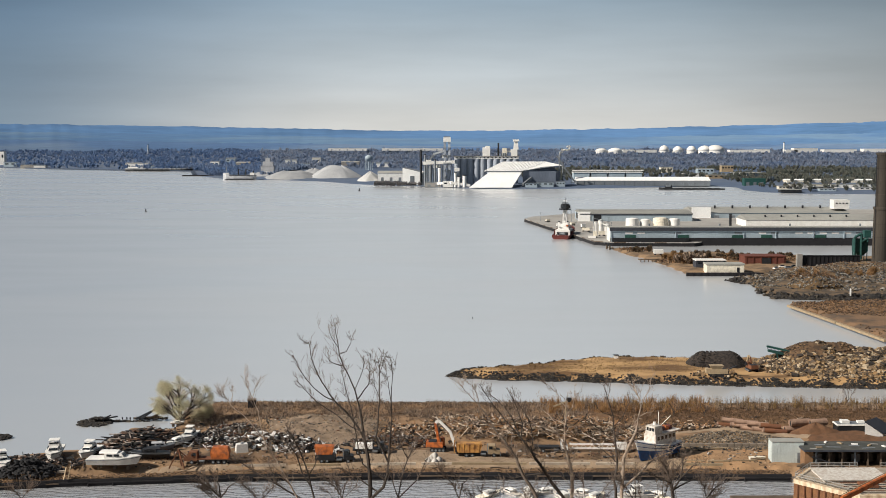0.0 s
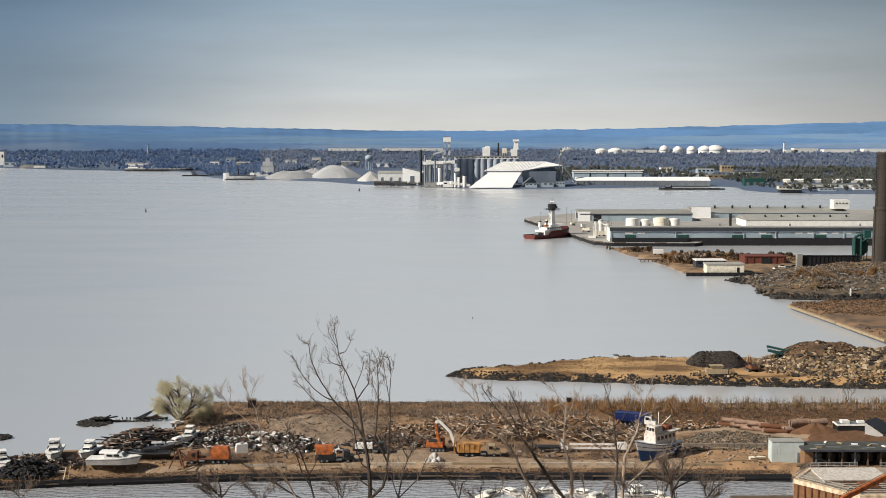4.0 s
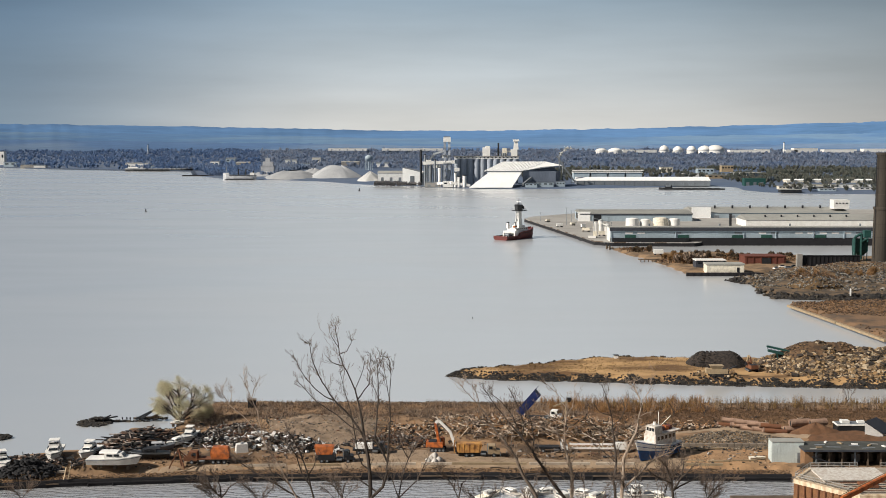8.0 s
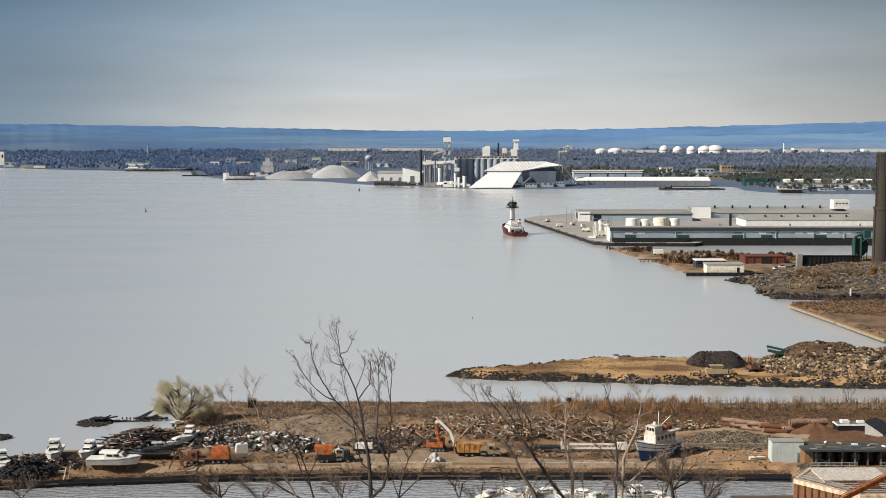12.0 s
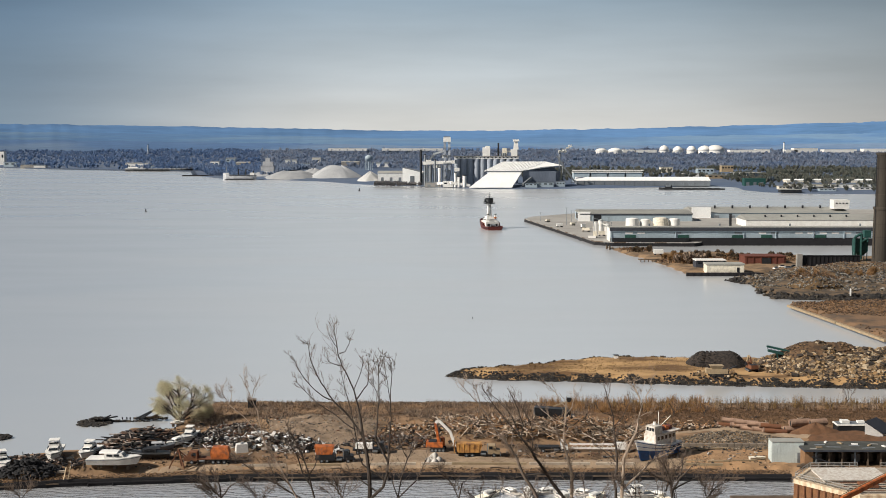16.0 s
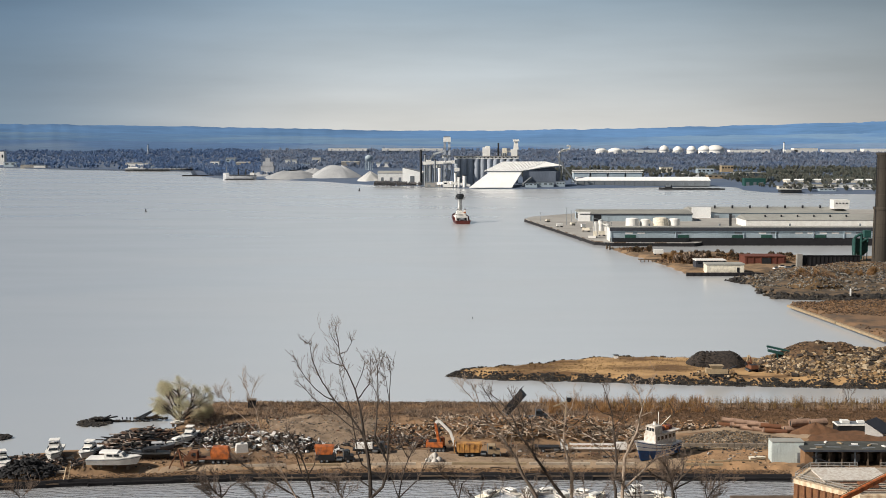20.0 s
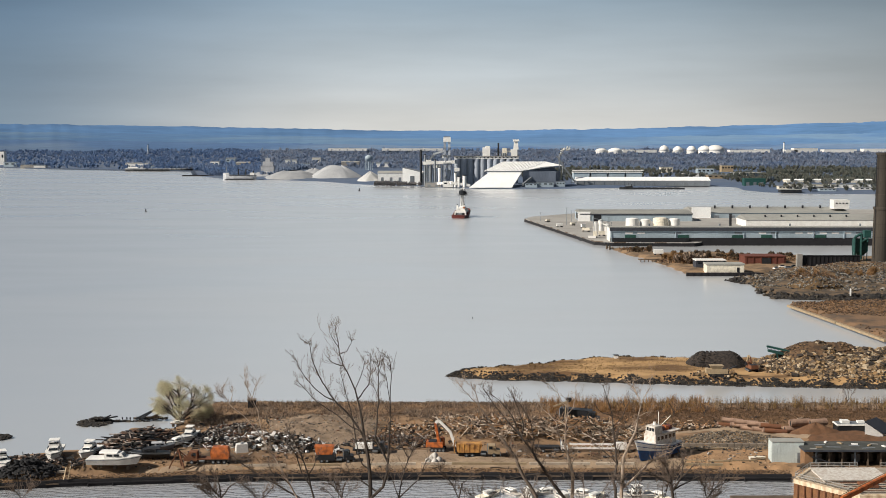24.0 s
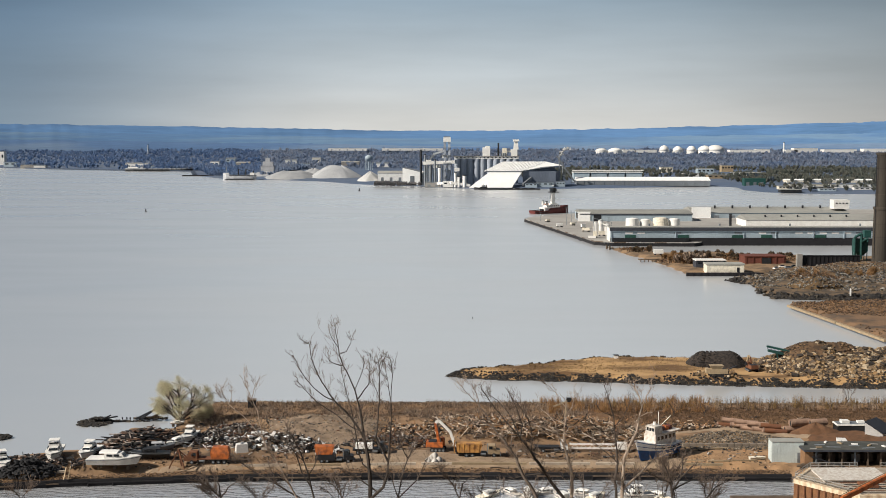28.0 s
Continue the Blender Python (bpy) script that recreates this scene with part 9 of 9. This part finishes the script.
slope_tree(12.2, 81, "leafless tree with a pale bent trunk", 16, BARK_PALE_LIT, [
    (0.14, 0.06, [(-0.04, 53.59), (0.02, 54.85), (0.11, 56.34), (0.41, 57.2), (0.86, 58.13), (1.11, 58.95)]),
    (0.055, 0.014, [(1.11, 58.95), (1.21, 59.92), (1.01, 60.7), (0.62, 61.32), (0.08, 61.71)]),
    (0.035, 0.012, [(1.1, 59.85), (1.54, 60.62), (1.92, 61.24), (1.75, 61.94)]),
    (0.035, 0.012, [(1.07, 59.15), (1.56, 59.54), (2.09, 59.69)]),
    (0.03, 0.012, [(1.01, 60.54), (0.85, 61.16), (0.46, 62.09)]),
    (0.08, 0.018, [(0.11, 54.14), (0.86, 55.01), (1.62, 55.79), (2.22, 56.34), (2.98, 56.69), (3.83, 56.89)])])
slope_tree(14.8, 77, "dense dark leafless tree low on the slope", 19, BARK, [
    (0.1, 0.03, [(0.05, 54.8), (-0.04, 55.77), (-0.35, 56.66), (-0.65, 57.41)]),
    (0.07, 0.015, [(0.12, 55.17), (0.54, 56.14), (0.67, 57.04), (0.51, 57.78)]),
    (0.06, 0.014, [(-0.04, 55.54), (-0.78, 56.14), (-1.44, 56.51), (-1.96, 57.18)]),
    (0.06, 0.014, [(0.26, 55.09), (1.2, 55.92), (2.0, 56.29), (2.65, 56.66)]),
    (0.05, 0.014, [(0.54, 56.14), (1.18, 56.89), (1.69, 57.26)])])
slope_tree(-10.0, 80, "slim pale leafless sapling leaning out", 27, BARK_PALE_LIT, [
    (0.07, 0.03, [(0.16, 53.89), (-0.55, 55.29), (-1.59, 57.07), (-2.44, 58.61)]),
    (0.03, 0.012, [(-2.44, 58.61), (-3.37, 59.46), (-4.3, 60.22), (-4.74, 60.91), (-4.99, 61.75)]),
    (0.025, 0.01, [(-4.3, 60.22), (-4.1, 60.91), (-4.24, 61.6)]),
    (0.03, 0.012, [(-1.96, 57.76), (-2.25, 58.8), (-2.42, 59.84), (-2.79, 60.68), (-3.15, 61.3), (-3.33, 62.06), (-3.43, 62.75)]),
    (0.022, 0.01, [(-2.82, 60.76), (-2.59, 61.37), (-2.47, 61.98)])])
slope_tree(-9.2, 81, "leafless sapling with crossing branches", 29, BARK, [
    (0.08, 0.02, [(0.43, 53.59), (0.06, 55.16), (-0.46, 56.73), (-1.06, 57.9), (-1.67, 58.76)]),
    (0.08, 0.016, [(-0.57, 53.59), (-2.1, 54.53), (-3.63, 55.4), (-4.61, 56.1), (-5.37, 56.49)]),
    (0.06, 0.014, [(-0.18, 54.06), (-0.4, 55.32), (-0.77, 56.57), (-1.3, 57.35), (-2.13, 58.13)]),
    (0.05, 0.014, [(0.13, 54.85), (0.45, 55.79), (0.61, 56.81)]),
    (0.04, 0.012, [(-2.1, 54.53), (-2.55, 55.63), (-2.85, 56.34)])])
slope_tree(-15.3, 79, "low leafless bush-like tree", 35, BARK, [
    (0.07, 0.02, [(0.59, 54.19), (-0.0, 54.81), (-0.74, 55.27), (-1.41, 55.57)]),
    (0.06, 0.018, [(0.59, 54.19), (0.45, 55.04), (0.02, 55.73), (-0.5, 56.34)]),
    (0.06, 0.016, [(0.66, 54.19), (1.13, 54.96), (1.66, 55.34), (2.04, 55.96)]),
    (0.05, 0.016, [(-0.15, 54.96), (-0.51, 55.57), (-1.1, 56.19)])])
slope_tree(-2.2, 78, "slim leafless sapling on the slope", 31, BARK, [
    (0.06, 0.016, [(-0.73, 54.49), (-0.46, 56.01), (-0.09, 57.14), (0.35, 58.04), (0.8, 58.87)]),
    (0.05, 0.014, [(0.38, 54.49), (0.5, 55.71), (1.02, 56.91), (1.39, 57.59)]),
    (0.03, 0.012, [(-0.09, 57.14), (-0.46, 57.89), (-0.75, 58.72)]),
    (0.04, 0.012, [(-0.69, 54.72), (-1.13, 55.86), (-1.27, 56.84)])])
slope_tree(0.6, 79, "small leafless sapling below the bank", 43, BARK, [
    (0.05, 0.014, [(0.45, 54.19), (-0.0, 55.19), (-0.53, 55.88), (-1.12, 56.26)]),
    (0.05, 0.014, [(0.45, 54.19), (0.67, 55.11), (1.2, 55.57), (1.72, 55.96)]),
    (0.04, 0.012, [(0.23, 54.73), (0.22, 55.57), (0.07, 56.34)])])
slope_tree(-7.3, 79, "small leafless sapling below the bank", 44, BARK, [
    (0.05, 0.014, [(0.62, 54.19), (0.1, 54.96), (-0.42, 55.42), (-0.86, 56.03)]),
    (0.045, 0.012, [(0.62, 54.19), (0.78, 55.11), (1.16, 55.8)]),
    (0.035, 0.012, [(0.25, 54.73), (0.03, 55.57), (0.11, 56.34)])])
slope_tree(17.3, 78, "low leafless shrub on the slope", 39, BARK, [
    (0.05, 0.014, [(-0.03, 54.49), (-0.2, 55.25), (-0.58, 55.71)]),
    (0.05, 0.014, [(0.04, 54.49), (0.54, 55.33), (1.2, 55.71), (1.79, 56.01)]),
    (0.04, 0.012, [(0.18, 54.72), (0.39, 55.63), (0.52, 56.16)])])
slope_tree(-29.0, 81, "low leafless shrub on the slope", 40, BARK, [
    (0.04, 0.012, [(0.22, 53.59), (-0.08, 53.98), (-0.38, 54.22)]),
    (0.04, 0.012, [(0.3, 53.59), (0.7, 54.06), (1.16, 54.3)])])


# thin undergrowth between the near trees
ug = random.Random(90)
for x, top in ((-15.2, 55.0), (-12.6, 55.4), (-7.0, 55.0), (2.4, 55.2), (5.6, 55.6), (9.6, 56.4), (12.9, 57.0), (14.6, 57.8), (15.9, 57.0), (17.6, 55.8)):
    lines = []
    for k in range(4):
        z0 = 52.8 + ug.uniform(0, 0.9)
        dx, rise = ug.uniform(-1.9, 1.9), (top - z0) * ug.uniform(0.55, 1.0)
        x0 = ug.uniform(-0.25, 0.25)
        lines.append((0.03, 0.011, [(x0, z0), (x0 + 0.3 * dx, z0 + 0.45 * rise), (x0 + 0.65 * dx, z0 + 0.75 * rise), (x0 + dx, z0 + rise)]))
    slope_tree(x, 79 + ug.uniform(-2, 2), "thin leafless shrub of the slope undergrowth", 100 + int(10 * x), BARK, lines, "leafless_shrub", 1.6)


def make_willow():
    x, y = -70.3, 320.7
    t = thing("willow_tree", x, y, 1.2, 0, "broad budding yellow-green willow on the bank", "tree")
    rng = random.Random(21)
    tw, boughs, tips = Mesh(), Mesh(), []
    part("trunk", Mesh().tube((0.3, 0, -0.6), (0.1, 0, 2.0), 0.8, 0.6, 10), BARK, t)

    def bough(p, d, ln, r, level):
        """A rising bough that spreads outwards and splits into finer ones."""
        pts = [Vector(p)]
        n = 5 if level == 0 else 4
        for i in range(n):
            out = Vector((pts[-1].x, pts[-1].y, 0)) * 0.012
            d = (d + out + Vector((rng.gauss(0, 0.13), rng.gauss(0, 0.13), rng.gauss(0, 0.10) - 0.03 * (level > 1)))).normalized()
            q = pts[-1] + d * ln / n
            k = math.sqrt((q.x / 8.2) ** 2 + (q.y / 6.8) ** 2 + ((q.z - 6.4) / 6.9) ** 2)
            if k > 1.0 and level:
                q = pts[-1] + d * ln / n * 0.25
            pts.append(q)
        if level == 0:
            m = Mesh()
            stem(m, pts, r, r * 0.45, 7)
            part("limb", m, BARK, t)
        else:
            stem(boughs if level == 1 else tw, pts, r, max(0.018, r * 0.4), 4 if level == 1 else 3)
        if level >= 2:
            tips.extend(pts[1:])
        if level >= 3:
            return
        for k in range((7, 6, 5)[level]):
            f = rng.uniform(0.25, 1.0)
            i = min(int(f * n), n - 1)
            q = pts[i].lerp(pts[i + 1], f * n - i)
            dd = (pts[i + 1] - pts[i]).normalized()
            sd = Vector((rng.gauss(0, 1), rng.gauss(0, 1), rng.gauss(0, 0.7)))
            sd = (sd - dd * sd.dot(dd)).normalized()
            bough(q, (dd + sd * rng.uniform(0.4, 0.9)).normalized(), ln * rng.uniform(0.36, 0.56), r * (0.42 if level else 0.36), level + 1)

    for lx, ly, ln, k in ((-1.25, 0.1, 7.2, 0.9), (-0.75, -0.3, 8.2, 1.0), (-0.35, 0.3, 8.8, 1.1), (0.05, -0.2, 9.0, 1.0), (0.45, 0.3, 8.8, 1.1), (0.85, -0.1, 8.2, 1.0), (1.35, 0.1, 7.2, 0.8), (-0.2, 0.9, 7.5, 0.9), (-2.1, 0.2, 6.4, 0.6), (2.1, 0.0, 6.2, 0.6), (0.2, -0.9, 7.0, 0.8)):
        bough((0.25 * lx, 0.1 * ly, 1.5), Vector((lx, ly, 1.0)).normalized(), ln, 0.34 * k, 0)
    me = boughs.make("boughs")
    me.materials.append(BARK)
    bo = new("boughs", me)
    bo.parent = t
    tagged(bo, "dark forked boughs", kind="stuff")
    me = tw.make("branchwork")
    me.materials.append(BARK_PALE_LIT)
    bw = new("branchwork", me)
    bw.parent = t
    tagged(bw, "fine budding twigs", kind="stuff")
    # buds and catkins along the finest twigs
    r = np.random.RandomState(4)
    c = np.array([tuple(p) for p in tips])
    c = c[np.sqrt((c[:, 0] / 8.2) ** 2 + (c[:, 1] / 6.8) ** 2 + ((c[:, 2] - 6.4) / 6.9) ** 2) > 0.62]
    c = np.repeat(c, 13, 0)
    c = c + r.normal(size=c.shape) * np.array([0.42, 0.42, 0.40]) - np.array([0, 0, 0.12])
    m = len(c)
    q = c[:, None, :] + r.normal(size=(m, 3, 3)) * 0.026 + np.array([[0, 0, 0.06], [0, 0, 0], [0, 0, -0.10]])
    me = bpy.data.meshes.new("crown")
    me.from_pydata(q.reshape(-1, 3).tolist(), [], np.arange(3 * m).reshape(-1, 3).tolist())
    me.materials.append(WILLOW)
    crown = new("crown", me)
    crown.parent = t
    tagged(crown, "pale yellow-green buds", kind="stuff")
    return t


make_willow()
for px, py, h, seed in ((590, 722, 3.5, 33), (1512, 716, 7.0, 34), (1200, 742, 4.5, 35), (1255, 745, 5.0, 36)):
    D = 75 * 2154 / (py - 245)
    xx = (px - 784) / 2154 * D
    bare_tree(xx, D, YARD_H(xx, D) - 0.2, [(0, -0.2, 0.05 * h, h, 1.0), (0.05, h * 0.2, -0.3 * h, h * 0.8, 0.8), (0.05, h * 0.3, 0.3 * h, h * 0.75, 0.7)], "small pale leafless tree on the bank", seed, 5, 0.09, "bank_tree")

# lorries that come and go on the bank road
BLUE_TIPPER, BLUE_BIN = tipper("dump_truck", 60, 320, 4, 0, "deep blue tipping lorry with a white cab", BLUE, WHITE)
BLACK_TIPPER, BLACK_BIN = tipper("dump_truck", 70, 320, 4, 0, "black tipping lorry with a pale tailgate on the bank road", BLACK, BLACK, HULLPALE)


PICKUP = truck("pickup_truck", 150, 289, 3, 180, "small red work truck with a white box body", REDHULL, "truck", 7.4, (2.6, -2.3))
part("box_body", Mesh().box(-3.6, 2.0, -1.1, 1.1, 1.15, 2.7, 0.06), WHITE, PICKUP, "white box body")

# ---- what moves ----
ROAD = [(2.4, 324.3), (19.9, 320.9), (28.8, 318.0), (36.2, 316.7), (47.0, 312.5), (58.2, 308.8), (68.5, 307.0), (78.6, 304.7), (86.5, 302.4), (93.0, 301.0), (100.0, 300.2), (106.0, 297.5), (113.0, 293.0), (125.0, 290.0), (158.3, 289.0)]


def on_road(x):
    """Height and heading of the bank road by its x."""
    xs, ys = [p[0] for p in ROAD], [p[1] for p in ROAD]
    y = float(np.interp(x, xs, ys))
    a = math.degrees(math.atan2(float(np.interp(x + 4, xs, ys)) - float(np.interp(x - 4, xs, ys)), 8.0))
    z0, z1 = (max(YARD_H(x + k, y - 1.2), YARD_H(x + k, y + 1.2)) for k in (-4, 4))
    return pose(x, y, (z0 + z1) / 2 + 0.1, 0, -math.degrees(math.atan2(z1 - z0, 8.0)), a)


def motions():
    walk(TUG, [(t, pose(x, y, 0, 0, 0, a)) for t, x, y, a in TUG_ROWS])
    blue = [(0, 137.2), (1, 133.0), (2, 109.5), (2.5, 94.6), (3, 79.8), (3.5, 65.6), (4.2, 44.1), (5, 23.6), (5.5, 19.3), (6, 18.9), (7, 18.9), (7.6, 22.9), (8, 26.5), (8.5, 27.4), (9, 30.2), (9.5, 54.6), (10, 70.2), (10.3, 81.6), (10.5, 89.6), (10.75, 101.0), (11, 113.0), (11.5, 130.2), (12, 137.2), (28, 137.2)]
    walk(BLUE_TIPPER, [(t, on_road(x)) for t, x in blue])
    tip = [(0.0, 0), (6.3, 0), (6.7, 7), (7.0, 18), (7.5, 38), (7.9, 50), (8.1, 48), (8.4, 20), (8.7, 4), (9.0, 0), (28.0, 0)]
    walk(BLUE_BIN, [(t, pose(-5.0, 0, 1.25, 0, -a, 0)) for t, a in tip])
    black = [(0, 144.2), (12, 144.2), (13, 127.4), (14, 93.9), (14.5, 76.5), (15, 58.5), (16, 29.6), (17, 23.4), (18, 22.8), (20, 22.8), (21, 24.6), (21.5, 25.6), (22.5, 27.6), (23.5, 32.0), (24, 36.2), (24.5, 46.5), (25, 59.2), (25.6, 65.2), (26, 70.2), (26.3, 72.4), (26.6, 75.4), (27, 82.6), (27.25, 89.6), (27.5, 98.4), (27.75, 108.0), (28, 118.0)]
    walk(BLACK_TIPPER, [(t, on_road(x)) for t, x in black])
    van = [(0.0, 150.0, 289.0), (25.0, 150.0, 289.0), (25.6, 122.0, 296.5), (25.8, 110.0, 299.5), (26.0, 100.6, 300.2), (26.2, 98.6, 298.2), (26.4, 97.6, 294.0), (26.6, 97.0, 289.6), (28.0, 97.0, 289.4)]
    face = [180, 180, 165, 170, 186, 215, 252, 262, 262]
    walk(PICKUP, [(t, pose(x, y, YARD_H(min(x, 112.0), y) + 0.15, 0, 0, a)) for (t, x, y), a in zip(van, face)])
    tip = [(0.0, 0), (17.6, 0), (18.2, 12), (19.0, 34), (19.8, 50), (20.4, 48), (21.0, 26), (21.5, 14), (22.2, 2), (22.8, 0), (28.0, 0)]
    walk(BLACK_BIN, [(t, pose(-5.0, 0, 1.25, 0, -a, 0)) for t, a in tip])
    runs = [(0.0, 340.8, 1854.5), (22.0, 340.8, 1854.5), (24.0, 283.7, 1875.2), (25.5, 197.3, 1864.8), (26.5, 141.2, 1854.5), (27.2, 102.4, 1854.5), (27.5, 85.2, 1854.5), (28.0, 59.4, 1854.5)]
    walk(WORKBOAT, [(t, pose(x, y, 0, 0, 0, 180)) for t, x, y in runs])
    # the steam puffs drift and fall back
    for i, p in enumerate(STEAM.children):
        m = p.matrix_basis.copy()
        walk(p, [(k * 0.7, m @ pose(1.6 * math.sin(1.3 * k + 2.1 * i), 0, 2.2 * math.sin(0.9 * k + 1.3 * i), 0, 14 * math.sin(k + i), 0)) for k in range(41)])
    # the near trees stir a little in the wind
    for i, t in enumerate(NEAR_TREES):
        m = t.matrix_basis.copy()
        rows = []
        for k in range(29):
            s = 0.35 * math.sin(1.1 * k + 1.7 * i) + 0.2 * math.sin(2.3 * k + i)
            rows.append((float(k), m @ pose(0, 0, 0, 0, s * 0.6, 0)))
        walk(t, rows)


motions()
